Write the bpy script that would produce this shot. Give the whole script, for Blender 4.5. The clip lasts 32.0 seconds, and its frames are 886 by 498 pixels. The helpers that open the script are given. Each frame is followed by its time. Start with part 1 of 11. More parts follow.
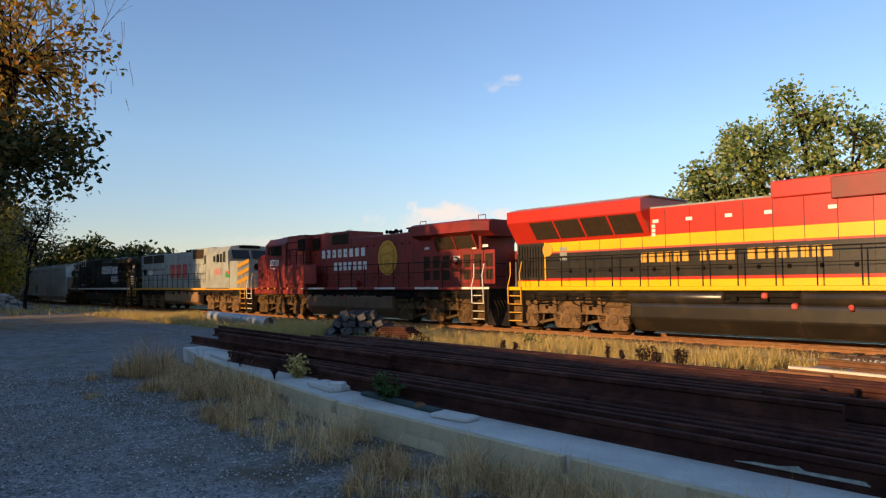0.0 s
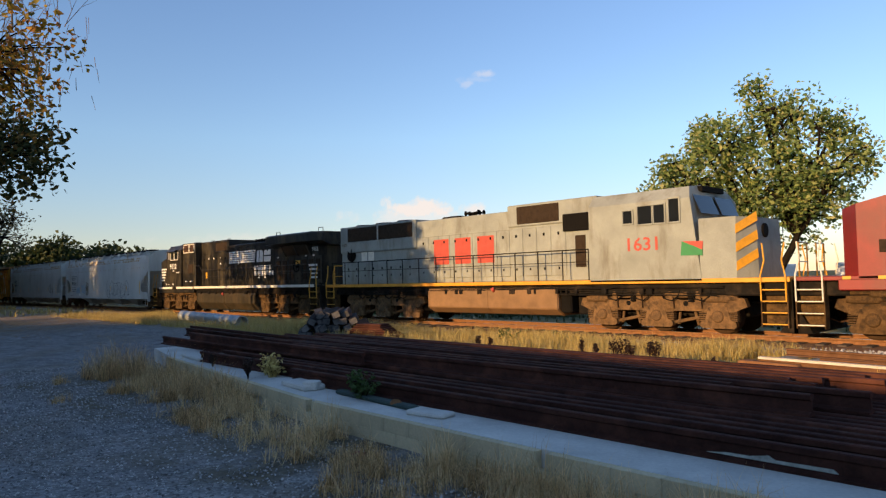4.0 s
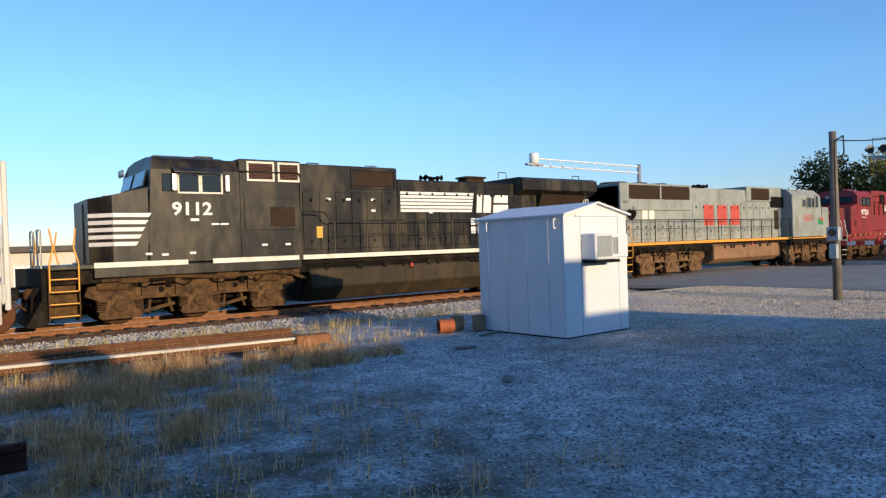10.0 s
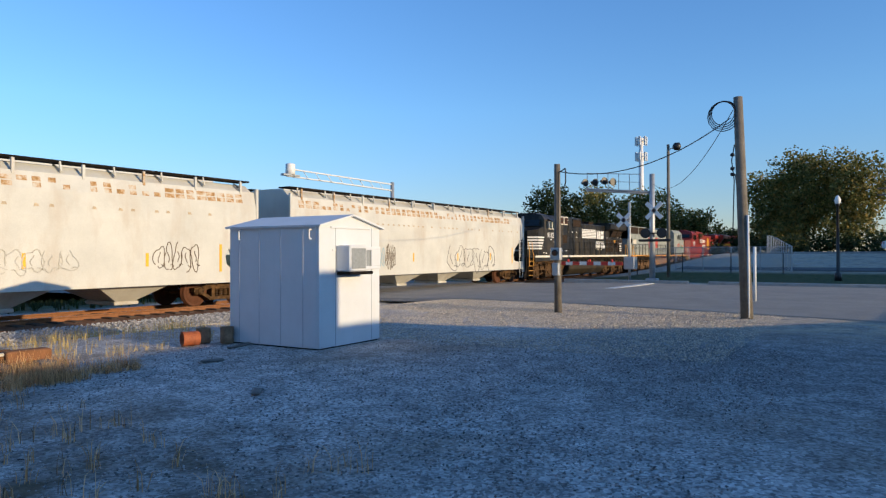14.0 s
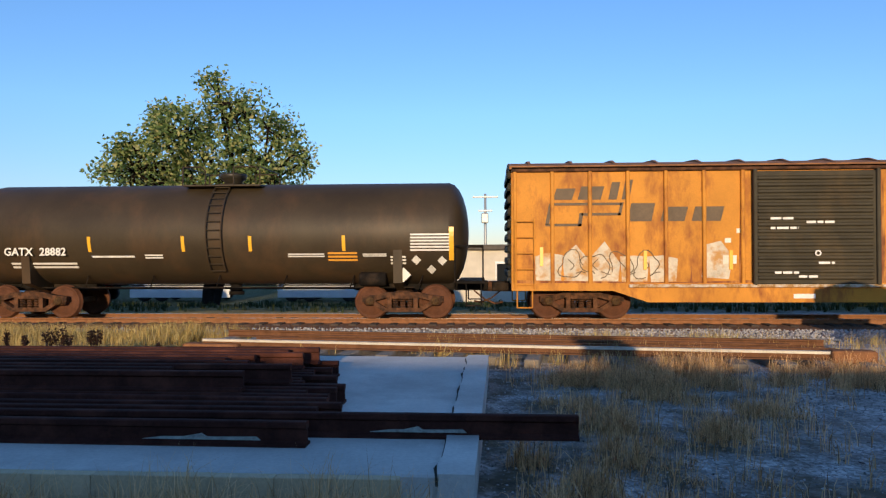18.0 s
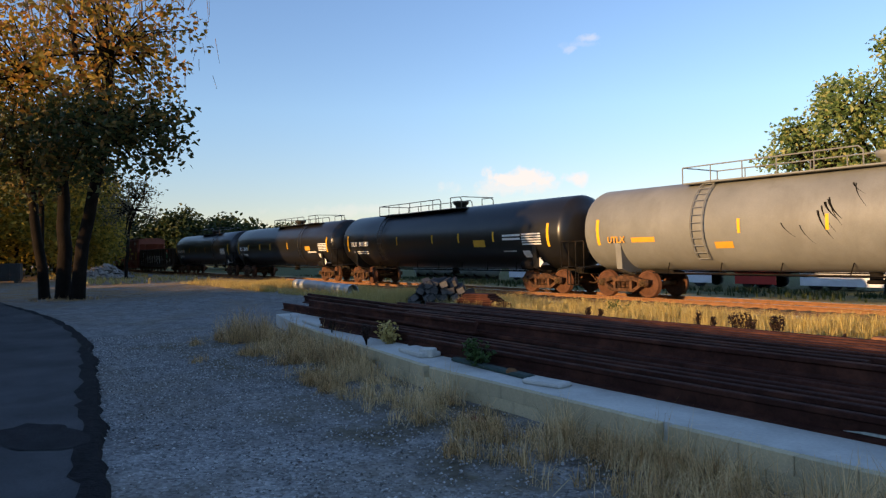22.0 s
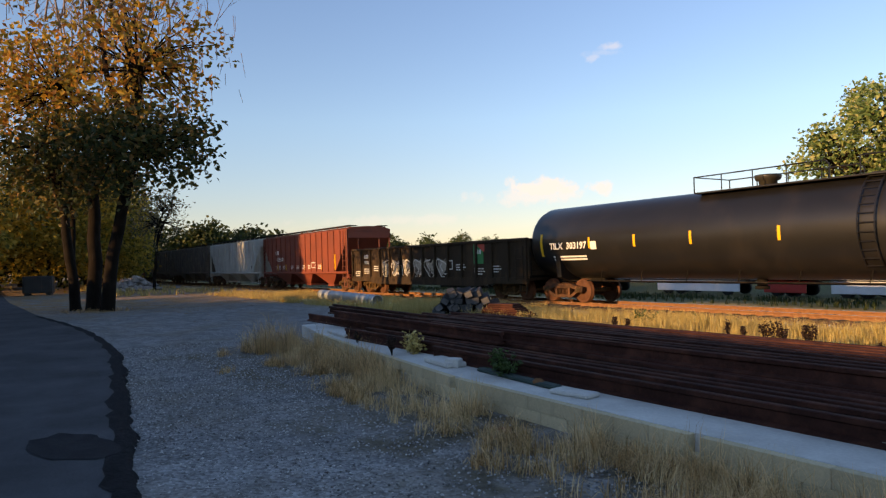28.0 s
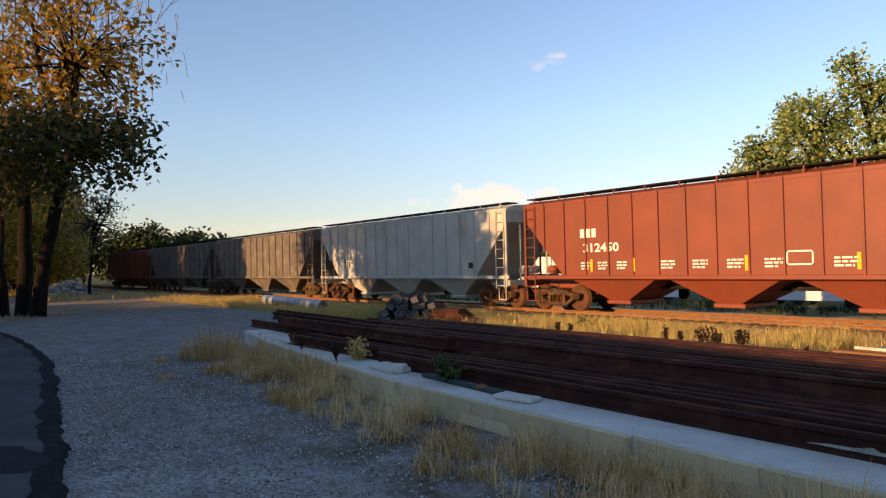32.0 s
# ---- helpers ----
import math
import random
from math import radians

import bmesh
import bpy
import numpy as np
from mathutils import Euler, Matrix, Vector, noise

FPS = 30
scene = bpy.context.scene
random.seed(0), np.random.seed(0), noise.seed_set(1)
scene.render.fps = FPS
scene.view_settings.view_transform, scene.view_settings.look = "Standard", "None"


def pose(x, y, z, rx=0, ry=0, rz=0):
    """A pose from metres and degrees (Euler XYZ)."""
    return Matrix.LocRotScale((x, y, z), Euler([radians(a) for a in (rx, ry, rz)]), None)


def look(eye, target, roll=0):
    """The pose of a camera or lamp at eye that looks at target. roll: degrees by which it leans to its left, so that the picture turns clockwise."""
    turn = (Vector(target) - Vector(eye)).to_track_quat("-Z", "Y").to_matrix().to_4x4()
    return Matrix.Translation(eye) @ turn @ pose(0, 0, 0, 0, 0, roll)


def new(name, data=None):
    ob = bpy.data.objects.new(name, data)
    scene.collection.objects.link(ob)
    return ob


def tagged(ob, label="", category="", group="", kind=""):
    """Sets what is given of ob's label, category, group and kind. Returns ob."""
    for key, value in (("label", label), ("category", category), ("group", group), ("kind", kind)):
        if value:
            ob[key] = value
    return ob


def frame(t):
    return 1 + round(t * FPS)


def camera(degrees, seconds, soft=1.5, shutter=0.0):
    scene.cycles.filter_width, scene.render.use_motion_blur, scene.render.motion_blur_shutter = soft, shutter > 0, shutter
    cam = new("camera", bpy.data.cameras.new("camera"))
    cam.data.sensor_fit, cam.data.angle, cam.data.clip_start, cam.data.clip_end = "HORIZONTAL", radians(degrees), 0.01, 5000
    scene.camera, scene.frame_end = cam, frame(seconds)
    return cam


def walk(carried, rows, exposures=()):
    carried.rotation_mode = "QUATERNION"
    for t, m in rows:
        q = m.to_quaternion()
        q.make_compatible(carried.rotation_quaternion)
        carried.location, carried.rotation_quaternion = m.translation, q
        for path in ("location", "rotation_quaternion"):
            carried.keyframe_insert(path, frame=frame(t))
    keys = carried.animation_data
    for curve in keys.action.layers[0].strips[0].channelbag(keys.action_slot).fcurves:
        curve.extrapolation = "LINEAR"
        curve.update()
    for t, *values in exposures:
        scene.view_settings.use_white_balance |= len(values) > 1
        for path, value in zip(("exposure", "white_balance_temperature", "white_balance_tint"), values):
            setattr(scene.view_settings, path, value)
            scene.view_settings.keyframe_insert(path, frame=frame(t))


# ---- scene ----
cam = camera(65.57, 32.0, soft=1.3, shutter=0.0)


def aim(x, y, z, yaw, pitch, roll):
    """A camera pose from its eye, its heading to the left of +y, its tilt up and its lean."""
    w, p = radians(yaw), radians(pitch)
    ahead = Vector((-math.sin(w) * math.cos(p), math.cos(w) * math.cos(p), math.sin(p)))
    return look((x, y, z), Vector((x, y, z)) + 2 * ahead, roll)


# seconds, eye x y z, yaw, pitch, roll
PATH = [
    (0, -0.058, 0.097, 1.632, 48.54, 2.84, -0.60),
    (0.5, -0.067, 0.092, 1.632, 48.78, 2.27, -0.88),
    (1, -0.077, 0.106, 1.628, 48.79, 1.88, -1.23),
    (1.5, -0.069, 0.120, 1.636, 47.91, 1.99, -1.63),
    (2, -0.052, 0.103, 1.640, 46.26, 2.54, -0.96),
    (2.5, -0.048, 0.096, 1.635, 45.18, 3.00, -0.97),
    (3, -0.065, 0.110, 1.634, 45.19, 2.65, -1.12),
    (3.5, -0.074, 0.124, 1.633, 45.89, 2.54, -1.34),
    (4, -0.069, 0.115, 1.638, 46.41, 2.46, -1.36),
    (4.5, -0.070, 0.110, 1.635, 46.46, 2.49, -1.31),
    (6.5, 0.071, 0.188, 1.619, 42.64, 2.52, -1.73),
    (7, 0.129, 0.225, 1.628, 30.01, 1.97, -0.72),
    (7.5, 0.103, 0.145, 1.643, 16.38, 3.02, -1.36),
    (8, 0.115, 0.098, 1.643, 3.38, 2.23, -1.64),
    (8.5, 0.145, 0.060, 1.653, -7.66, 0.90, -1.22),
    (9, 0.187, 0.007, 1.655, -15.66, 0.56, -0.50),
    (9.5, 0.204, -0.040, 1.670, -23.79, -0.09, -0.47),
    (10, 0.212, -0.060, 1.680, -37.25, -0.37, -1.89),
    (10.5, 0.197, -0.063, 1.663, -46.75, -0.89, -1.23),
    (11, 0.193, -0.079, 1.667, -52.38, -0.51, -0.79),
    (11.5, 0.185, -0.060, 1.663, -54.79, -0.33, -0.11),
    (12, 0.187, -0.060, 1.658, -55.64, -0.23, -0.07),
    (12.5, 0.185, -0.065, 1.648, -56.56, 0.45, -0.06),
    (13, 0.173, -0.067, 1.641, -57.42, 0.48, 0.02),
    (13.5, 0.175, -0.063, 1.640, -57.60, 0.38, -0.09),
    (15.5, 0.136, -0.051, 1.646, -55.73, 0.59, -0.16),
    (16, 0.088, -0.003, 1.634, -49.45, 0.43, -0.48),
    (16.5, 0.041, 0.059, 1.641, -37.69, 0.58, -0.70),
    (17, -0.141, 0.295, 1.642, -27.89, 0.64, -1.29),
    (17.5, 0.016, 0.099, 1.662, -11.42, 0.28, -1.76),
    (18, 0.020, 0.118, 1.651, 3.22, 0.54, -0.20),
    (18.5, -0.000, 0.070, 1.657, 18.11, 0.04, -0.58),
    (19, -0.062, 0.011, 1.663, 30.03, -0.23, -1.82),
    (19.5, -0.102, -0.019, 1.657, 40.92, 0.27, -2.16),
    (20, -0.135, -0.060, 1.657, 47.26, 0.26, -1.86),
    (20.5, -0.109, -0.066, 1.653, 52.02, 0.53, -1.77),
    (21, -0.091, -0.063, 1.649, 53.99, 0.56, -1.46),
    (21.5, -0.097, -0.065, 1.647, 54.52, 0.28, -1.43),
    (22, -0.094, -0.074, 1.651, 54.87, 0.17, -1.20),
    (22.5, -0.101, -0.084, 1.650, 55.12, 0.45, -0.80),
    (23, -0.097, -0.103, 1.658, 54.96, 0.50, -0.60),
    (23.5, -0.100, -0.103, 1.660, 55.29, 0.93, -1.01),
    (24, -0.104, -0.116, 1.656, 55.86, 1.42, -1.00),
    (24.5, -0.092, -0.113, 1.658, 56.12, 1.66, -1.08),
    (25, -0.097, -0.104, 1.659, 56.53, 1.81, -1.12),
    (25.5, -0.104, -0.110, 1.654, 56.65, 1.75, -1.53),
    (27.5, -0.121, -0.076, 1.653, 56.44, 0.94, -1.35),
    (28, -0.111, -0.086, 1.649, 56.81, 1.06, -1.56),
    (28.5, -0.101, -0.080, 1.645, 56.54, 1.07, -1.38),
    (29, -0.095, -0.085, 1.648, 55.77, 1.20, -1.33),
    (29.5, -0.091, -0.078, 1.647, 55.27, 1.28, -1.31),
    (30, -0.087, -0.079, 1.647, 55.09, 1.35, -1.62),
    (30.5, -0.090, -0.076, 1.645, 55.17, 1.30, -1.65),
    (31, -0.093, -0.095, 1.651, 55.54, 1.31, -1.32),
    (31.5, -0.085, -0.076, 1.653, 54.10, 1.34, -1.04),
    (32, -0.086, -0.076, 1.656, 52.40, 1.38, -1.30),
]
# seconds, stops, kelvin, tint
EXPOSURES = ((0, 0.28, 7300, 18), (5.5, 0.26, 7100, 17), (7.0, 0.12, 6400, 14), (8.2, -0.06, 5900, 14), (9.2, 0.08, 5650, 12), (10.2, 0.1, 5450, 9), (13.5, 0.06, 5450, 8), (16, -0.12, 5450, 9), (17.5, -0.12, 5550, 11), (20.2, 0.34, 6600, 16), (23, 0.40, 7400, 19), (32, 0.46, 8200, 23))
walk(cam, [(t, aim(x, y, z, w, p, r)) for t, x, y, z, w, p, r in PATH], EXPOSURES)
# ---- world, sun, exposure ----
SUN_DIR = Vector((-0.03, 1.0, -0.172)).normalized()
world = bpy.data.worlds.new("sky")
scene.world = world
world.use_nodes = True
wn, wl = world.node_tree.nodes, world.node_tree.links
wn.clear()
sky = wn.new("ShaderNodeTexSky")
sky.sky_type, sky.sun_disc = "NISHITA", False
sky.sun_elevation, sky.sun_rotation = radians(11), radians(180)
sky.air_density, sky.dust_density, sky.ozone_density = 1.0, 0.1, 3.0
bg = wn.new("ShaderNodeBackground")
bg.inputs["Strength"].default_value = 0.2
wo = wn.new("ShaderNodeOutputWorld")


def wmath(op, a, b=0.0):
    n = wn.new("ShaderNodeMath")
    n.operation = op
    for i, v in enumerate((a, b)):
        if isinstance(v, float):
            n.inputs[i].default_value = v
        else:
            wl.new(v, n.inputs[i])
    return n.outputs[0]


# small fair-weather clouds: heading left of +y and height in degrees, half width, half height, thickness
wtc = wn.new("ShaderNodeTexCoord")
wnoise = wn.new("ShaderNodeTexNoise")
wnoise.inputs["Scale"].default_value, wnoise.inputs["Detail"].default_value, wnoise.inputs["Roughness"].default_value = 34, 7, 0.6
wl.new(wtc.outputs["Generated"], wnoise.inputs["Vector"])
cover = None
for az, el, hw, hh, thick in ((48.6, 5.9, 2.9, 0.9, 0.9), (49.6, 5.2, 4.4, 0.8, 0.5), (43.6, 5.6, 0.9, 0.6, 0.75), (42.5, 16.6, 0.9, 0.35, 0.36), (43.9, 15.9, 0.7, 0.35, 0.26), (43.2, 16.2, 1.4, 0.3, 0.14), (30.0, 4.0, 9.0, 0.6, 0.22), (60.0, 3.6, 8.0, 0.5, 0.22)):
    a, e = radians(az), radians(el)
    terms = []
    for axis, size in (((-math.cos(a), -math.sin(a), 0), hw), ((math.sin(a) * math.sin(e), -math.cos(a) * math.sin(e), math.cos(e)), hh), ((-math.sin(a) * math.cos(e), math.cos(a) * math.cos(e), math.sin(e)), 0)):
        d = wn.new("ShaderNodeVectorMath")
        d.operation = "DOT_PRODUCT"
        wl.new(wtc.outputs["Generated"], d.inputs[0])
        d.inputs[1].default_value = axis
        terms.append(wmath("DIVIDE", d.outputs["Value"], math.sin(radians(size))) if size else d.outputs["Value"])
    r2 = wmath("ADD", wmath("MULTIPLY", terms[0], terms[0]), wmath("MULTIPLY", terms[1], terms[1]))
    f = wmath("SUBTRACT", 1.0, wmath("POWER", r2, 0.5))
    f = wmath("ADD", f, wmath("MULTIPLY", wmath("SUBTRACT", wnoise.outputs["Fac"], 0.5), 3.4))
    f = wmath("MULTIPLY", wmath("MINIMUM", wmath("MAXIMUM", wmath("MULTIPLY", f, 1.5), 0.0), 1.0), thick)
    f = wmath("MULTIPLY", f, wmath("GREATER_THAN", terms[2], 0.2))
    f = wmath("MULTIPLY", f, wmath("LESS_THAN", r2, 4.0))
    cover = f if cover is None else wmath("MAXIMUM", cover, f)
wmix = wn.new("ShaderNodeMix")
wmix.data_type = "RGBA"
wl.new(cover, wmix.inputs["Factor"])
# evening haze: the low sky a little dimmer and less green, clear blue above
wsep = wn.new("ShaderNodeSeparateXYZ")
wl.new(wtc.outputs["Generated"], wsep.inputs[0])
haze = wn.new("ShaderNodeValToRGB")
stops = haze.color_ramp.elements
stops.new(0.08), stops.new(0.2)
for stop, (at, c) in zip(stops, ((0.0, (0.74, 0.675, 0.745)), (0.08, (0.79, 0.745, 0.80)), (0.2, (0.92, 0.945, 0.985)), (0.4, (0.92, 0.98, 1.08)))):
    stop.position, stop.color = at, (*c, 1)
wl.new(wsep.outputs["Z"], haze.inputs["Fac"])
hmul = wn.new("ShaderNodeMix")
hmul.data_type, hmul.blend_type = "RGBA", "MULTIPLY"
hmul.inputs["Factor"].default_value = 1.0
wl.new(sky.outputs[0], hmul.inputs["A"])
wl.new(haze.outputs["Color"], hmul.inputs["B"])
wl.new(hmul.outputs["Result"], wmix.inputs["A"])
CLOUD = (3.75, 3.62, 3.5)
wmix.inputs["B"].default_value = (*CLOUD, 1)
wl.new(wmix.outputs["Result"], bg.inputs["Color"])
wl.new(bg.outputs[0], wo.inputs["Surface"])

sun = new("sun", bpy.data.lights.new("sun", "SUN"))
sun.data.energy, sun.data.angle, sun.data.color = 5.2, radians(0.53), (1.0, 0.69, 0.35)
sun.matrix_world = look((0, -60, 40), Vector((0, -60, 40)) + SUN_DIR)
scene.view_settings.exposure = 0.5
# ---- mesh tools ----
def mesh_of(bm, name, mat, smooth=False):
    me = bpy.data.meshes.new(name)
    bm.to_mesh(me)
    bm.free()
    if mat is not None:
        for m in (mat if isinstance(mat, (list, tuple)) else [mat]):
            me.materials.append(m)
    if smooth:
        me.shade_smooth()
    return me


def part(name, bm, mat, parent=None, label="", smooth=False):
    """One mesh object from a bmesh, under a thing or a part."""
    ob = new(name, mesh_of(bm, name, mat, smooth))
    if parent is not None:
        ob.parent = parent
    if label:
        ob["label"] = label
    return ob


def same(name, ob, parent, m=None, label=""):
    """Another object on the same mesh, at a pose in its parent's space."""
    o = new(name, ob.data)
    o.parent = parent
    if m is not None:
        o.matrix_basis = m
    if label:
        o["label"] = label
    return o


def empty(name, m=None, label="", category="", group=""):
    ob = new(name)
    ob.empty_display_size = 0.2
    if m is not None:
        ob.matrix_basis = m
    return tagged(ob, label, category, group)


def quad(bm, pts, mi=0):
    f = bm.faces.new([bm.verts.new(p) for p in pts])
    f.material_index = mi
    return f


def box(bm, x0, x1, y0, y1, z0, z1, m=None, mi=0):
    vs = [bm.verts.new((x, y, z)) for x in (x0, x1) for y in (y0, y1) for z in (z0, z1)]
    if m is not None:
        for v in vs:
            v.co = m @ v.co
    for q in ((0, 1, 3, 2), (4, 6, 7, 5), (0, 4, 5, 1), (2, 3, 7, 6), (0, 2, 6, 4), (1, 5, 7, 3)):
        bm.faces.new([vs[i] for i in q]).material_index = mi
    return vs


def bbox(bm, x0, x1, y0, y1, z0, z1, b=0.02, m=None, mi=0):
    """A box with chamfered edges all round."""
    b = min(b, (x1 - x0) / 2.1, (y1 - y0) / 2.1, (z1 - z0) / 2.1)
    rings = []
    for z, e in ((z0, b), (z0 + b, 0), (z1 - b, 0), (z1, b)):
        xa, xb, ya, yb = x0 + e, x1 - e, y0 + e, y1 - e
        pts = ((xa + b, ya), (xb - b, ya), (xb, ya + b), (xb, yb - b), (xb - b, yb), (xa + b, yb), (xa, yb - b), (xa, ya + b))
        ring = [bm.verts.new((x, y, z)) for x, y in pts]
        if m is not None:
            for v in ring:
                v.co = m @ v.co
        rings.append(ring)
    for a, c in zip(rings, rings[1:]):
        for i in range(8):
            j = (i + 1) % 8
            bm.faces.new((a[i], a[j], c[j], c[i])).material_index = mi
    bm.faces.new(rings[0][::-1]).material_index = mi
    bm.faces.new(rings[-1]).material_index = mi


def frame_of(a, b):
    a, b = Vector(a), Vector(b)
    d = (b - a).normalized()
    u = d.orthogonal().normalized()
    return a, b, u, d.cross(u)


def rod(bm, a, b, r, n=8, r2=None, caps=True, mi=0):
    """A round bar from a to b."""
    a, b, u, v = frame_of(a, b)
    r2 = r if r2 is None else r2
    rings = []
    for p, q in ((a, r), (b, r2)):
        rings.append([bm.verts.new(p + q * (math.cos(t) * u + math.sin(t) * v)) for t in (2 * math.pi * i / n for i in range(n))])
    for i in range(n):
        j = (i + 1) % n
        f = bm.faces.new((rings[0][i], rings[0][j], rings[1][j], rings[1][i]))
        f.material_index, f.smooth = mi, n > 6
    if caps:
        bm.faces.new(rings[0][::-1]).material_index = mi
        bm.faces.new(rings[1]).material_index = mi


def pipe(bm, pts, r, n=6, mi=0):
    """A bent round bar through points."""
    for a, b in zip(pts, pts[1:]):
        rod(bm, a, b, r, n, mi=mi)


def tube(bm, pts, radii, n):
    """One skin through points, with a radius at each."""
    rings = []
    for i, (p, r) in enumerate(zip(pts, radii)):
        d = (pts[min(i + 1, len(pts) - 1)] - pts[max(i - 1, 0)]).normalized()
        u = d.cross(Vector((0.31, 0.93, 0.17))).normalized()
        v = d.cross(u)
        rings.append([bm.verts.new(p + r * (math.cos(6.2832 * k / n) * u + math.sin(6.2832 * k / n) * v)) for k in range(n)])
    for a, b in zip(rings, rings[1:]):
        for k in range(n):
            bm.faces.new((a[k], a[(k + 1) % n], b[(k + 1) % n], b[k])).smooth = n > 5


def prism(bm, prof, x0, x1, axis="x", mi=0, cap=True):
    """A closed profile of two-number points swept along an axis."""
    def at(u, v, w):
        return {"x": (w, u, v), "y": (u, w, v), "z": (u, v, w)}[axis]
    a = [bm.verts.new(at(u, v, x0)) for u, v in prof]
    b = [bm.verts.new(at(u, v, x1)) for u, v in prof]
    n = len(prof)
    for i in range(n):
        j = (i + 1) % n
        bm.faces.new((a[i], a[j], b[j], b[i])).material_index = mi
    if cap:
        bm.faces.new(a[::-1]).material_index = mi
        bm.faces.new(b).material_index = mi


def lathe(bm, prof, n=24, m=None, mi=0, smooth=True):
    """Points (along x, radius) turned about the x axis."""
    rings = []
    for x, r in prof:
        rings.append([bm.verts.new((x, r * math.cos(t), r * math.sin(t))) for t in (2 * math.pi * i / n for i in range(n))])
    if m is not None:
        for ring in rings:
            for v in ring:
                v.co = m @ v.co
    for a, b in zip(rings, rings[1:]):
        for i in range(n):
            j = (i + 1) % n
            f = bm.faces.new((a[i], a[j], b[j], b[i]))
            f.material_index, f.smooth = mi, smooth
    for ring in (rings[0][::-1], rings[-1]):
        bm.faces.new(ring).material_index = mi


def fix(bm):
    bmesh.ops.recalc_face_normals(bm, faces=bm.faces)
    return bm


# ---- materials ----
def mat(name, color, rough=0.6, metal=0.0, var=0.25, scale=3.0, tint=None, bump=0.1, bscale=40.0, coords="Object", spec=0.5,
        streak=0.0, island=False, rand=0.0, stain=None, stain_at=(0.55, 0.75), stain_scale=1.5):
    """A painted, rusty or earthy surface: base colour, two scales of variation, relief, streaks and stains."""
    m = bpy.data.materials.new(name)
    m.use_nodes = True
    n, l = m.node_tree.nodes, m.node_tree.links
    p = n["Principled BSDF"]
    tc = n.new("ShaderNodeTexCoord")
    src = tc.outputs[coords]
    big = n.new("ShaderNodeTexNoise")
    big.inputs["Scale"].default_value, big.inputs["Detail"].default_value, big.inputs["Roughness"].default_value = scale, 6, 0.6
    l.new(src, big.inputs["Vector"])
    fine = n.new("ShaderNodeTexNoise")
    fine.inputs["Scale"].default_value, fine.inputs["Detail"].default_value = bscale, 5
    l.new(src, fine.inputs["Vector"])
    ramp = n.new("ShaderNodeMapRange")
    ramp.inputs["From Min"].default_value, ramp.inputs["From Max"].default_value = 0.3, 0.7
    l.new(big.outputs["Fac"], ramp.inputs["Value"])
    mix = n.new("ShaderNodeMix")
    mix.data_type = "RGBA"
    c = Vector(color)
    dark = [v * (1 - var) for v in color]
    light = tint if tint else [min(1, v * (1 + var * 0.7)) for v in color]
    mix.inputs["A"].default_value, mix.inputs["B"].default_value = (*dark, 1), (*light, 1)
    l.new(ramp.outputs[0], mix.inputs["Factor"])
    out = mix.outputs["Result"]
    mul = n.new("ShaderNodeMix")
    mul.data_type, mul.blend_type = "RGBA", "MULTIPLY"
    mul.inputs["Factor"].default_value = min(1.0, var * 1.3)
    r2 = n.new("ShaderNodeMapRange")
    r2.inputs["From Min"].default_value, r2.inputs["From Max"].default_value, r2.inputs["To Min"].default_value = 0.35, 0.65, 0.55
    l.new(fine.outputs["Fac"], r2.inputs["Value"])
    l.new(out, mul.inputs["A"])
    l.new(r2.outputs[0], mul.inputs["B"])
    out = mul.outputs["Result"]
    if stain is not None:
        mp = n.new("ShaderNodeMapping")
        mp.inputs["Scale"].default_value = (1, 1, 1 - 0.8 * streak)
        l.new(src, mp.inputs["Vector"])
        sn = n.new("ShaderNodeTexNoise")
        sn.inputs["Scale"].default_value, sn.inputs["Detail"].default_value, sn.inputs["Roughness"].default_value = stain_scale, 8, 0.65
        l.new(mp.outputs[0], sn.inputs["Vector"])
        sr = n.new("ShaderNodeMapRange")
        sr.inputs["From Min"].default_value, sr.inputs["From Max"].default_value = stain_at
        l.new(sn.outputs["Fac"], sr.inputs["Value"])
        sm = n.new("ShaderNodeMix")
        sm.data_type = "RGBA"
        l.new(sr.outputs[0], sm.inputs["Factor"])
        l.new(out, sm.inputs["A"])
        sm.inputs["B"].default_value = (*stain, 1)
        out = sm.outputs["Result"]
    if rand or island:
        hs = n.new("ShaderNodeMix")
        hs.data_type, hs.blend_type = "RGBA", "MULTIPLY"
        hs.inputs["Factor"].default_value = 1.0
        rr = n.new("ShaderNodeMapRange")
        rr.inputs["To Min"].default_value, rr.inputs["To Max"].default_value = 1 - (rand or 0.3), 1 + (rand or 0.3) * 0.6
        if island:
            l.new(n.new("ShaderNodeNewGeometry").outputs["Random Per Island"], rr.inputs["Value"])
        else:
            l.new(n.new("ShaderNodeObjectInfo").outputs["Random"], rr.inputs["Value"])
        l.new(out, hs.inputs["A"])
        l.new(rr.outputs[0], hs.inputs["B"])
        out = hs.outputs["Result"]
    l.new(out, p.inputs["Base Color"])
    p.inputs["Roughness"].default_value, p.inputs["Metallic"].default_value = rough, metal
    p.inputs["Specular IOR Level"].default_value = spec
    if bump:
        b = n.new("ShaderNodeBump")
        b.inputs["Strength"].default_value, b.inputs["Distance"].default_value = bump, 0.02
        l.new(fine.outputs["Fac"], b.inputs["Height"])
        l.new(b.outputs[0], p.inputs["Normal"])
    return m
RUST = (0.16, 0.06, 0.025)
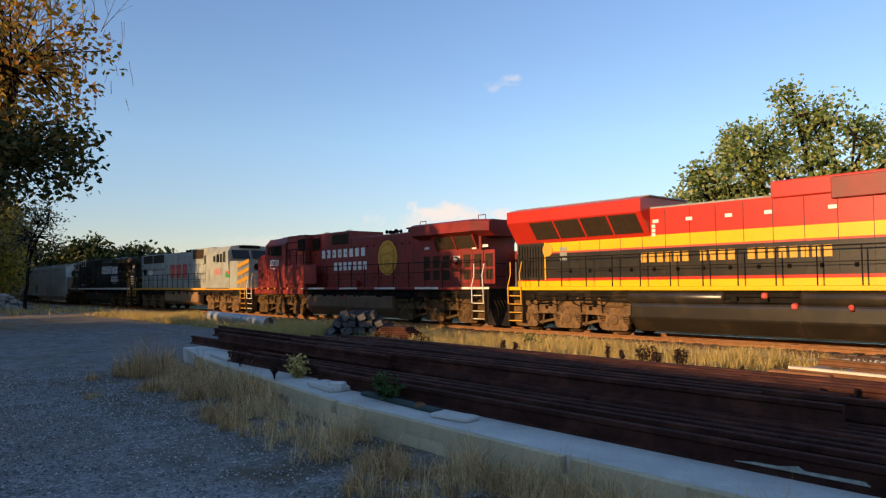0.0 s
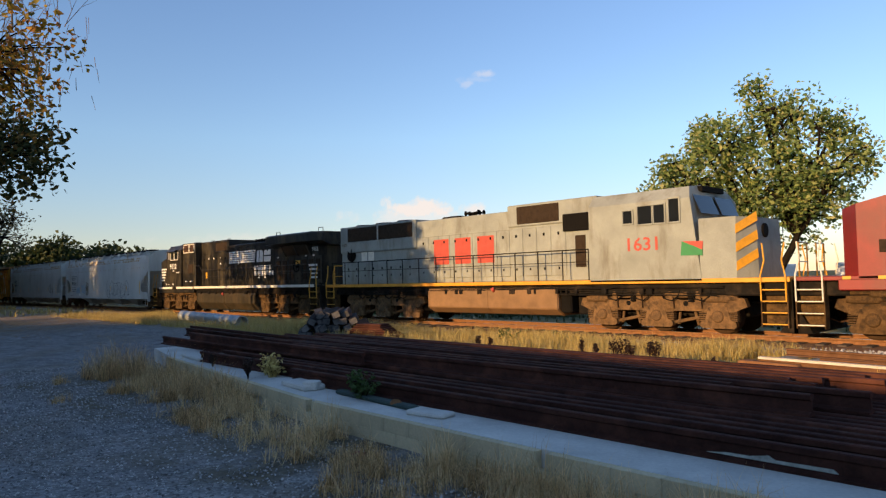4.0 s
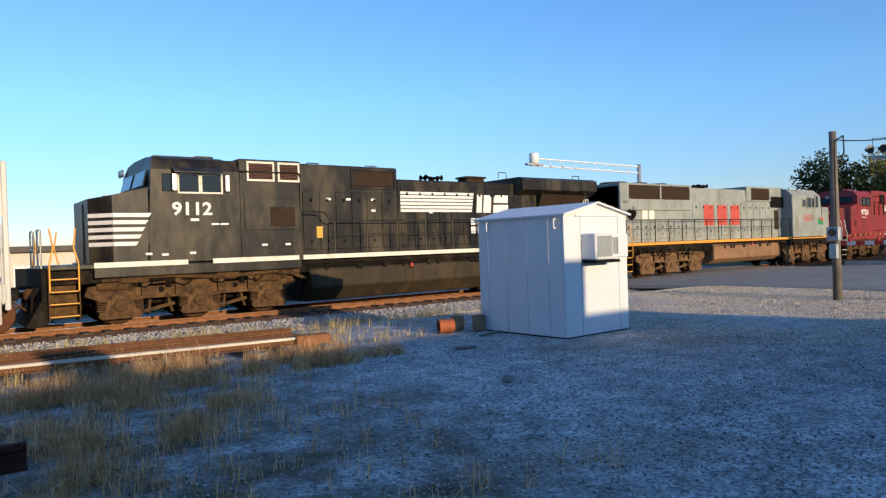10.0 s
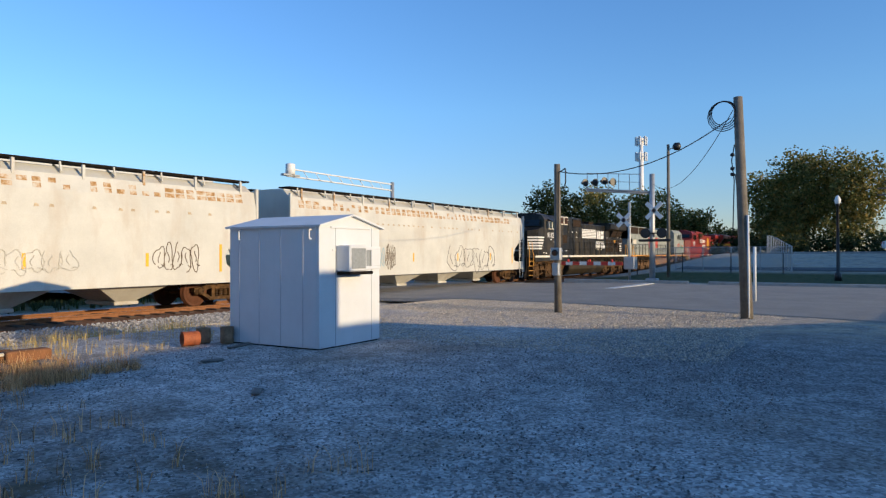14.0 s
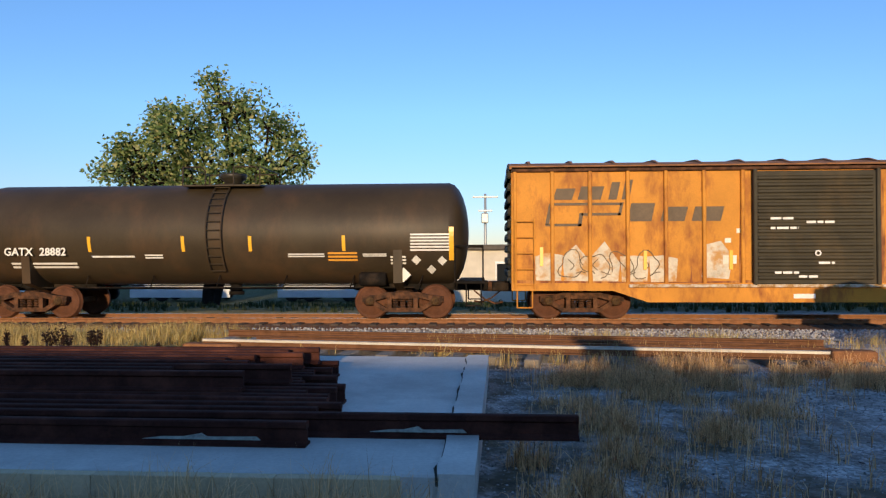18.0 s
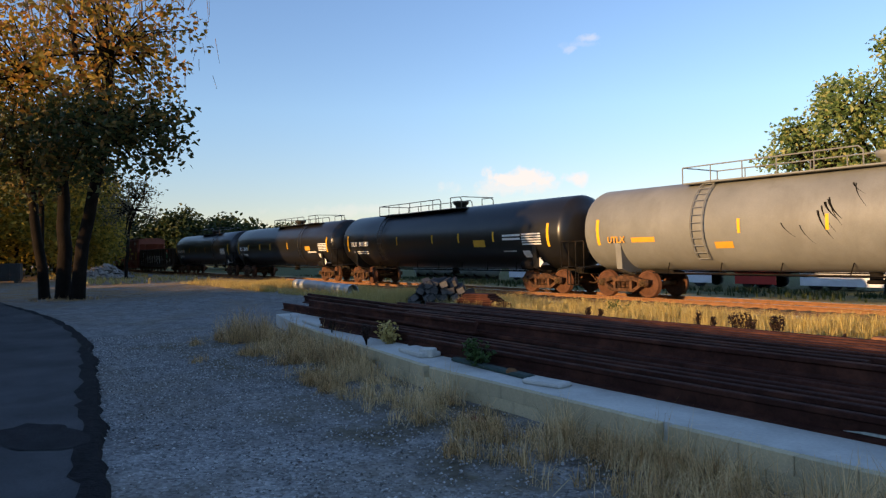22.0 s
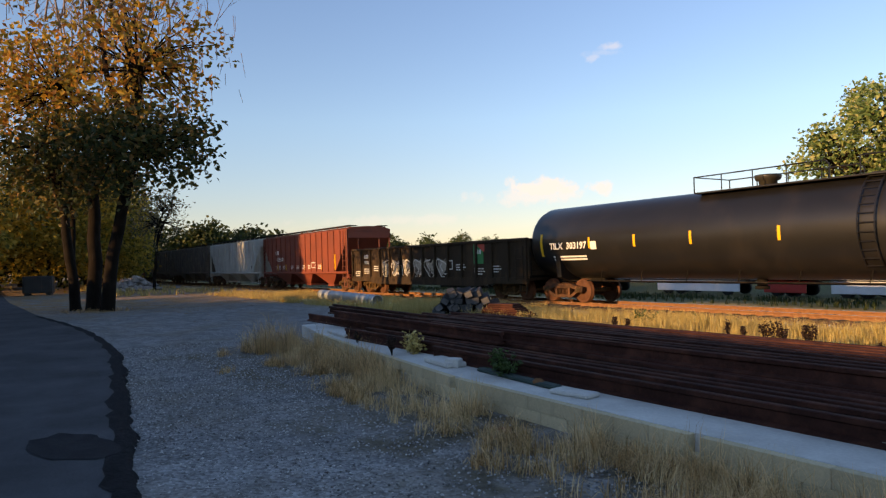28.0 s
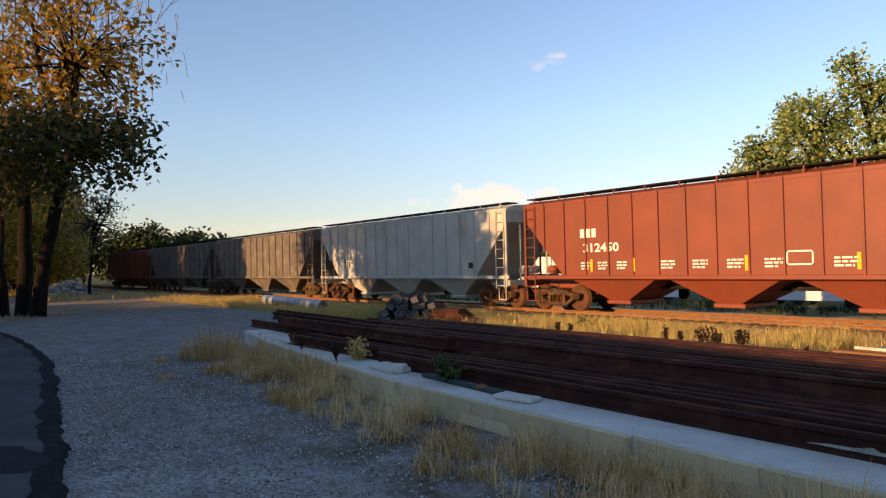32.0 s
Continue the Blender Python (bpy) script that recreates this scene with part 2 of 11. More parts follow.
M = dict(
    truck=mat("dusty brown truck steel", (0.125, 0.071, 0.030), 0.9, var=0.45, scale=5, bump=0.4, stain=(0.03, 0.02, 0.012), stain_at=(0.48, 0.66), stain_scale=4, spec=0.12),
    truck_dust=mat("dusty tan truck steel", (0.19, 0.11, 0.052), 0.9, var=0.4, scale=5, bump=0.4, stain=(0.05, 0.033, 0.02), stain_at=(0.48, 0.68), stain_scale=4, spec=0.12),
    truck_rust=mat("rusty truck steel", (0.14, 0.066, 0.032), 0.9, var=0.45, scale=5, bump=0.4, stain=(0.035, 0.021, 0.014), stain_at=(0.44, 0.62), stain_scale=4, spec=0.15),
    dark_wheel=mat("grimy brown wheel", (0.06, 0.033, 0.016), 0.85, spec=0.15, var=0.35, scale=4, bump=0.1),
    wheel=mat("rusty wheel", (0.12, 0.05, 0.025), 0.8, spec=0.2, var=0.35, scale=4, bump=0.1, stain=(0.05, 0.03, 0.02), stain_scale=2),
    under=mat("grimy black underframe", (0.012, 0.010, 0.008), 0.85, spec=0.15, var=0.4, scale=5, bump=0.2, stain=(0.06, 0.04, 0.025), stain_scale=2, stain_at=(0.5, 0.8)),
    black=mat("sooty black locomotive paint", (0.017, 0.016, 0.0145), 0.42, var=0.35, scale=1.3, bump=0.04, stain=(0.085, 0.068, 0.042), stain_at=(0.46, 0.72), stain_scale=1.7, streak=0.8, spec=0.22),
    ns_tank=mat("dusty black fuel tank paint", (0.038, 0.030, 0.017), 0.65, spec=0.2, var=0.3, scale=2, stain=(0.09, 0.06, 0.03), stain_at=(0.45, 0.8), streak=0.8),
    dark=mat("dark opening", (0.008, 0.007, 0.006), 0.85, var=0.2, spec=0.1),
    grille=mat("brown radiator grille", (0.042, 0.027, 0.016), 0.85, spec=0.15, var=0.3, scale=8, bump=0.4, bscale=120),
    louvre=mat("rusty louvre slat", (0.12, 0.06, 0.04), 0.8, var=0.3, scale=6),
    white=mat("white lettering paint", (0.78, 0.76, 0.70), 0.6, var=0.12, scale=5, bump=0.02, stain=(0.35, 0.3, 0.22), stain_at=(0.6, 0.9)),
    cream=mat("faded white sill stripe paint", (0.75, 0.70, 0.58), 0.6, var=0.15, scale=5, bump=0.02, stain=(0.25, 0.18, 0.1), stain_at=(0.55, 0.85), stain_scale=3),
    yellow=mat("yellow safety paint", (0.75, 0.36, 0.03), 0.55, var=0.15, scale=6, bump=0.02),
    reflector=mat("yellow reflector strip", (0.85, 0.45, 0.02), 0.35, var=0.08, scale=8, bump=0.0),
    cp_red=mat("faded red locomotive paint", (0.25, 0.018, 0.013), 0.5, var=0.25, scale=1.2, bump=0.03, stain=(0.13, 0.03, 0.018), stain_at=(0.45, 0.8), stain_scale=1.2, streak=0.7),
    cp_tank=mat("brown dusty fuel tank", (0.13, 0.07, 0.035), 0.7, var=0.25, scale=2),
    gold=mat("golden emblem paint", (0.62, 0.31, 0.03), 0.5, var=0.1, scale=4, bump=0.02),
    dull_gold=mat("dull golden emblem paint", (0.50, 0.24, 0.02), 0.6, var=0.3, scale=5),
    kcs_red=mat("bright red locomotive paint", (0.48, 0.028, 0.014), 0.32, var=0.12, scale=1.0, bump=0.01, stain=(0.35, 0.03, 0.02), stain_at=(0.6, 0.9)),
    kcs_yellow=mat("yellow belt paint", (0.72, 0.42, 0.01), 0.32, var=0.08, scale=1.0, bump=0.01),
    kcs_black=mat("glossy dark paint", (0.022, 0.018, 0.012), 0.3, var=0.2, scale=1.5, bump=0.01, stain=(0.05, 0.035, 0.02), stain_at=(0.5, 0.8)),
    tfm=mat("weathered pale grey locomotive paint", (0.30, 0.32, 0.285), 0.65, spec=0.3, var=0.2, scale=1.2, bump=0.03, stain=(0.15, 0.135, 0.10), stain_at=(0.52, 0.78), stain_scale=2.2, streak=0.9),
    tfm_stripe=mat("orange yellow stripe paint", (0.75, 0.33, 0.03), 0.55, var=0.2, scale=3),
    tfm_red=mat("faded red lettering", (0.5, 0.07, 0.045), 0.6, var=0.2, scale=4),
    green=mat("green emblem paint", (0.02, 0.22, 0.07), 0.6, var=0.1, scale=4),
    tfm_tank=mat("sunlit tan dusty fuel tank", (0.24, 0.13, 0.055), 0.7, var=0.25, scale=2),
    glass=mat("dark cab glass", (0.012, 0.015, 0.018), 0.08, var=0.1, bump=0.0, spec=0.4),
    chrome=mat("dull steel", (0.5, 0.48, 0.45), 0.4, metal=0.9, var=0.15),
    hop_white=mat("dirty white hopper paint", (0.58, 0.57, 0.51), 0.55, var=0.12, scale=0.8, bump=0.03, stain=(0.42, 0.33, 0.23), stain_at=(0.52, 0.9), stain_scale=1.0, streak=0.9),
    hop_grey=mat("aged pale grey hopper paint", (0.50, 0.48, 0.42), 0.65, var=0.15, scale=0.9, bump=0.05, stain=(0.28, 0.22, 0.15), stain_at=(0.5, 0.88), stain_scale=1.3, streak=0.9),
    hop_red=mat("oxide red hopper paint", (0.22, 0.046, 0.022), 0.6, var=0.18, scale=0.8, bump=0.03, stain=(0.15, 0.04, 0.022), stain_at=(0.45, 0.85), stain_scale=1.2, streak=0.8),
    # dusty hopper paint with the tree shade put into its colour
    hop_shaded=mat("dusty hopper paint darkened for tree shade", (0.13, 0.105, 0.085), 0.7, var=0.25, scale=0.9, stain=(0.3, 0.24, 0.17), stain_at=(0.5, 0.85)),
    stain=mat("faint rust stain", (0.52, 0.42, 0.28), 0.8, var=0.3, scale=8),
    faint_spray=mat("faint cream spray paint", (0.55, 0.50, 0.40), 0.6, var=0.4, scale=3, stain=(0.06, 0.04, 0.025), stain_at=(0.45, 0.6), stain_scale=3),
    rb_roof=mat("rusty orange boxcar roof", (0.30, 0.13, 0.04), 0.8, var=0.35, scale=2, stain=(0.12, 0.05, 0.025), stain_at=(0.45, 0.7), stain_scale=2.5),
    rust=mat("orange rust", (0.50, 0.29, 0.10), 0.9, var=0.45, scale=5, bump=0.2, stain=(0.54, 0.50, 0.42), stain_at=(0.45, 0.62), stain_scale=5),
    rb_yellow=mat("worn orange yellow boxcar paint", (0.58, 0.25, 0.025), 0.65, spec=0.25, var=0.2, scale=1.0, bump=0.04, stain=(0.24, 0.075, 0.018), stain_at=(0.47, 0.68), stain_scale=2.4, streak=0.7),
    rb_door=mat("faded black door paint", (0.06, 0.052, 0.034), 0.75, spec=0.2, var=0.25, scale=1.5, stain=(0.10, 0.07, 0.035), stain_at=(0.5, 0.8), streak=0.8),
    rb_letter=mat("faded brown lettering", (0.12, 0.08, 0.04), 0.65, var=0.25, scale=5),
    rb_blue=mat("pale blue arrow paint", (0.32, 0.45, 0.48), 0.65, var=0.2, scale=5),
    rb_red=mat("faint red arrow paint", (0.55, 0.13, 0.05), 0.65, var=0.2, scale=5),
    tank_black=mat("satin black tank paint", (0.012, 0.0115, 0.011), 0.33, var=0.2, scale=0.8, bump=0.015, stain=(0.03, 0.024, 0.019), stain_at=(0.5, 0.9), stain_scale=0.9, streak=0.5),
    tank_brown=mat("rust brown tank paint", (0.050, 0.036, 0.019), 0.5, spec=0.3, var=0.3, scale=0.7, bump=0.03, stain=(0.10, 0.055, 0.025), stain_at=(0.5, 0.85), stain_scale=0.8, streak=0.7),
    tank_olive=mat("dull olive black tank paint", (0.026, 0.023, 0.017), 0.42, spec=0.3, var=0.2, scale=0.8, bump=0.02, stain=(0.07, 0.06, 0.04), stain_at=(0.5, 0.85)),
    tank_grey=mat("stained grey tank paint", (0.215, 0.215, 0.195), 0.5, var=0.18, scale=0.8, bump=0.03, stain=(0.15, 0.145, 0.125), stain_at=(0.5, 0.8), stain_scale=1.1, streak=0.8),
    gon=mat("brown black gondola paint", (0.045, 0.028, 0.015), 0.7, spec=0.2, var=0.25, scale=1.2, stain=(0.11, 0.065, 0.035), stain_at=(0.5, 0.85), streak=0.7),
    teal=mat("teal spray paint", (0.25, 0.42, 0.38), 0.6, var=0.3, scale=5),
    grey_spray=mat("thin grey spray paint", (0.20, 0.19, 0.17), 0.6, var=0.3, scale=5),
    rb_ghost=mat("worn pale spray paint over orange", (0.62, 0.55, 0.42), 0.7, var=0.25, scale=3, stain=(0.46, 0.24, 0.06), stain_at=(0.47, 0.62), stain_scale=2.6),
    rb_streak=mat("dark rust streaks", (0.24, 0.08, 0.025), 0.85, var=0.4, scale=4, stain=(0.45, 0.20, 0.04), stain_at=(0.45, 0.6), stain_scale=5, streak=0.9),
    spray=mat("white spray paint", (0.72, 0.68, 0.60), 0.6, var=0.15, scale=5),
    blue=mat("blue spray paint", (0.22, 0.42, 0.55), 0.6, var=0.2, scale=5),
    orange_text=mat("orange stencil paint", (0.75, 0.34, 0.03), 0.5, var=0.1),
)
# ---- train: shared pieces ----
YC, ZR = 19.91, -0.09      # track centre line and rail head
MOVERS = []                # (thing, its x at the start)


def vehicle(name, x0, label, category):
    ob = empty(name, pose(x0, YC, ZR), label, category, "train on the main track")
    MOVERS.append((ob, x0))
    return ob


def block(name, parent, material, x0, x1, y0, y1, z0, z1, b=0.015, label=""):
    bm = bmesh.new()
    bbox(bm, x0, x1, y0, y1, z0, z1, b)
    return part(name, fix(bm), material, parent, label)


def words(name, text, size, material, parent, x, y, z, label="", bold=0.02, stretch=1.0, slant=0.0):
    """Raised letters on a side that faces -y; x, z: lower left corner."""
    cu = bpy.data.curves.new(name, "FONT")
    cu.body, cu.size, cu.extrude, cu.offset, cu.shear = text, size * 1.38, 0.004, bold * size, slant
    cu.resolution_u = 2
    tmp = bpy.data.objects.new(name, cu)
    scene.collection.objects.link(tmp)
    me = bpy.data.meshes.new_from_object(tmp)
    bpy.data.objects.remove(tmp)
    me.materials.clear()
    me.materials.append(material)
    ob = new(name, me)
    ob.parent = parent
    ob.matrix_basis = pose(x, y, z, 90, 0, 0) @ Matrix.Diagonal((stretch, 1, 1, 1))
    if label:
        ob["label"] = label
    return ob


def bars(name, pattern, h, material, parent, x, y, z, w=0.62, gap=0.2, label=""):
    """A row of plain blocks in place of letters; a blank in the pattern leaves a gap, a digit sets the block's share of height."""
    if len(set(pattern)) > 2 and " " not in pattern:
        return words(name, pattern, h, material, parent, x, y - 0.002, z, bold=0.03, stretch=1.0)
    bm = bmesh.new()
    bbox(bm, 0, h * w, -0.004, 0.002, 0, h, 0.0015)
    me = mesh_of(fix(bm), name, material)
    for ch in pattern:
        if ch != " ":
            child(name, me, parent, pose(x, y, z))
        x += h * (w + gap)


def lines(name, rows, material, parent, x, y, z, label=""):
    """Small writing as thin bars: rows of (length, height, drop)."""
    bm = bmesh.new()
    rng = random.Random(int(abs(x * 100) + abs(z * 77)))
    for length, h, drop in rows:
        u = x
        while u < x + length:
            e = min(u + rng.uniform(0.08, 0.3), x + length)
            box(bm, u, e, y - 0.003, y + 0.002, z - drop - h, z - drop)
            u = e + 0.04
    return part(name, fix(bm), material, parent, label)


def patch(name, parent, material, pts, y, label=""):
    """A painted shape, 4 mm thick, on a side that faces -y; pts are (x, z)."""
    bm = bmesh.new()
    prism(bm, pts, y - 0.004, y + 0.002, "y")
    return part(name, fix(bm), material, parent, label)


def scrawl(name, parent, material, x, z, w, h, y, seed, r=0.03, n=4):
    """Sprayed bubble shapes: a lobed outline for each, with a small inner stroke and a flick below."""
    rng = random.Random(seed)
    for k in range(n):
        bm = bmesh.new()
        cx, cz = x + w * (k + 0.5) / n, z + h / 2 + rng.uniform(-0.06, 0.06) * h
        p2, p3, p5 = rng.uniform(0, 6.28), rng.uniform(0, 6.28), rng.uniform(0, 6.28)
        a0 = rng.uniform(0, 6.28)
        span = rng.uniform(4.6, 6.28)
        loop, inner, flick = [], [], []
        for i in range(23):
            a = a0 + span * i / 22
            q = 1 + 0.2 * math.sin(2 * a + p2) + 0.16 * math.sin(3 * a + p3) + 0.07 * math.sin(5 * a + p5)
            loop.append((cx + w / n * 0.52 * math.cos(a) * q, cz + h * 0.44 * math.sin(a) * q))
        lean = rng.uniform(-0.1, 0.1) * w / n
        for i in range(6):
            inner.append((cx + lean + 0.12 * w / n * math.sin(i * 0.9 + p2), cz + h * (0.22 - 0.08 * i)))
        for i in range(4):
            flick.append((cx + w / n * (0.2 + 0.12 * i), cz - h * (0.3 + 0.05 * math.sin(i + p3))))
        segs = [pq for line in (loop, inner, flick) for pq in zip(line, line[1:])]
        for (ax, az), (bx, bz) in segs:
            d = Vector((bx - ax, 0, bz - az))
            if d.length < 1e-3:
                continue
            o = Vector((d.z, 0, -d.x)).normalized() * r
            e = d.normalized() * r * 0.5
            p, q = Vector((ax, y - 0.004 - 0.0012 * k, az)) - e, Vector((bx, y - 0.004 - 0.0012 * k, bz)) + e
            vs = [p - o, p + o, q + o, q - o]
            top = [bm.verts.new(v) for v in vs]
            low = [bm.verts.new(v + Vector((0, 0.006, 0))) for v in vs]
            bm.faces.new(top)
            for i in range(4):
                j = (i + 1) % 4
                bm.faces.new((top[i], low[i], low[j], top[j]))
        part(name, fix(bm), material, parent)


CACHE = {}


def wheel_mesh(r, key="wheel"):
    if (key, r) not in CACHE:
        bm = bmesh.new()
        m = pose(0, 0, 0, 0, 0, 90)
        lathe(bm, [(-0.07, r * 0.25), (-0.07, r * 0.8), (-0.055, r * 0.84), (-0.07, r * 0.86), (-0.07, r * 0.99), (-0.06, r),
                   (0.05, r * 1.0), (0.06, r * 1.06), (0.08, r * 1.06), (0.08, r * 0.9), (0.03, r * 0.8), (0.03, r * 0.25)], 28, m)
        lathe(bm, [(-0.14, r * 0.2), (-0.13, r * 0.24), (-0.07, r * 0.26), (0.05, r * 0.26)], 16, m)
        CACHE[(key, r)] = mesh_of(fix(bm), "wheel", M[key])
    return CACHE[(key, r)]


def axle_mesh():
    if "axle" not in CACHE:
        bm = bmesh.new()
        rod(bm, (0, -1.05, 0), (0, 1.05, 0), 0.085, 10)
        CACHE["axle"] = mesh_of(fix(bm), "axle", M["truck"])
    return CACHE["axle"]


def child(name, me, parent, m, label=""):
    ob = new(name, me)
    ob.parent = parent
    ob.matrix_basis = m
    if label:
        ob["label"] = label
    return ob


def sideframe_mesh(mk):
    key = ("side", mk)
    if key not in CACHE:
        bm = bmesh.new()
        top = [(-1.12, 0.62), (-0.75, 0.66), (-0.45, 0.74), (0.45, 0.74), (0.75, 0.66), (1.12, 0.62), (1.12, 0.48), (0.8, 0.5), (0.42, 0.60), (-0.42, 0.60), (-0.8, 0.5), (-1.12, 0.48)]
        prism(bm, top, -0.09, 0.09, "y")
        low = [(-0.5, 0.2), (0.5, 0.2), (0.92, 0.46), (0.78, 0.5), (0.46, 0.31), (-0.46, 0.31), (-0.78, 0.5), (-0.92, 0.46)]
        prism(bm, low, -0.085, 0.085, "y")
        for s in (-1, 1):
            prism(bm, [(s * 0.30, 0.25), (s * 0.42, 0.25), (s * 0.42, 0.66), (s * 0.30, 0.66)], -0.08, 0.08, "y")
            bbox(bm, s * 0.9 - 0.17, s * 0.9 + 0.17, -0.1, 0.1, 0.38, 0.64, 0.05)
        CACHE[key] = mesh_of(fix(bm), "sideframe", M[mk])
        bm = bmesh.new()
        for k in range(3):
            for i in range(5):
                rod(bm, (-0.2 + 0.2 * k, 0, 0.3 + i * 0.05), (-0.2 + 0.2 * k, 0, 0.33 + i * 0.05), 0.08, 10)
        bbox(bm, -0.3, 0.3, -0.1, 0.06, 0.55, 0.68, 0.02)
        CACHE[("spring", mk)] = mesh_of(fix(bm), "spring_nest", M[mk])
        bm = bmesh.new()
        bbox(bm, -0.22, 0.22, -1.0, 1.0, 0.5, 0.78, 0.05)
        for x in (-0.5, 0.5):
            bbox(bm, x - 0.05, x + 0.05, -0.85, 0.85, 0.3, 0.42, 0.02)
        CACHE[("bolster", mk)] = mesh_of(fix(bm), "truck", M[mk])
        bm = bmesh.new()
        lathe(bm, [(-0.09, 0.04), (-0.08, 0.10), (0.0, 0.115), (0.06, 0.115)], 14, pose(0, 0, 0, 0, 0, 90))
        for a in range(3):
            t = a * 2.094
            rod(bm, (0.06 * math.cos(t), -0.11, 0.06 * math.sin(t)), (0.06 * math.cos(t), -0.08, 0.06 * math.sin(t)), 0.018, 6)
        CACHE[("cap", mk)] = mesh_of(fix(bm), "bearing_cap", M["truck"])
    return CACHE[key]


def freight_truck(parent, x, mk="truck_rust", r=0.46):
    side = sideframe_mesh(mk)
    t = child("truck", CACHE[("bolster", mk)], parent, pose(x, 0, 0))
    for s in (-1, 1):
        turn = 0 if s < 0 else 180
        child("sideframe", side, t, pose(0, s * 1.0, 0, 0, 0, turn))
        child("spring_nest", CACHE[("spring", mk)], t, pose(0, s * 1.0, 0, 0, 0, turn))
        for ax in (-0.89, 0.89):
            child("wheel", wheel_mesh(r), t, pose(ax, s * 0.77, r, 0, 0, turn))
            child("bearing_cap", CACHE[("cap", mk)], t, pose(ax, s * 1.09, 0.5, 0, 0, turn))
    for ax in (-0.89, 0.89):
        child("axle", axle_mesh(), t, pose(ax, 0, r))
    return t


def coupler(parent, x, sign):
    if "coupler" not in CACHE:
        bm = bmesh.new()
        bbox(bm, -0.5, 0.25, -0.08, 0.08, 0.78, 0.94, 0.02)
        bbox(bm, 0.1, 0.42, -0.17, 0.08, 0.72, 1.0, 0.05)
        bbox(bm, 0.3, 0.5, 0.02, 0.18, 0.74, 0.98, 0.05)
        pipe(bm, [(-0.2, -0.35, 0.75), (0.1, -0.38, 0.5), (0.4, -0.3, 0.38), (0.6, -0.2, 0.42)], 0.025)
        CACHE["coupler"] = mesh_of(fix(bm), "coupler", M["truck_rust"])
    child("coupler", CACHE["coupler"], parent, pose(x, 0, 0, 0, 0, 0 if sign > 0 else 180))


def ladder(name, parent, material, x, y, z0, z1, w=0.42, step=0.34, top=None):
    """An upright ladder against a side; top: further rail points (y, z) that bend over the roof."""
    bm = bmesh.new()
    for s in (-w / 2, w / 2):
        pts = [(x + s, y, z0), (x + s, y, z1)] + [(x + s, yy, zz) for yy, zz in (top or [])]
        pipe(bm, pts, 0.022, 6)
    lad = part(name, fix(bm), material, parent)
    rungs(lad, material, x, w, [(y, z0 + 0.1 + step * i) for i in range(int((z1 - z0 - 0.1) / step) + 1)])
    return lad


def rungs(lad, material, x, w, at):
    key = ("rung", w, material.name)
    if key not in CACHE:
        bm = bmesh.new()
        rod(bm, (-w / 2, 0, 0), (w / 2, 0, 0), 0.016, 6)
        CACHE[key] = mesh_of(fix(bm), "rung", material)
    for y, z in at:
        child("rung", CACHE[key], lad, pose(x, y, z))


def stirrup(parent, material, x, y, z0=0.35, z1=0.85):
    bm = bmesh.new()
    pipe(bm, [(x - 0.2, y, z1), (x - 0.2, y, z0), (x + 0.2, y, z0), (x + 0.2, y, z1)], 0.02)
    part("sill_step", fix(bm), material, parent)


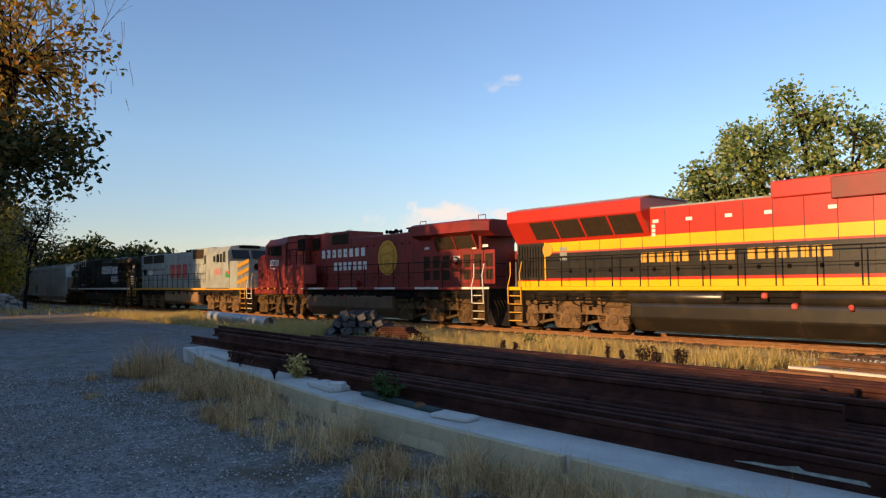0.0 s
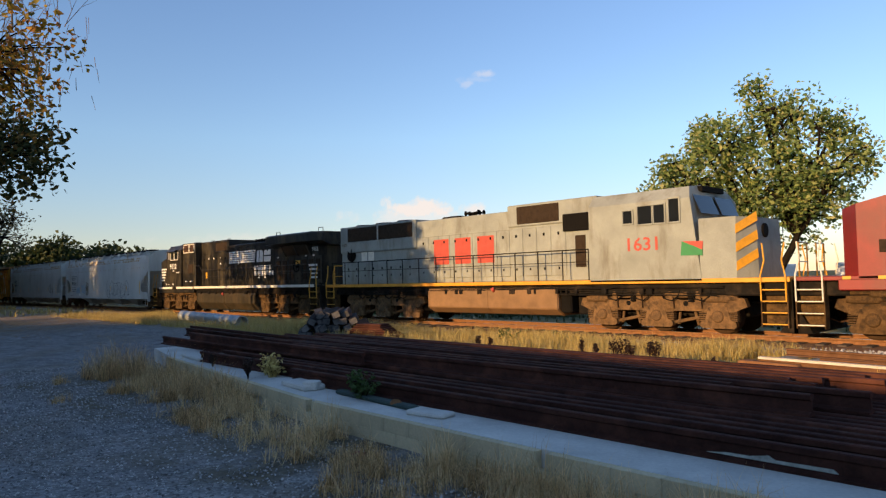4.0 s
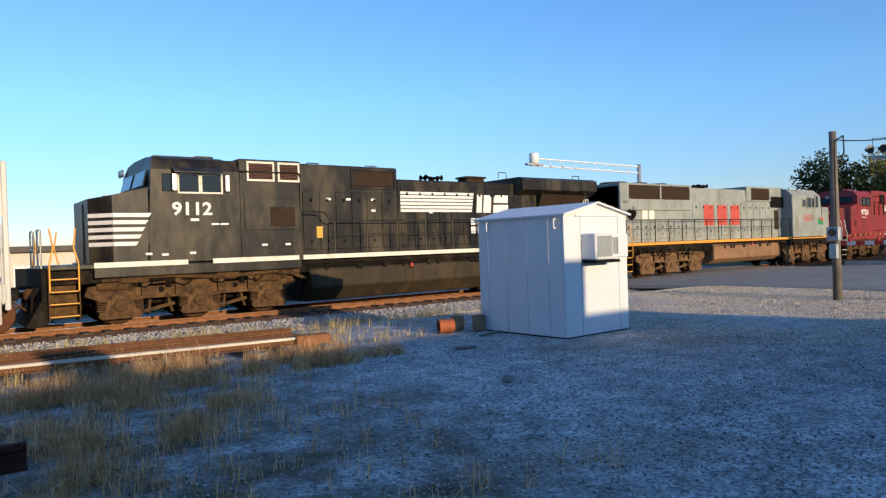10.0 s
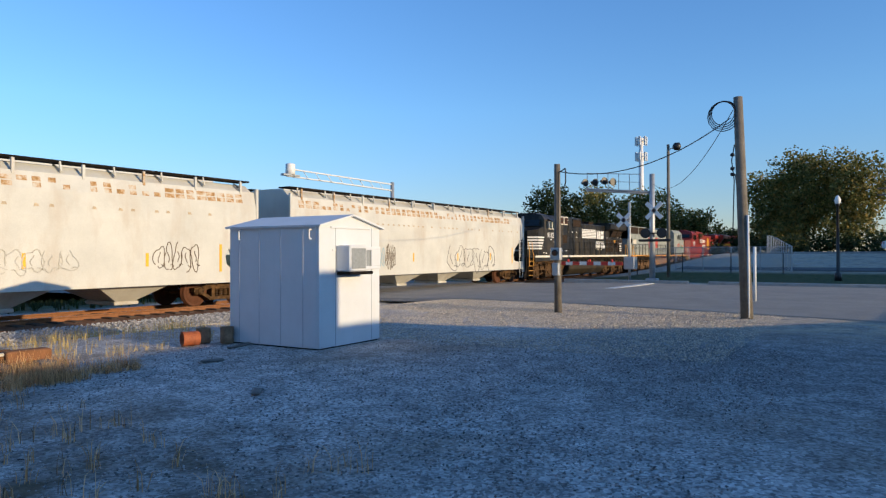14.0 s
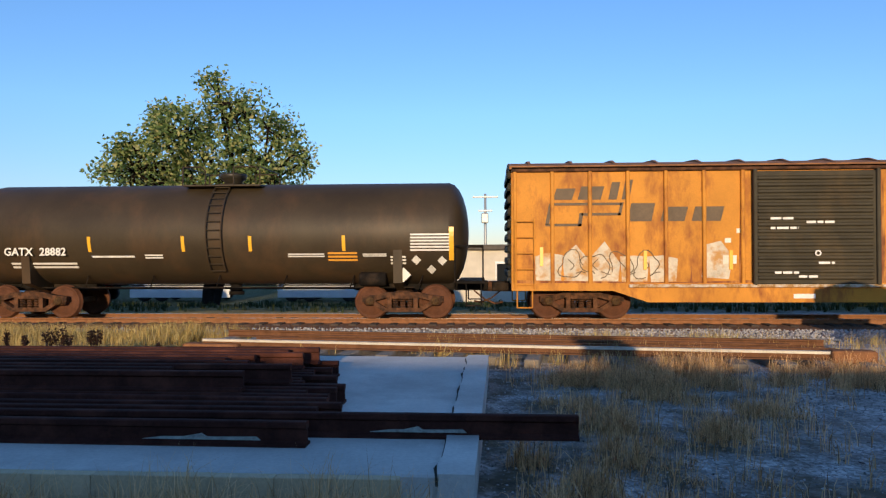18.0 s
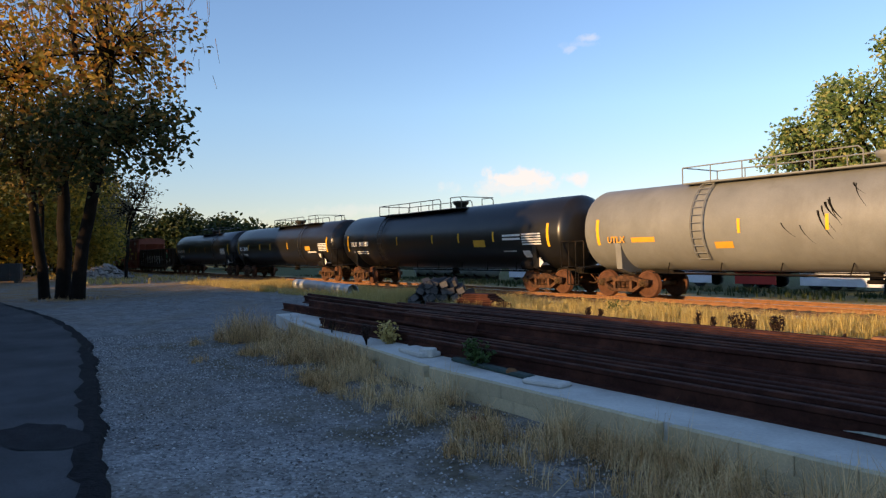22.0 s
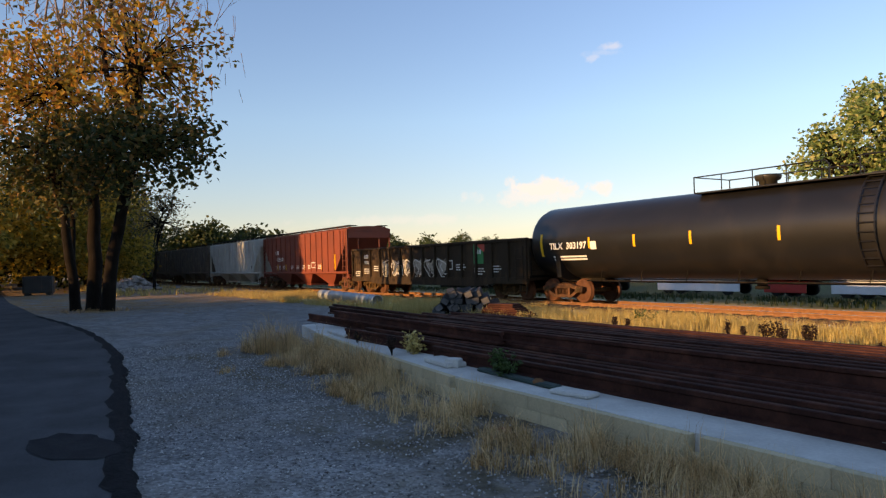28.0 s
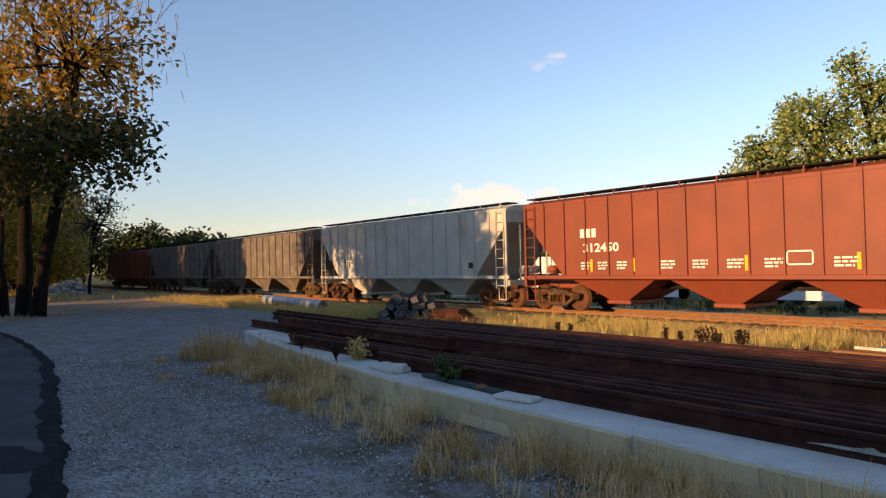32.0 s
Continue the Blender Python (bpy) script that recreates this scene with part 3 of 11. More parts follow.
# ---- tank cars ----
def tank_car(x0, half, mk, label, number="", nx=-7.5, strips=(), panels=(), manway=0.0, deck=(-1.7, 4.9), lad=3.0, end_strips=True, lettering="white", mark="", r=1.45, tz=2.1, tsize=0.26, sz=2.3, diamonds=()):
    car = vehicle("tank_car", x0, label, "tank car")
    cz, b = 2.37, 0.55
    bm = bmesh.new()
    prof = []
    for i in range(7):
        a = math.pi / 2 * i / 6
        prof.append((-half + b * (1 - math.cos(a)), r * math.sin(a) if i else 0.02))
    full = prof + [(-half + b + (2 * half - 2 * b) * k / 6, r * (1.0015 if k in (1, 3, 5) else 1.0)) for k in range(1, 6)] + [(-x, rr) for x, rr in prof[::-1]]
    lathe(bm, full, 44, Matrix.Translation((0, 0, cz)))
    part("barrel", fix(bm), M[mk], car)
    for s in (-1, 1):
        # stub sill, end platform, saddle
        bm = bmesh.new()
        bbox(bm, min(s * (half - 3.3), s * (half + 0.55)), max(s * (half - 3.3), s * (half + 0.55)), -0.25, 0.25, 0.75, 1.02, 0.03)
        bbox(bm, min(s * (half - 0.3), s * (half + 0.45)), max(s * (half - 0.3), s * (half + 0.45)), -1.45, 1.45, 0.98, 1.06, 0.02)
        part("stub_sill", fix(bm), M["under"], car)
        bm = bmesh.new()
        sx = s * (half - 1.9)
        prism(bm, [(-1.38, 1.9), (-1.3, 1.0), (-0.6, 0.78), (0.6, 0.78), (1.3, 1.0), (1.38, 1.9), (1.15, 1.5), (0.6, 1.05), (-0.6, 1.05), (-1.15, 1.5)], sx - 0.12, sx + 0.12, "x")
        part("saddle", fix(bm), M[mk], car)
        bm = bmesh.new()
        ex = s * (half + 0.4)
        for y in (-1.42, 1.42):
            pipe(bm, [(ex, y, 1.0), (ex, y, 2.0)], 0.022)
            pipe(bm, [(ex, y, 2.0), (s * (half - 0.35), y, 2.0), (s * (half - 0.35), y, 1.0)], 0.022)
        rod(bm, (ex, -1.42, 2.0), (ex, 1.42, 2.0), 0.022, 6)
        part("end_rail", fix(bm), M["under"], car)
        for y in (-1.4, 1.4):
            stirrup(car, M["under"], s * (half + 0.15), y, 0.4, 1.0)
        coupler(car, s * (half + 0.35), s)
        freight_truck(car, s * (half - 1.8))
    # brake gear and bottom outlet
    bm = bmesh.new()
    lathe(bm, [(half - 3.0, 0.16), (half - 2.95, 0.2), (half - 2.3, 0.2), (half - 2.25, 0.16)], 14, Matrix.Translation((0, -0.95, 1.1)))
    part("brake_reservoir", fix(bm), M["under"], car)
    bm = bmesh.new()
    for y, z in ((-0.8, 0.86), (-0.55, 0.82), (0.8, 0.86)):
        rod(bm, (-half + 1.5, y, z), (half - 1.5, y, z), 0.022, 6)
    for k in range(-3, 4):
        pipe(bm, [(k * 1.9, -0.8, 0.86), (k * 1.9 + 0.15, -0.9, 1.2)], 0.018)
    part("brake_pipe", fix(bm), M["under"], car)
    bm = bmesh.new()
    rod(bm, (0.3, 0, 1.0), (0.3, 0, 0.72), 0.16, 12)
    rod(bm, (0.3, 0, 0.72), (0.3, 0, 0.62), 0.22, 12)
    part("bottom_outlet", fix(bm), M["under"], car)
    # walkway on top
    zt = cz + r
    bm = bmesh.new()
    bbox(bm, deck[0], deck[1], -0.95, -0.45, zt - 0.12, zt - 0.07, 0.01)
    bbox(bm, deck[0], deck[1], 0.45, 0.95, zt - 0.12, zt - 0.07, 0.01)
    part("walkway", fix(bm), M[mk], car)
    for y in (-0.95, 0.95):
        bm = bmesh.new()
        zr = zt + 0.42
        mid = lad if deck[0] + 1 < lad < deck[1] - 0.6 else deck[1] - 1.2
        for a, c in ((deck[0], mid - 0.45), (mid + 0.35, deck[1])):
            pipe(bm, [(a, y, zt - 0.1), (a, y, zr), (c - 0.12, y, zr), (c, y, zr - 0.12), (c, y, zt - 0.1)], 0.02)
            k = a + 1.0
            while k < c - 0.4:
                rod(bm, (k, y, zt - 0.1), (k, y, zr), 0.018, 6)
                k += 1.05
        part("guard_rail", fix(bm), M[mk], car)
    for x in deck:
        bm = bmesh.new()
        pipe(bm, [(x, -0.95, zt + 0.42), (x, 0.95, zt + 0.42)], 0.02)
        part("cross_rail", fix(bm), M[mk], car)
    bm = bmesh.new()
    m = Matrix.Translation((manway, 0, zt - 0.08)) @ pose(0, 0, 0, 0, -90, 0)
    lathe(bm, [(0, 0.25), (0.2, 0.27), (0.24, 0.36), (0.36, 0.40), (0.40, 0.38), (0.42, 0.05)], 20, m)
    part("manway", fix(bm), M["tank_olive" if mk != "tank_grey" else "tank_grey"], car)
    # ladder that follows the curve
    bm = bmesh.new()
    arc = [(-(r + 0.10) * math.cos(a), cz + (r + 0.10) * math.sin(a)) for a in [radians(v) for v in range(-42, 73, 9)]]
    for s in (-0.21, 0.21):
        pipe(bm, [(lad + s, y, z) for y, z in arc], 0.022)
    rungs(part("side_ladder", fix(bm), M[mk], car), M[mk], lad, 0.42, arc)
    # reflectors and stencils lie on the curve
    def on(x, z, w, h, material, name, label=""):
        bm2 = bmesh.new()
        n = max(2, int(h / 0.12))
        rows = []
        for i in range(n + 1):
            zz = z - h / 2 + h * i / n
            yy = -math.sqrt(max(0.01, (r + 0.008) ** 2 - (zz - cz) ** 2))
            rows.append((bm2.verts.new((x, yy, zz)), bm2.verts.new((x + w, yy, zz)), bm2.verts.new((x, yy + 0.015, zz)), bm2.verts.new((x + w, yy + 0.015, zz))))
        for a, c in zip(rows, rows[1:]):
            bm2.faces.new((a[0], a[1], c[1], c[0]))
            bm2.faces.new((a[0], c[0], c[2], a[2]))
            bm2.faces.new((a[1], a[3], c[3], c[1]))
        bm2.faces.new(rows[-1][:2] + rows[-1][:1:-1])
        return part(name, fix(bm2), material, car, label)
    for x in strips:
        on(x, sz, 0.09, 0.42, M["reflector"], "reflector_strip")
    if end_strips:
        for s in (-1, 1):
            on(s * (half - (1.05 if sz > 2.2 else 0.45)) - 0.06, sz - 0.02, 0.13, 0.9, M["reflector"], "reflector_strip")
    for x, z, w, h, col, kind in panels:
        if kind == "solid":
            on(x, z, w, h, M[col], "stencil_panel")
        else:
            n = int(kind)
            for i in range(n):
                on(x, z + h / 2 - h * (i + 0.5) / n, w, h / n * 0.55, M[col], "stencil_line")
    for x, z in diamonds:
        yy = -math.sqrt((r + 0.01) ** 2 - (z + 0.13 - cz) ** 2)
        yl = -math.sqrt((r + 0.01) ** 2 - (z - 0.13 - cz) ** 2)
        bm = bmesh.new()
        pts = [(x - 0.13, (yy + yl) / 2, z), (x, yl, z - 0.13), (x + 0.13, (yy + yl) / 2, z), (x, yy, z + 0.13)]
        front = [bm.verts.new((a, b - 0.012, c)) for a, b, c in pts]
        back = [bm.verts.new((a, b + 0.01, c)) for a, b, c in pts]
        bm.faces.new(front)
        bm.faces.new(back[::-1])
        for k in range(4):
            bm.faces.new((front[k], back[k], back[(k + 1) % 4], front[(k + 1) % 4]))
        part("placard", fix(bm), M["white"], car)
    yn = -math.sqrt((r + 0.004) ** 2 - min(0.15, abs(tz + 0.25 - 2.37)) ** 2)
    if mark:
        bars("owner_mark", mark, tsize, M[lettering], car, nx, yn - 0.006, tz, 0.55, 0.2)
    if number:
        words("car_number", number, tsize, M[lettering], car, nx + (0.23 if tz < 2 else 0.21) * len(mark) + 0.1, yn - 0.008, tz, bold=0.03)
    # hazard placard
    bm = bmesh.new()
    yp = -1.18
    for c in ((half - 1.75, 1.22),):
        d = 0.2
        prism(bm, [(c[0] - d, c[1]), (c[0], c[1] - d), (c[0] + d, c[1]), (c[0], c[1] + d)], yp - 0.02, yp, "y")
    bbox(bm, half - 1.79, half - 1.71, yp, yp + 0.5, 1.1, 1.2, 0.01)
    part("placard", fix(bm), M["white"], car)
    return car


# ---- covered hoppers ----
def running_board(car, L, z, w, mk):
    bm = bmesh.new()
    for s in (-1, 1):
        bbox(bm, -L, L, s * w - 0.3, s * w + 0.3, z, z + 0.05, 0.01)
    part("running_board", fix(bm), M["under"], car)
    for s in (-1, 1):
        k = -L + 0.4
        while k < L:
            bm = bmesh.new()
            pipe(bm, [(k, s * (w + 0.28), z + 0.02), (k, s * (w + 0.34), z - 0.26), (k, s * (w - 0.05), z - 0.05)], 0.03)
            part("board_bracket", fix(bm), M[mk], car)
            k += (2 * L - 0.8) / 12


def round_hopper(x0, mark, number, label, graffiti):
    """A long hopper car with smooth rounded sides and four bays."""
    car = vehicle("covered_hopper", x0, label, "hopper car")
    H = 9.9
    def prof(t):
        return [(-1.50 + t, 0.82), (-1.53 + t, 2.2), (-1.50 + t, 3.4), (-1.40 + t, 3.85), (-1.05 + t / 2, 4.12), (-0.5, 4.2), (0.5, 4.2), (1.05 - t / 2, 4.12), (1.40 - t, 3.85), (1.50 - t, 3.4), (1.53 - t, 2.2), (1.50 - t, 0.82)]
    # body, the low ends cut by sloping sheets
    bm = bmesh.new()
    cols = []
    for x, lift in ((-9.75, 2.75), (-7.2, 0.82), (7.2, 0.82), (9.75, 2.75)):
        cols.append([bm.verts.new((x, y, max(z, lift))) for y, z in prof(0.02)])
    for a, c in zip(cols, cols[1:]):
        for i in range(12):
            j = (i + 1) % 12
            if (a[i].co - a[j].co).length > 1e-5 or (c[i].co - c[j].co).length > 1e-5:
                bm.faces.new((a[i], a[j], c[j], c[i]))
    bm.faces.new(cols[0])
    bm.faces.new(cols[-1])
    bmesh.ops.remove_doubles(bm, verts=bm.verts, dist=0.0005)
    part("body", fix(bm), M["hop_white"], car)
    # curved side sheets with an open cut at each end
    for s in (-1, 1):
        for e in (-1, 1):
            bm = bmesh.new()
            cut = [(9.82, 2.75), (9.3, 2.42), (8.85, 2.22), (8.6, 1.95), (8.45, 1.65), (8.5, 1.4), (8.65, 1.27), (9.82, 1.2), (9.82, 0.78), (0, 0.78), (0, 2.75)]
            prism(bm, [(e * x, z) for x, z in cut], s * 1.53, s * 1.56, "y")
            part("side_sheet", fix(bm), M["hop_white"], car)
        bm = bmesh.new()
        prism(bm, [(s * 1.555, 2.75), (s * 1.525, 3.42), (s * 1.42, 3.88), (s * 1.38, 3.87), (s * 1.49, 3.4), (s * 1.52, 2.75)], -9.82, 9.82, "x")
        part("upper_side_sheet", fix(bm), M["hop_white"], car)
    # rust along the roof seam, in two rows of spots, and a faint row of stains lower down
    rng = random.Random(int(number))
    k = -9.4
    while k < 9.3:
        strong = 0.5 + 0.5 * math.sin(k * 0.8 + int(number))
        w = rng.uniform(0.22, 0.33) * (0.75 + 0.4 * strong)
        for z0, z1 in ((3.47, 3.60), (3.63, 3.76)):
            if rng.random() < 0.55 + 0.45 * strong:
                ya, yb_ = -1.5255 + (z0 - 3.42) * 0.228, -1.5255 + (z1 - 3.42) * 0.228
                bm = bmesh.new()
                prism(bm, [(ya - 0.0025, z0), (ya + 0.002, z0), (yb_ + 0.002, z1), (yb_ - 0.0025, z1)], k + rng.uniform(-0.02, 0.02), k + w, "x")
                part("rust_patch", fix(bm), M["rust"], car)
        if rng.random() < 0.6:
            patch("stain_mark", car, M["stain"], [(k, 2.98), (k + 0.14, 2.98), (k + 0.11, 3.05), (k + 0.02, 3.06)], -1.55)
        k += 0.39
    for k in range(11):
        x = -9.2 + 1.84 * k
        bm = bmesh.new()
        bbox(bm, x - 0.04, x + 0.04, -1.46, -1.38, 3.78, 4.2, 0.01)
        part("roof_bracket", fix(bm), M["rust"] if k in (0, 1, 3, 8) else M["hop_white"], car)
    for e in (-1, 1):
        for s in (-1, 1):
            bm = bmesh.new()
            bbox(bm, e * 9.85 - 0.06, e * 9.85 + 0.06, s * 1.5 - 0.06, s * 1.5 + 0.06, 0.6, 4.0, 0.02)
            part("corner_post", fix(bm), M["hop_white"], car)
            ladder("end_ladder", car, M["hop_white"], e * 9.45, s * 1.6, 0.75, 2.55, 0.6, 0.4)
            stirrup(car, M["hop_white"], e * 9.5, s * 1.55, 0.3, 0.8)
        bm = bmesh.new()
        bbox(bm, min(e * 7.0, e * 10.2), max(e * 7.0, e * 10.2), -0.3, 0.3, 0.78, 1.05, 0.03)
        bbox(bm, e * 9.95 - 0.1, e * 9.95 + 0.1, -1.45, 1.45, 0.8, 1.0, 0.02)
        part("end_sill", fix(bm), M["under"], car)
        bm = bmesh.new()
        pipe(bm, [(e * 9.9, -1.5, 1.9), (e * 9.9, 1.5, 1.9)], 0.025)
        pipe(bm, [(e * 9.9, -0.5, 1.0), (e * 9.3, -0.5, 2.4)], 0.04)
        part("end_rail", fix(bm), M["hop_white"], car)
        freight_truck(car, e * 8.7, "truck")
        coupler(car, e * 10.2, e)
    for k in range(4):
        bm = bmesh.new()
        x = -5.4 + 3.6 * k
        top = [(x - 1.3, -1.3), (x + 1.3, -1.3), (x + 1.3, 1.3), (x - 1.3, 1.3)]
        low = [(x - 0.3, -0.7), (x + 0.3, -0.7), (x + 0.3, 0.7), (x - 0.3, 0.7)]
        a, c = [bm.verts.new((*p, 0.85)) for p in top], [bm.verts.new((*p, 0.3)) for p in low]
        for i in range(4):
            bm.faces.new((a[i], a[(i + 1) % 4], c[(i + 1) % 4], c[i]))
        bm.faces.new(a)
        bm.faces.new(c)
        bbox(bm, x - 0.4, x + 0.4, -0.78, 0.78, 0.2, 0.31, 0.02)
        part("discharge_chute", fix(bm), M["hop_grey"], car)
    running_board(car, 9.7, 4.22, 1.02, "hop_white")
    bm = bmesh.new()
    bbox(bm, -9.0, 9.0, -0.3, 0.3, 4.19, 4.3, 0.03)
    part("hatch_trough", fix(bm), M["hop_white"], car)
    y = -1.562
    # framed number panel
    bm = bmesh.new()
    for a, b, c, d in ((-8.04, -6.49, 2.66, 2.69), (-8.04, -6.49, 1.86, 1.89), (-8.04, -8.01, 1.86, 2.69), (-6.52, -6.49, 1.86, 2.69)):
        box(bm, a, b, y - 0.004, y + 0.002, c, d)
    part("number_frame", fix(bm), M["kcs_black"], car)
    bars("owner_mark", mark, 0.26, M["kcs_black"], car, -7.92, y, 2.33, 0.62, 0.35)
    words("car_number", number, 0.25, M["kcs_black"], car, -7.94, y - 0.001, 1.96, stretch=1.12, bold=0.03)
    lines("stencil_mark", [(1.0, 0.06, 0), (1.0, 0.06, 0.17), (0.9, 0.05, 0.33)], M["kcs_black"], car, -7.9, y, 1.72)
    lines("stencil_mark", [(0.7, 0.04, 0)], M["kcs_black"], car, -8.3, y, 1.02)
    for x, z, h in ((-8.34, 1.75, 0.9), (-5.5, 1.56, 0.4), (-2.0, 1.56, 0.4), (2.0, 1.56, 0.4), (5.5, 1.56, 0.4), (8.2, 1.6, 0.9)):
        block("reflector_strip", car, M["reflector"], x, x + 0.1, y - 0.006, y + 0.002, z - h / 2, z + h / 2, 0.002)
    block("stencil_panel", car, M["white"], -6.0, -5.55, y - 0.006, y + 0.002, 1.0, 1.16, 0.002)
    for i, (x, z, w, h, c) in enumerate(graffiti):
        scrawl("graffiti", car, M[c], x, z, w, h, y, int(number) + i, 0.013 if w < 3 else 0.017, 5 if w < 3 else 6)
    return car


def rib_hopper(x0, half, mk, label, mark="", number="", ribs=16, bays=3, letters="white", far=False):
    """A covered hopper with upright side ribs and sloping ends."""
    car = vehicle("covered_hopper", x0, label, "hopper car")
    L = half
    top, low, slope = 3.95, 1.3, 1.9
    bm = bmesh.new()
    side = [(-L, top), (-L, top - 0.55), (-L + slope, low), (L - slope, low), (L, top - 0.55), (L, top)]
    prism(bm, side, -1.5, 1.5, "y")
    part("body", fix(bm), M[mk], car)
    bm = bmesh.new()
    prism(bm, [(-1.52, top), (-1.1, top + 0.14), (0, top + 0.2), (1.1, top + 0.14), (1.52, top), (1.52, top - 0.1), (-1.52, top - 0.1)], -L - 0.02, L + 0.02, "x")
    part("roof", fix(bm), M[mk], car)
    rib = None
    for s in (-1, 1):
        for i in range(ribs):
            x = -L + 0.06 + (2 * L - 0.12) * i / (ribs - 1)
            d = max(0.0, abs(x) - (L - slope))
            z0 = low - 0.1 + d / slope * (top - 0.55 - low)
            bm = bmesh.new()
            bbox(bm, x - 0.03, x + 0.03, s * 1.53 - 0.035, s * 1.53 + 0.035, z0, top, 0.008)
            part("side_rib", fix(bm), M[mk], car)
        block("side_sill", car, M[mk], -L - 0.1, L + 0.1, s * 1.5 - 0.06, s * 1.5 + 0.06, low - 0.14, low, 0.02)
        for e in (-1, 1):
            block("corner_post", car, M[mk], e * (L - 0.05) - 0.05, e * (L - 0.05) + 0.05, s * 1.5 - 0.05, s * 1.5 + 0.05, 0.85, top, 0.015)
            ladder("end_ladder", car, M[mk], e * (L - 0.35), s * 1.58, 0.8, top - 0.1, 0.46, 0.36)
            stirrup(car, M[mk], e * (L - 0.3), s * 1.52, 0.35, 0.9)
    for e in (-1, 1):
        bm = bmesh.new()
        a, b = sorted((e * (L - slope - 0.6), e * (L + 0.55)))
        bbox(bm, a, b, -0.3, 0.3, 0.78, 1.08, 0.03)
        bbox(bm, e * L - 0.1, e * L + 0.1, -1.5, 1.5, 0.9, 1.12, 0.02)
        part("end_sill", fix(bm), M[mk], car)
        bm = bmesh.new()
        for y in (-0.75, 0.75):
            pipe(bm, [(e * (L - 0.05), y, 1.0), (e * (L - 0.05), y, top - 0.4)], 0.04)
        rod(bm, (e * (L - 0.3), -0.45, 1.5), (e * (L - 0.3), 0.45, 1.5), 0.17, 12)
        part("end_bracing", fix(bm), M[mk], car)
        freight_truck(car, e * (L - 1.15), "truck_rust" if not far else "truck")
        coupler(car, e * (L + 0.35), e)
    span = 2 * (L - slope)
    for k in range(bays):
        bm = bmesh.new()
        w = span / bays
        x = -L + slope + w * (k + 0.5)
        a = [bm.verts.new((px, py, low - 0.02)) for px, py in ((x - w / 2, -1.4), (x + w / 2, -1.4), (x + w / 2, 1.4), (x - w / 2, 1.4))]
        c = [bm.verts.new((px, py, 0.42)) for px, py in ((x - 0.35, -0.9), (x + 0.35, -0.9), (x + 0.35, 0.9), (x - 0.35, 0.9))]
        for i in range(4):
            bm.faces.new((a[i], a[(i + 1) % 4], c[(i + 1) % 4], c[i]))
        bm.faces.new(a)
        bm.faces.new(c)
        bbox(bm, x - 0.5, x + 0.5, -0.95, 0.95, 0.3, 0.43, 0.02)
        part("discharge_chute", fix(bm), M[mk], car)
    bm = bmesh.new()
    bbox(bm, -L + 1, L - 1, -0.14, 0.14, 0.8, 1.05, 0.02)
    part("center_sill", fix(bm), M["under"], car)
    running_board(car, L - 0.05, top + 0.2, 1.1, mk)
    y = -1.504
    if number:
        bars("owner_mark", mark, 0.3, M[letters], car, -L + 2.75, y, 2.6, 0.6, 0.25)
        words("car_number", number, 0.3, M[letters], car, -L + 2.85, y - 0.001, 2.1, bold=0.03, stretch=1.25)
        for x in (-L + 3.2, -L + 4.95, 0.85, 3.75):
            block("reflector_strip", car, M["reflector"], x, x + 0.09, y - 0.03, y, 1.42, 1.85, 0.002)
        block("reflector_strip", car, M["reflector"], L - 1.95, L - 1.82, y - 0.03, y, 1.42, 2.4, 0.002)
        for x, w in ((-L + 2.75, 0.4), (-L + 3.5, 0.4), (-L + 4.3, 0.4), (-1.9, 0.5), (-0.8, 0.5), (0.3, 0.5), (1.4, 0.5), (3.2, 0.6)):
            lines("stencil_mark", [(w, 0.05, 0), (w, 0.05, 0.1), (w * 0.8, 0.05, 0.2)], M[letters], car, x, y, 1.75)
        bm = bmesh.new()
        for a, b, c, d in ((2.0, 2.7, 1.9, 1.94), (2.0, 2.7, 1.55, 1.59), (2.0, 2.04, 1.55, 1.94), (2.66, 2.7, 1.55, 1.94)):
            box(bm, a, b, y - 0.006, y, c, d)
        part("stencil_frame", fix(bm), M[letters], car)
    else:
        lines("stencil_mark", [(0.5, 0.07, 0), (0.6, 0.07, 0.15)], M["kcs_black"], car, -L + 2.6, y, 2.2)
        block("stencil_panel", car, M["kcs_black"], L - 2.4, L - 2.1, y - 0.006, y, 1.6, 1.85, 0.002)
    return car


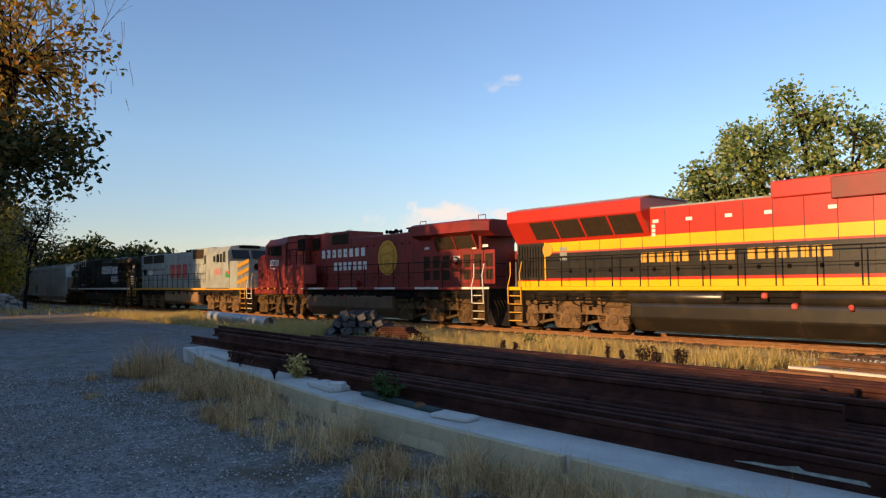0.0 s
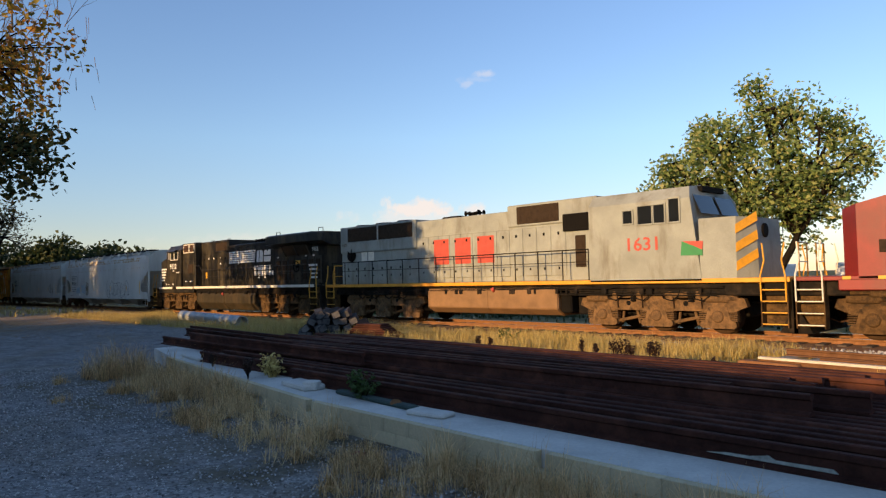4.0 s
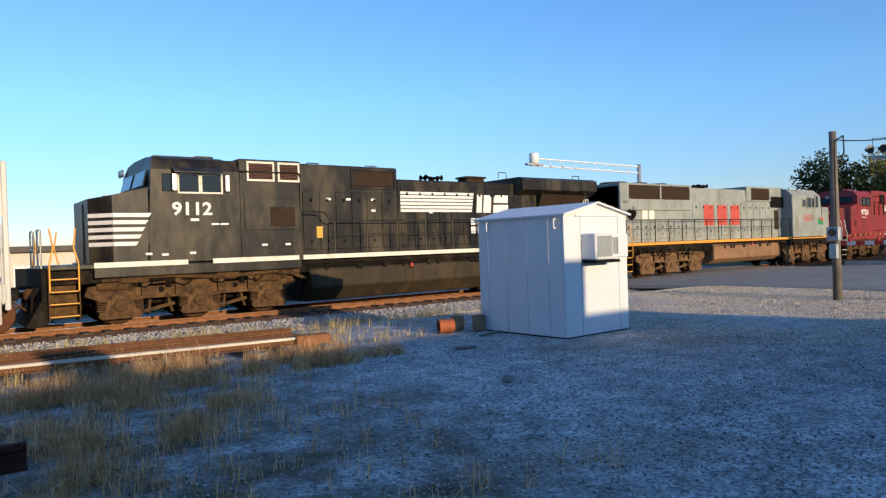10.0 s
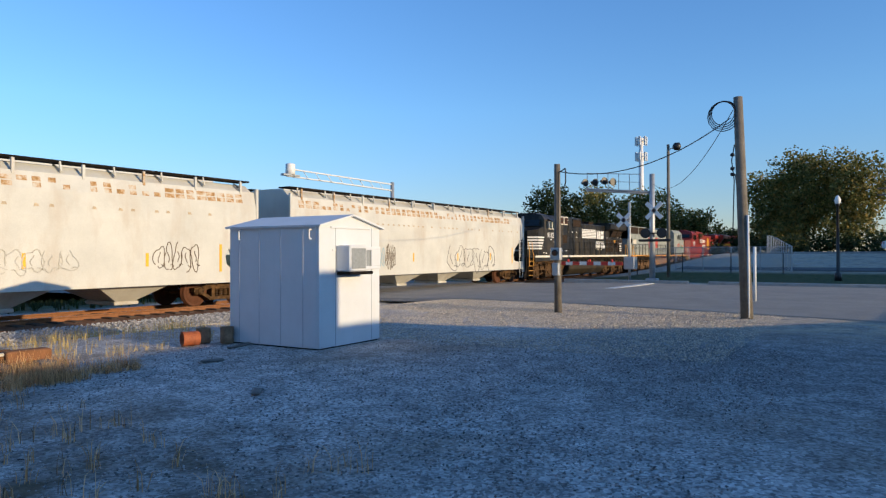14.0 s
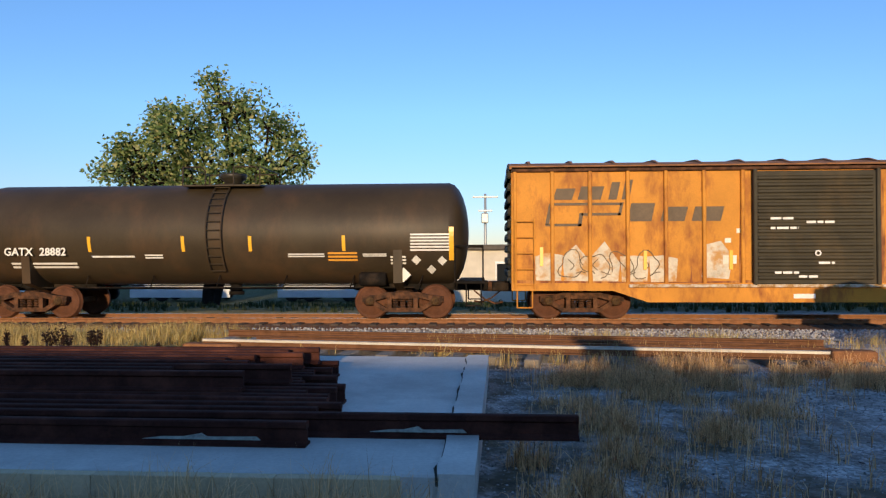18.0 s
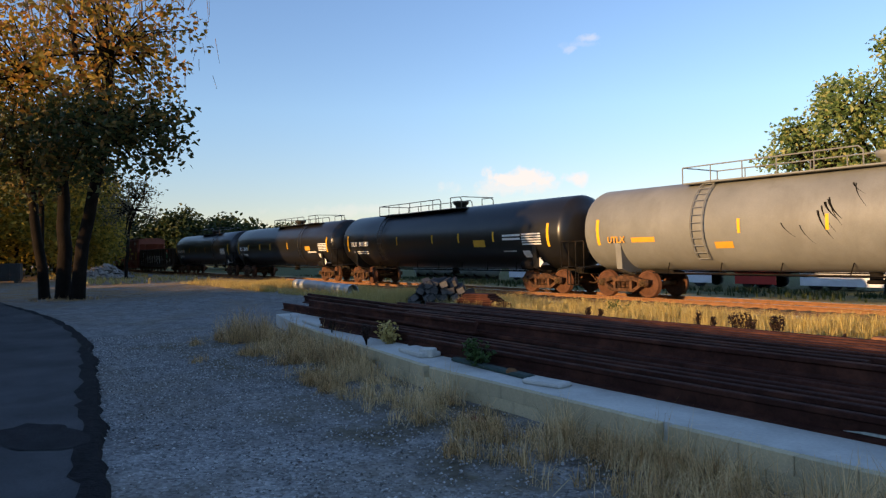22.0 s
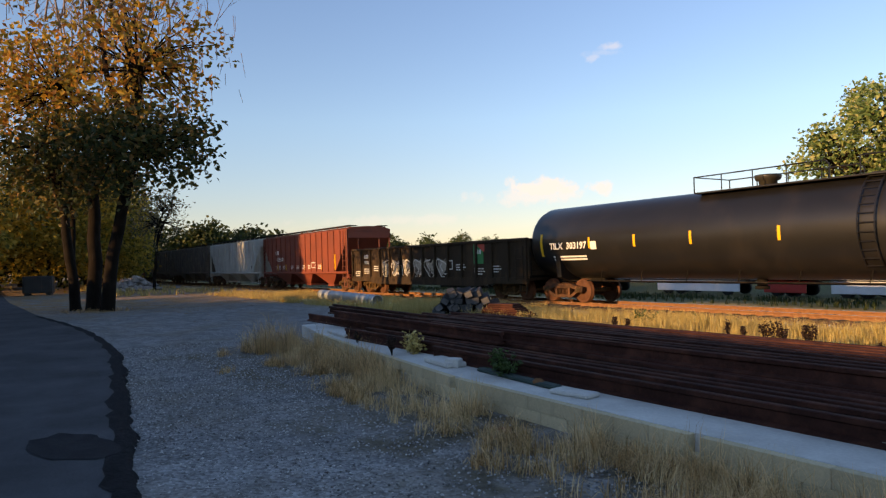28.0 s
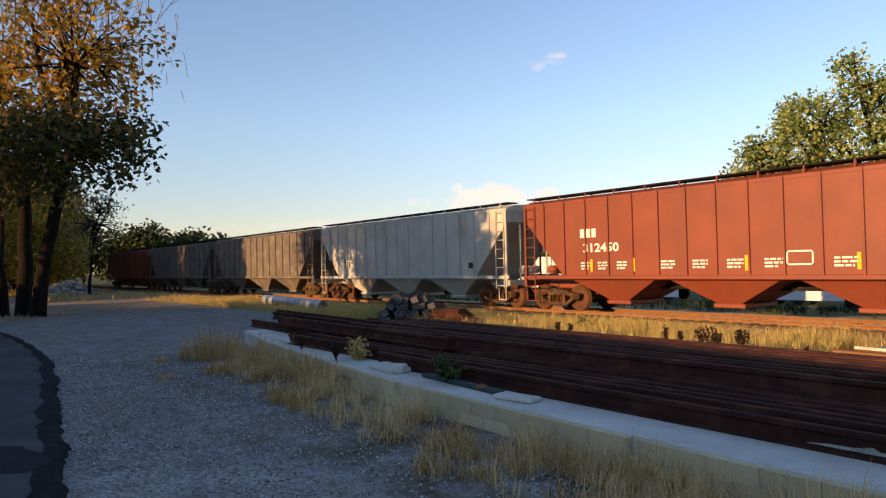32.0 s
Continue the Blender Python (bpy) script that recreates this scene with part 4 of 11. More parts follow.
# ---- boxcars ----
def boxcar(x0, label, style):
    car = vehicle("boxcar", x0, label, "boxcar")
    L, top, low = 7.85, 4.1, 0.95
    mk = M["rb_yellow"]
    block("body", car, mk, -L, L, -1.46, 1.46, low, top - 0.05, 0.02)
    bm = bmesh.new()
    prism(bm, [(-1.56, top - 0.08), (-1.56, top), (-0.8, top + 0.16), (0, top + 0.22), (0.8, top + 0.16), (1.56, top), (1.56, top - 0.08)], -L - 0.05, L + 0.05, "x")
    part("roof", fix(bm), M["rb_roof"], car, "rusty ribbed roof")
    for i in range(14):
        x = -L + 0.5 + i * (2 * L - 1) / 13
        bm = bmesh.new()
        prism(bm, [(-1.56, top), (-0.8, top + 0.16), (0, top + 0.22), (0.8, top + 0.16), (1.56, top), (0.8, top + 0.22), (0, top + 0.28), (-0.8, top + 0.22)], x - 0.04, x + 0.04, "x")
        part("roof_rib", fix(bm), M["rb_roof"], car)
    for s in (-1, 1):
        # side posts left and right of the door
        for i in range(7):
            for e in (-1, 1):
                x = e * (1.85 + i * (L - 1.95) / 6.0)
                bm = bmesh.new()
                bbox(bm, x - 0.05, x + 0.05, s * 1.50 - 0.045, s * 1.50 + 0.045, low, top - 0.12, 0.02)
                part("side_post", fix(bm), mk, car)
        block("top_chord", car, M["truck_rust"], -L, L, s * 1.5 - 0.06, s * 1.5 + 0.06, top - 0.16, top - 0.02, 0.02)
        bm = bmesh.new()
        prism(bm, [(-L, low + 0.05), (-L, 0.8), (-5.2, 0.8), (-4.3, 0.5), (4.3, 0.5), (5.2, 0.8), (L, 0.8), (L, low + 0.05)], s * 1.5 - 0.05, s * 1.5 + 0.05, "y")
        part("side_sill", fix(bm), mk, car)
        # corrugated sliding door
        d = part("sliding_door", (lambda b: (bbox(b, -1.62, 1.5, min(s * 1.5, s * 1.58), max(s * 1.5, s * 1.58), low + 0.02, top - 0.2, 0.02), fix(b))[1])(bmesh.new()), M["rb_door"], car, "dark corrugated sliding door")
        for i in range(16):
            z = low + 0.14 + i * 0.172
            bm = bmesh.new()
            bbox(bm, -1.52, 1.4, min(s * 1.57, s * 1.63), max(s * 1.57, s * 1.63), z, z + 0.1, 0.03)
            part("door_corrugation", fix(bm), M["rb_door"], d)
        bm = bmesh.new()
        for x in (-1.62, 1.46):
            bbox(bm, x, x + 0.1, min(s * 1.55, s * 1.65), max(s * 1.55, s * 1.65), low, top - 0.15, 0.02)
        part("door_edge", fix(bm), M["rb_door"], d)
        bm = bmesh.new()
        bbox(bm, -4.8, 3.2, min(s * 1.52, s * 1.62), max(s * 1.52, s * 1.62), low - 0.06, low + 0.02, 0.01)
        part("door_track", fix(bm), M["rust"], car)
        for e in (-1, 1):
            ladder("end_ladder", car, mk, e * (L - 0.35), s * 1.58, 0.85, 2.7 if e < 0 else 3.0, 0.5, 0.42)
            stirrup(car, mk, e * (L - 0.35), s * 1.5, 0.35, 0.9)
    for e in (-1, 1):
        for i in range(9):
            bm = bmesh.new()
            z = low + 0.2 + i * 0.33
            bbox(bm, min(e * L, e * (L + 0.09)), max(e * L, e * (L + 0.09)), -1.4, 1.4, z, z + 0.2, 0.05)
            part("end_corrugation", fix(bm), M["rb_door"], car)
        bm = bmesh.new()
        a, b = sorted((e * 4.5, e * (L + 0.5)))
        bbox(bm, a, b, -0.25, 0.25, 0.72, 1.0, 0.03)
        part("draft_sill", fix(bm), M["under"], car)
        freight_truck(car, e * 5.95, "truck_rust")
        coupler(car, e * (L + 0.4), e)
    bm = bmesh.new()
    bbox(bm, -5, 5, -0.2, 0.2, 0.6, 0.95, 0.02)
    for y in (-0.9, 0.9):
        rod(bm, (-4.5, y, 0.8), (4.5, y, 0.8), 0.02, 6)
    bbox(bm, -1.2, 0.2, 0.4, 1.1, 0.55, 0.9, 0.05)
    part("underframe", fix(bm), M["under"], car)
    y = -1.464
    # slogan to the right of the door, the two big emblem rows to its left
    words("slogan", "The nationwide boxcar pool", 0.3, M["rb_letter"], car, 1.95, y, 3.52, bold=0.012, slant=0.25, stretch=1.13)
    words("slogan", "next", 0.17, M["rb_letter"], car, 3.65, y, 2.95, slant=0.25)
    words("slogan", "load", 0.17, M["rb_letter"], car, 3.62, y, 2.74, slant=0.25)
    words("slogan", "any", 0.17, M["rb_letter"], car, 6.28, y, 2.9, slant=0.25)
    words("slogan", "road", 0.17, M["rb_letter"], car, 6.28, y, 2.69, slant=0.25)
    for i, (x, w, z0, z1) in enumerate(((-6.75, 0.5, 3.2, 3.5), (-6.1, 0.6, 3.2, 3.55), (-5.3, 0.22, 3.2, 3.66), (-4.95, 0.2, 3.2, 3.72), (-4.8, 0.62, 2.62, 3.1), (-3.95, 0.62, 2.62, 3.0), (-3.15, 0.75, 2.62, 3.0))):
        patch("emblem", car, M["rb_letter"], [(x, z0), (x + w, z0), (x + w + 0.1, z1), (x + 0.1, z1)], y)
    for pts in ([(-6.95, 2.55), (-6.85, 2.55), (-6.75, 3.1), (-6.85, 3.1)], [(-6.95, 2.5), (-6.0, 2.5), (-6.0, 2.57), (-6.95, 2.57)], [(-6.1, 2.5), (-6.0, 2.5), (-5.95, 2.85), (-6.05, 2.85)], [(-6.0, 2.78), (-4.98, 2.78), (-4.98, 2.85), (-6.0, 2.85)], [(-5.05, 2.78), (-4.97, 2.78), (-4.9, 3.12), (-4.98, 3.12)], [(-6.8, 3.05), (-4.95, 3.05), (-4.95, 3.12), (-6.8, 3.12)]):
        patch("emblem", car, M["rb_letter"], pts, y - 0.001)
    for c, pts in (("rb_blue", [(4.6, 3.2), (4.85, 3.25), (5.35, 2.85), (5.35, 2.2), (5.15, 2.2), (5.15, 2.78)]), ("rb_blue", [(5.3, 2.9), (5.75, 3.24), (6.0, 3.2), (5.5, 2.8)]),
                   ("rb_red", [(4.6, 3.05), (5.05, 2.7), (4.6, 2.3), (4.5, 2.45), (4.78, 2.7), (4.5, 2.95)]), ("rb_red", [(6.05, 3.05), (5.5, 2.7), (6.0, 2.25), (6.1, 2.4), (5.8, 2.68), (6.12, 2.95)])):
        patch("arrow_emblem", car, M[c], pts, y)
    for x, z in ((2.1, 1.65), (4.0, 1.65), (6.75, 1.75), (-7.1, 1.7), (-4.4, 1.6), (-2.2, 1.6)):
        block("reflector_strip", car, M["reflector"], x, x + 0.09, y - 0.05, y, z - 0.25, z + 0.25, 0.002)
    block("stencil_panel", car, M["cream"], 5.4, 5.95, y - 0.006, y, 1.1, 1.75, 0.002)
    block("stencil_panel", car, M["dark"], 6.45, 6.8, y - 0.008, y, 1.3, 2.0, 0.002)
    for x, w, z1 in ((-1.95, 0.16, 3.8), (1.62, 0.14, 3.7), (7.0, 0.1, 1.6), (-3.2, 0.08, 1.5), (3.1, 0.07, 1.7), (5.0, 0.09, 1.4)):
        patch("rust_streak", car, M["rb_streak"], [(x, 0.97), (x + w, 0.97), (x + w * 0.8, z1 * 0.7), (x + w * 0.6, z1), (x + w * 0.3, z1 * 0.8)], y - 0.002)
    patch("rust_streak", car, M["rb_streak"], [(-7.8, 0.96), (7.8, 0.96), (7.8, 1.05), (3.0, 1.0), (0.0, 1.12), (-3.5, 1.02), (-7.8, 1.08)], y - 0.003)
    for x, z, w, h in ((-2.35, 1.5, 0.35, 0.22), (-2.3, 2.05, 0.16, 0.12), (-2.0, 2.3, 0.14, 0.12)):
        block("stencil_panel", car, M["cream"], x, x + w, y - 0.006, y, z, z + h, 0.002)
    yd = -1.60
    for x, z, w in ((-1.2, 2.7, 0.6), (-1.2, 2.45, 0.7), (-0.3, 2.6, 0.7), (-1.1, 1.3, 0.6), (-0.5, 1.2, 0.5), (0.0, 1.55, 0.4)):
        lines("stencil_mark", [(w, 0.06, 0)], M["white"], car, x, yd - 0.032, z)
    words("chalk_mark", "O", 0.15, M["white"], car, -0.1, yd - 0.035, 1.7, bold=0.05)
    block("stencil_panel", car, M["white"], -0.6, -0.05, -1.556, -1.55, 0.6, 0.72, 0.002)
    rng = random.Random(x0)
    if style == "A":
        scrawl("graffiti", car, M["spray"], -7.1, 0.85, 1.7, 1.35, y, 3, 0.035, 3)
        scrawl("graffiti", car, M["spray"], -1.5, 1.1, 1.6, 0.6, -1.636, 7, 0.025, 5)
        for k in range(4):
            x = -4.3 + 0.62 * k
            pts = [(x + rng.uniform(-.1, .1), 0.98), (x + 0.5, 0.98), (x + 0.55 + rng.uniform(-.1, .1), 1.3), (x + 0.4, 1.75 + rng.uniform(-.2, .1)), (x + 0.05, 1.7 + rng.uniform(-.3, .1))]
            patch("graffiti", car, M["teal"], pts, y)
        scrawl("graffiti", car, M["white"], -4.3, 1.1, 2.5, 0.6, y - 0.006, 9, 0.02, 5)
        scrawl("graffiti", car, M["spray"], 3.4, 1.2, 2.6, 0.7, y, 17, 0.03, 5)
    else:
        for k in range(5):
            x = 2.0 + 0.68 * k
            pts = [(x, 0.98), (x + 0.6, 0.98), (x + 0.66 + rng.uniform(-.1, .06), 1.5), (x + 0.5, 2.05 + rng.uniform(-.15, .2)), (x + 0.1, 1.95 + rng.uniform(-.25, .15))]
            patch("graffiti", car, M["rb_ghost" if k == 4 else "spray"], pts, y)
        scrawl("graffiti", car, M["rb_letter"], 2.0, 1.05, 3.3, 0.85, y - 0.006, 5, 0.035, 5)
        for k in range(5):
            x = -7.2 + 0.75 * k
            pts = [(x, 1.0), (x + 0.65, 1.05), (x + 0.7, 1.6 + rng.uniform(-.2, .2)), (x + 0.3, 2.0 + rng.uniform(-.3, .1)), (x - 0.05, 1.7)]
            patch("graffiti", car, M["rb_ghost"], pts, y)
        scrawl("graffiti", car, M["rb_letter"], -6.6, 1.1, 2.6, 0.7, y - 0.006, 6, 0.012, 4)
        patch("graffiti", car, M["rb_ghost"], [(-2.9, 1.15), (-2.2, 1.1), (-2.1, 1.7), (-2.4, 2.1), (-2.8, 2.0)], y)
    return car


# ---- gondola ----
def gondola(x0):
    car = vehicle("gondola", x0, "dark brown open gondola car with flame-like white graffiti", "gondola car")
    L, top, low = 8.3, 2.62, 0.95
    mk = M["gon"]
    for s in (-1, 1):
        block("side_wall", car, mk, -L, L, s * 1.42 - 0.03, s * 1.42 + 0.03, low, top, 0.01)
        block("top_rail", car, mk, -L, L, s * 1.46 - 0.08, s * 1.46 + 0.08, top - 0.1, top + 0.03, 0.02)
        bm = bmesh.new()
        prism(bm, [(-L, low + 0.03), (-L, 0.72), (-6, 0.72), (-5, 0.58), (5, 0.58), (6, 0.72), (L, 0.72), (L, low + 0.03)], s * 1.48 - 0.05, s * 1.48 + 0.05, "y")
        part("side_sill", fix(bm), mk, car)
        for i in range(15):
            x = -L + 0.08 + i * (2 * L - 0.16) / 14
            block("side_post", car, mk, x - 0.06, x + 0.06, s * 1.5 - 0.06, s * 1.5 + 0.06, 0.8, top - 0.05, 0.02)
        for e in (-1, 1):
            stirrup(car, mk, e * (L - 0.3), s * 1.5, 0.3, 0.85)
            ladder("end_ladder", car, mk, e * (L - 0.4), s * 1.6, 0.9, 2.3, 0.45, 0.4)
    block("floor_plate", car, mk, -L, L, -1.4, 1.4, 0.85, 0.95, 0.01)
    for e in (-1, 1):
        a, b = sorted((e * L, e * (L + 0.06)))
        block("end_wall", car, mk, a, b, -1.45, 1.45, 0.9, top, 0.01)
        for i in range(4):
            a, b = sorted((e * (L + 0.05), e * (L + 0.12)))
            block("end_corrugation", car, mk, a, b, -1.4, 1.4, 1.1 + i * 0.38, 1.3 + i * 0.38, 0.03)
        a, b = sorted((e * 6, e * (L + 0.55)))
        block("draft_sill", car, M["under"], a, b, -0.25, 0.25, 0.72, 0.95, 0.03)
        freight_truck(car, e * 6.5, "truck")
        coupler(car, e * (L + 0.4), e)
    block("center_sill", car, M["under"], -6, 6, -0.2, 0.2, 0.6, 0.86, 0.02)
    y = -1.456
    rng = random.Random(4)
    for i in range(6):
        x = -4.45 + i * 1.16
        pts = [(x, 1.95), (x + 0.15, 1.2), (x + 0.4 + rng.uniform(-.05, .1), 1.0 + rng.uniform(-.05, .1)), (x + 0.75, 1.3 + rng.uniform(-.1, .1)), (x + 0.85, 1.95), (x + 0.55, 1.72 + rng.uniform(-.1, .1)), (x + 0.35, 1.85)]
        patch("graffiti", car, M["faint_spray"], pts, y)
        scrawl("graffiti", car, M["spray"], x - 0.02, 1.02, 0.86, 0.9, y - 0.004, 40 + i, 0.028, 1)
    bars("owner_mark", "TTT", 0.22, M["white"], car, -6.7, y, 2.05, 0.55, 0.3)
    words("car_number", "90831", 0.2, M["white"], car, -6.7, y - 0.001, 1.72, bold=0.03)
    for x, z in ((-6.75, 1.45), (-5.5, 1.6), (3.0, 1.6), (4.5, 1.4), (5.7, 1.5), (-7.9, 1.3)):
        lines("stencil_mark", [(0.7, 0.05, 0), (0.8, 0.05, 0.12), (0.6, 0.05, 0.24)], M["white"], car, x, y, z)
    patch("emblem", car, M["green"], [(4.45, 1.6), (5.2, 1.6), (5.2, 2.2), (4.8, 2.5), (4.45, 2.5)], y)
    patch("emblem", car, M["tfm_red"], [(4.6, 2.5), (5.3, 2.5), (5.3, 2.15), (5.2, 2.15)], y - 0.002)
    bars("emblem", "TTT", 0.2, M["white"], car, 4.55, y - 0.006, 2.05, 0.6, 0.3)
    bm = bmesh.new()
    for a, b, c, d in ((2.2, 2.7, 1.75, 1.8), (2.2, 2.7, 1.35, 1.4), (2.2, 2.25, 1.35, 1.8), (2.65, 2.7, 1.35, 1.8)):
        box(bm, a, b, y - 0.006, y, c, d)
    part("stencil_frame", fix(bm), M["white"], car)
    return car
# ---- locomotives ----
def loco_truck(parent, x, axles, mk, r=0.50):
    """A three-axle truck: a heavy cast frame with pedestals that hide the wheels, axle caps, spring packs, brake gear, pipes."""
    key = ("lt", mk, tuple(axles))
    if key not in CACHE:
        a, b = axles[0], axles[-1]
        top = [(a - 0.82, 0.78), (a - 0.74, 1.0), (a - 0.1, 1.06), (a + 0.35, 0.95), (axles[1] - 0.75, 0.95), (axles[1] - 0.45, 1.06), (axles[1] + 0.45, 1.06), (axles[1] + 0.75, 0.95), (b - 0.35, 0.95), (b + 0.1, 1.06), (b + 0.74, 1.0), (b + 0.82, 0.78)]
        low = []
        for ax in axles[::-1]:
            low += [(ax + 0.50, 0.64), (ax + 0.30, 0.60), (ax + 0.26, 0.74), (ax - 0.26, 0.74), (ax - 0.30, 0.60), (ax - 0.50, 0.64)]
        bm = bmesh.new()
        prism(bm, top + low, -0.1, 0.1, "y")
        CACHE[key] = mesh_of(fix(bm), "truck_frame", M[mk])
        bm = bmesh.new()
        prism(bm, [(-0.52, 0.24), (-0.44, 0.17), (0.44, 0.17), (0.52, 0.24), (0.50, 0.34), (0.36, 0.40), (0.27, 0.76), (-0.27, 0.76), (-0.36, 0.40), (-0.50, 0.34)], -0.1, 0.06, "y")
        CACHE[("abox", mk)] = mesh_of(fix(bm), "axle_box", M[mk])
        bm = bmesh.new()
        lathe(bm, [(-0.06, 0.11), (-0.05, 0.155), (-0.01, 0.17), (0.02, 0.17)], 18, pose(0, 0, 0, 0, 0, 90))
        CACHE[("acap", mk)] = mesh_of(fix(bm), "axle_cap", M[mk])
        bm = bmesh.new()
        for i in range(5):
            bbox(bm, -0.12, 0.12, -0.1, 0.1, 0.37 + i * 0.055, 0.405 + i * 0.055, 0.012)
        CACHE[("coil", mk)] = mesh_of(fix(bm), "spring_pack", M[mk])
        bm = bmesh.new()
        lathe(bm, [(-0.45, 0.04), (-0.44, 0.10), (-0.3, 0.12), (0.25, 0.12), (0.28, 0.07), (0.5, 0.06), (0.52, 0.03)], 12)
        CACHE[("brake", mk)] = mesh_of(fix(bm), "brake_cylinder", M[mk])
        bm = bmesh.new()
        rod(bm, (-0.45, 0, 0.30), (0.35, 0, 0.46), 0.05, 6)
        rod(bm, (-0.3, 0.03, 0.26), (-0.25, 0.03, 0.6), 0.04, 6)
        rod(bm, (0.3, 0.03, 0.24), (0.2, 0.03, 0.62), 0.04, 6)
        CACHE[("rig", mk)] = mesh_of(fix(bm), "brake_rigging", M[mk])
        bm = bmesh.new()
        pipe(bm, [(a - 0.6, 0, 1.12), (a + 0.2, 0, 1.16), (a + 0.6, 0.02, 1.02), (axles[1] - 0.5, 0, 1.05), (axles[1] - 0.2, 0.0, 1.2), (axles[1] + 0.6, 0, 1.18), (b - 0.4, 0, 1.04), (b + 0.3, 0, 1.14), (b + 0.7, 0.02, 0.9)], 0.028)
        CACHE[("apipe", key)] = mesh_of(fix(bm), "brake_pipe", M[mk])
        bm = bmesh.new()
        bbox(bm, a - 0.6, b + 0.6, -0.62, 0.62, 0.45, 0.85, 0.05)
        CACHE[("bolst", mk, key)] = mesh_of(fix(bm), "truck", M["under"])
        # flat dark disc on the solid frame, painted as a shaded hole
        bm = bmesh.new()
        lathe(bm, [(-0.106, 0.075), (-0.1, 0.075)], 14, pose(0, 0, 0, 0, 0, 90))
        CACHE["hole"] = mesh_of(fix(bm), "hole_disc", M["dark"])
        bm = bmesh.new()
        prism(bm, [(-0.09, 0.72), (0.09, 0.72), (0.06, 1.12), (0.02, 1.2), (-0.05, 1.2), (-0.08, 1.1)], -0.06, 0.05, "y")
        CACHE[("hang", mk)] = mesh_of(fix(bm), "hanger_bracket", M[mk])
        bm = bmesh.new()
        for q in range(5):
            lathe(bm, [(0.0, 0.075), (0.012, 0.095), (0.03, 0.095), (0.042, 0.075)], 12, Matrix.Translation((0, 0, 0.74 + 0.055 * q)) @ pose(0, 0, 0, 0, -90, 0))
        CACHE[("journal", mk)] = mesh_of(fix(bm), "journal_spring", M["under"])
        bm = bmesh.new()
        tube(bm, [Vector(p) for p in ((-0.3, 0, 1.2), (-0.15, -0.04, 1.0), (0.1, -0.05, 0.93), (0.28, -0.02, 1.06), (0.34, 0.0, 1.25))], [0.02] * 5, 6)
        CACHE["hose"] = mesh_of(fix(bm), "sand_hose", M["dark"])
    t = child("truck", CACHE[("bolst", mk, key)], parent, pose(x, 0, 0))
    for s in (-1, 1):
        turn = 0 if s < 0 else 180
        child("truck_frame", CACHE[key], t, pose(0, s * 1.12, 0))
        child("brake_pipe", CACHE[("apipe", key)], t, pose(0, s * 1.24, 0))
        for q in range(4):
            child("sand_hose", CACHE["hose"], t, pose(axles[0] + (axles[-1] - axles[0]) * (q + 0.5) / 4, s * 1.29, 0, 0, 0, turn))
        for q in (0, 1):
            mid = (axles[q] + axles[q + 1]) / 2
            child("hole_disc", CACHE["hole"], t, pose(mid, s * 1.12, 0.85, 0, 0, turn))
            for d in (-0.42, 0.42):
                child("hanger_bracket", CACHE[("hang", mk)], t, pose(mid + d, s * 1.25, 0, 0, 0, turn))
            child("journal_spring", CACHE[("journal", mk)], t, pose(mid + 0.18, s * 1.24, 0.16))
        for ax in axles:
            child("wheel", wheel_mesh(r, "dark_wheel"), t, pose(ax, s * 0.77, r, 0, 0, turn))
            child("axle_box", CACHE[("abox", mk)], t, pose(ax, s * 1.14, 0, 0, 0, turn))
            child("axle_cap", CACHE[("acap", mk)], t, pose(ax, s * 1.24, 0.5, 0, 0, turn))
            for d in (-0.43, 0.43):
                child("spring_pack", CACHE[("coil", mk)], t, pose(ax + d, s * 1.14, 0))
        for bx, up in ((axles[0] - 0.1, 1.0), (axles[1] + 0.75, 1.12), (axles[-1] + 0.05, 1.0)):
            child("brake_cylinder", CACHE[("brake", mk)], t, pose(bx, s * 1.2, up, 0, 0, turn))
        for bx in ((axles[0] + axles[1]) / 2, (axles[1] + axles[2]) / 2):
            child("brake_rigging", CACHE[("rig", mk)], t, pose(bx, s * 1.1, 0, 0, 0, turn))
    for ax in axles:
        child("axle", axle_mesh(), t, pose(ax, 0, r))


def handrail(car, material, y, x0, x1, z0, z1, n, mid=True):
    bm = bmesh.new()
    rod(bm, (x0, y, z1), (x1, y, z1), 0.02, 6)
    if mid:
        rod(bm, (x0, y, (z0 + z1) / 2 + 0.1), (x1, y, (z0 + z1) / 2 + 0.1), 0.012, 6)
    part("handrail", fix(bm), material, car)
    me = None
    for i in range(n):
        x = x0 + (x1 - x0) * i / (n - 1)
        if me is None:
            bm = bmesh.new()
            rod(bm, (0, 0, z0), (0, 0, z1), 0.02, 6)
            me = mesh_of(fix(bm), "stanchion", material)
        child("stanchion", me, car, pose(x, y, 0))


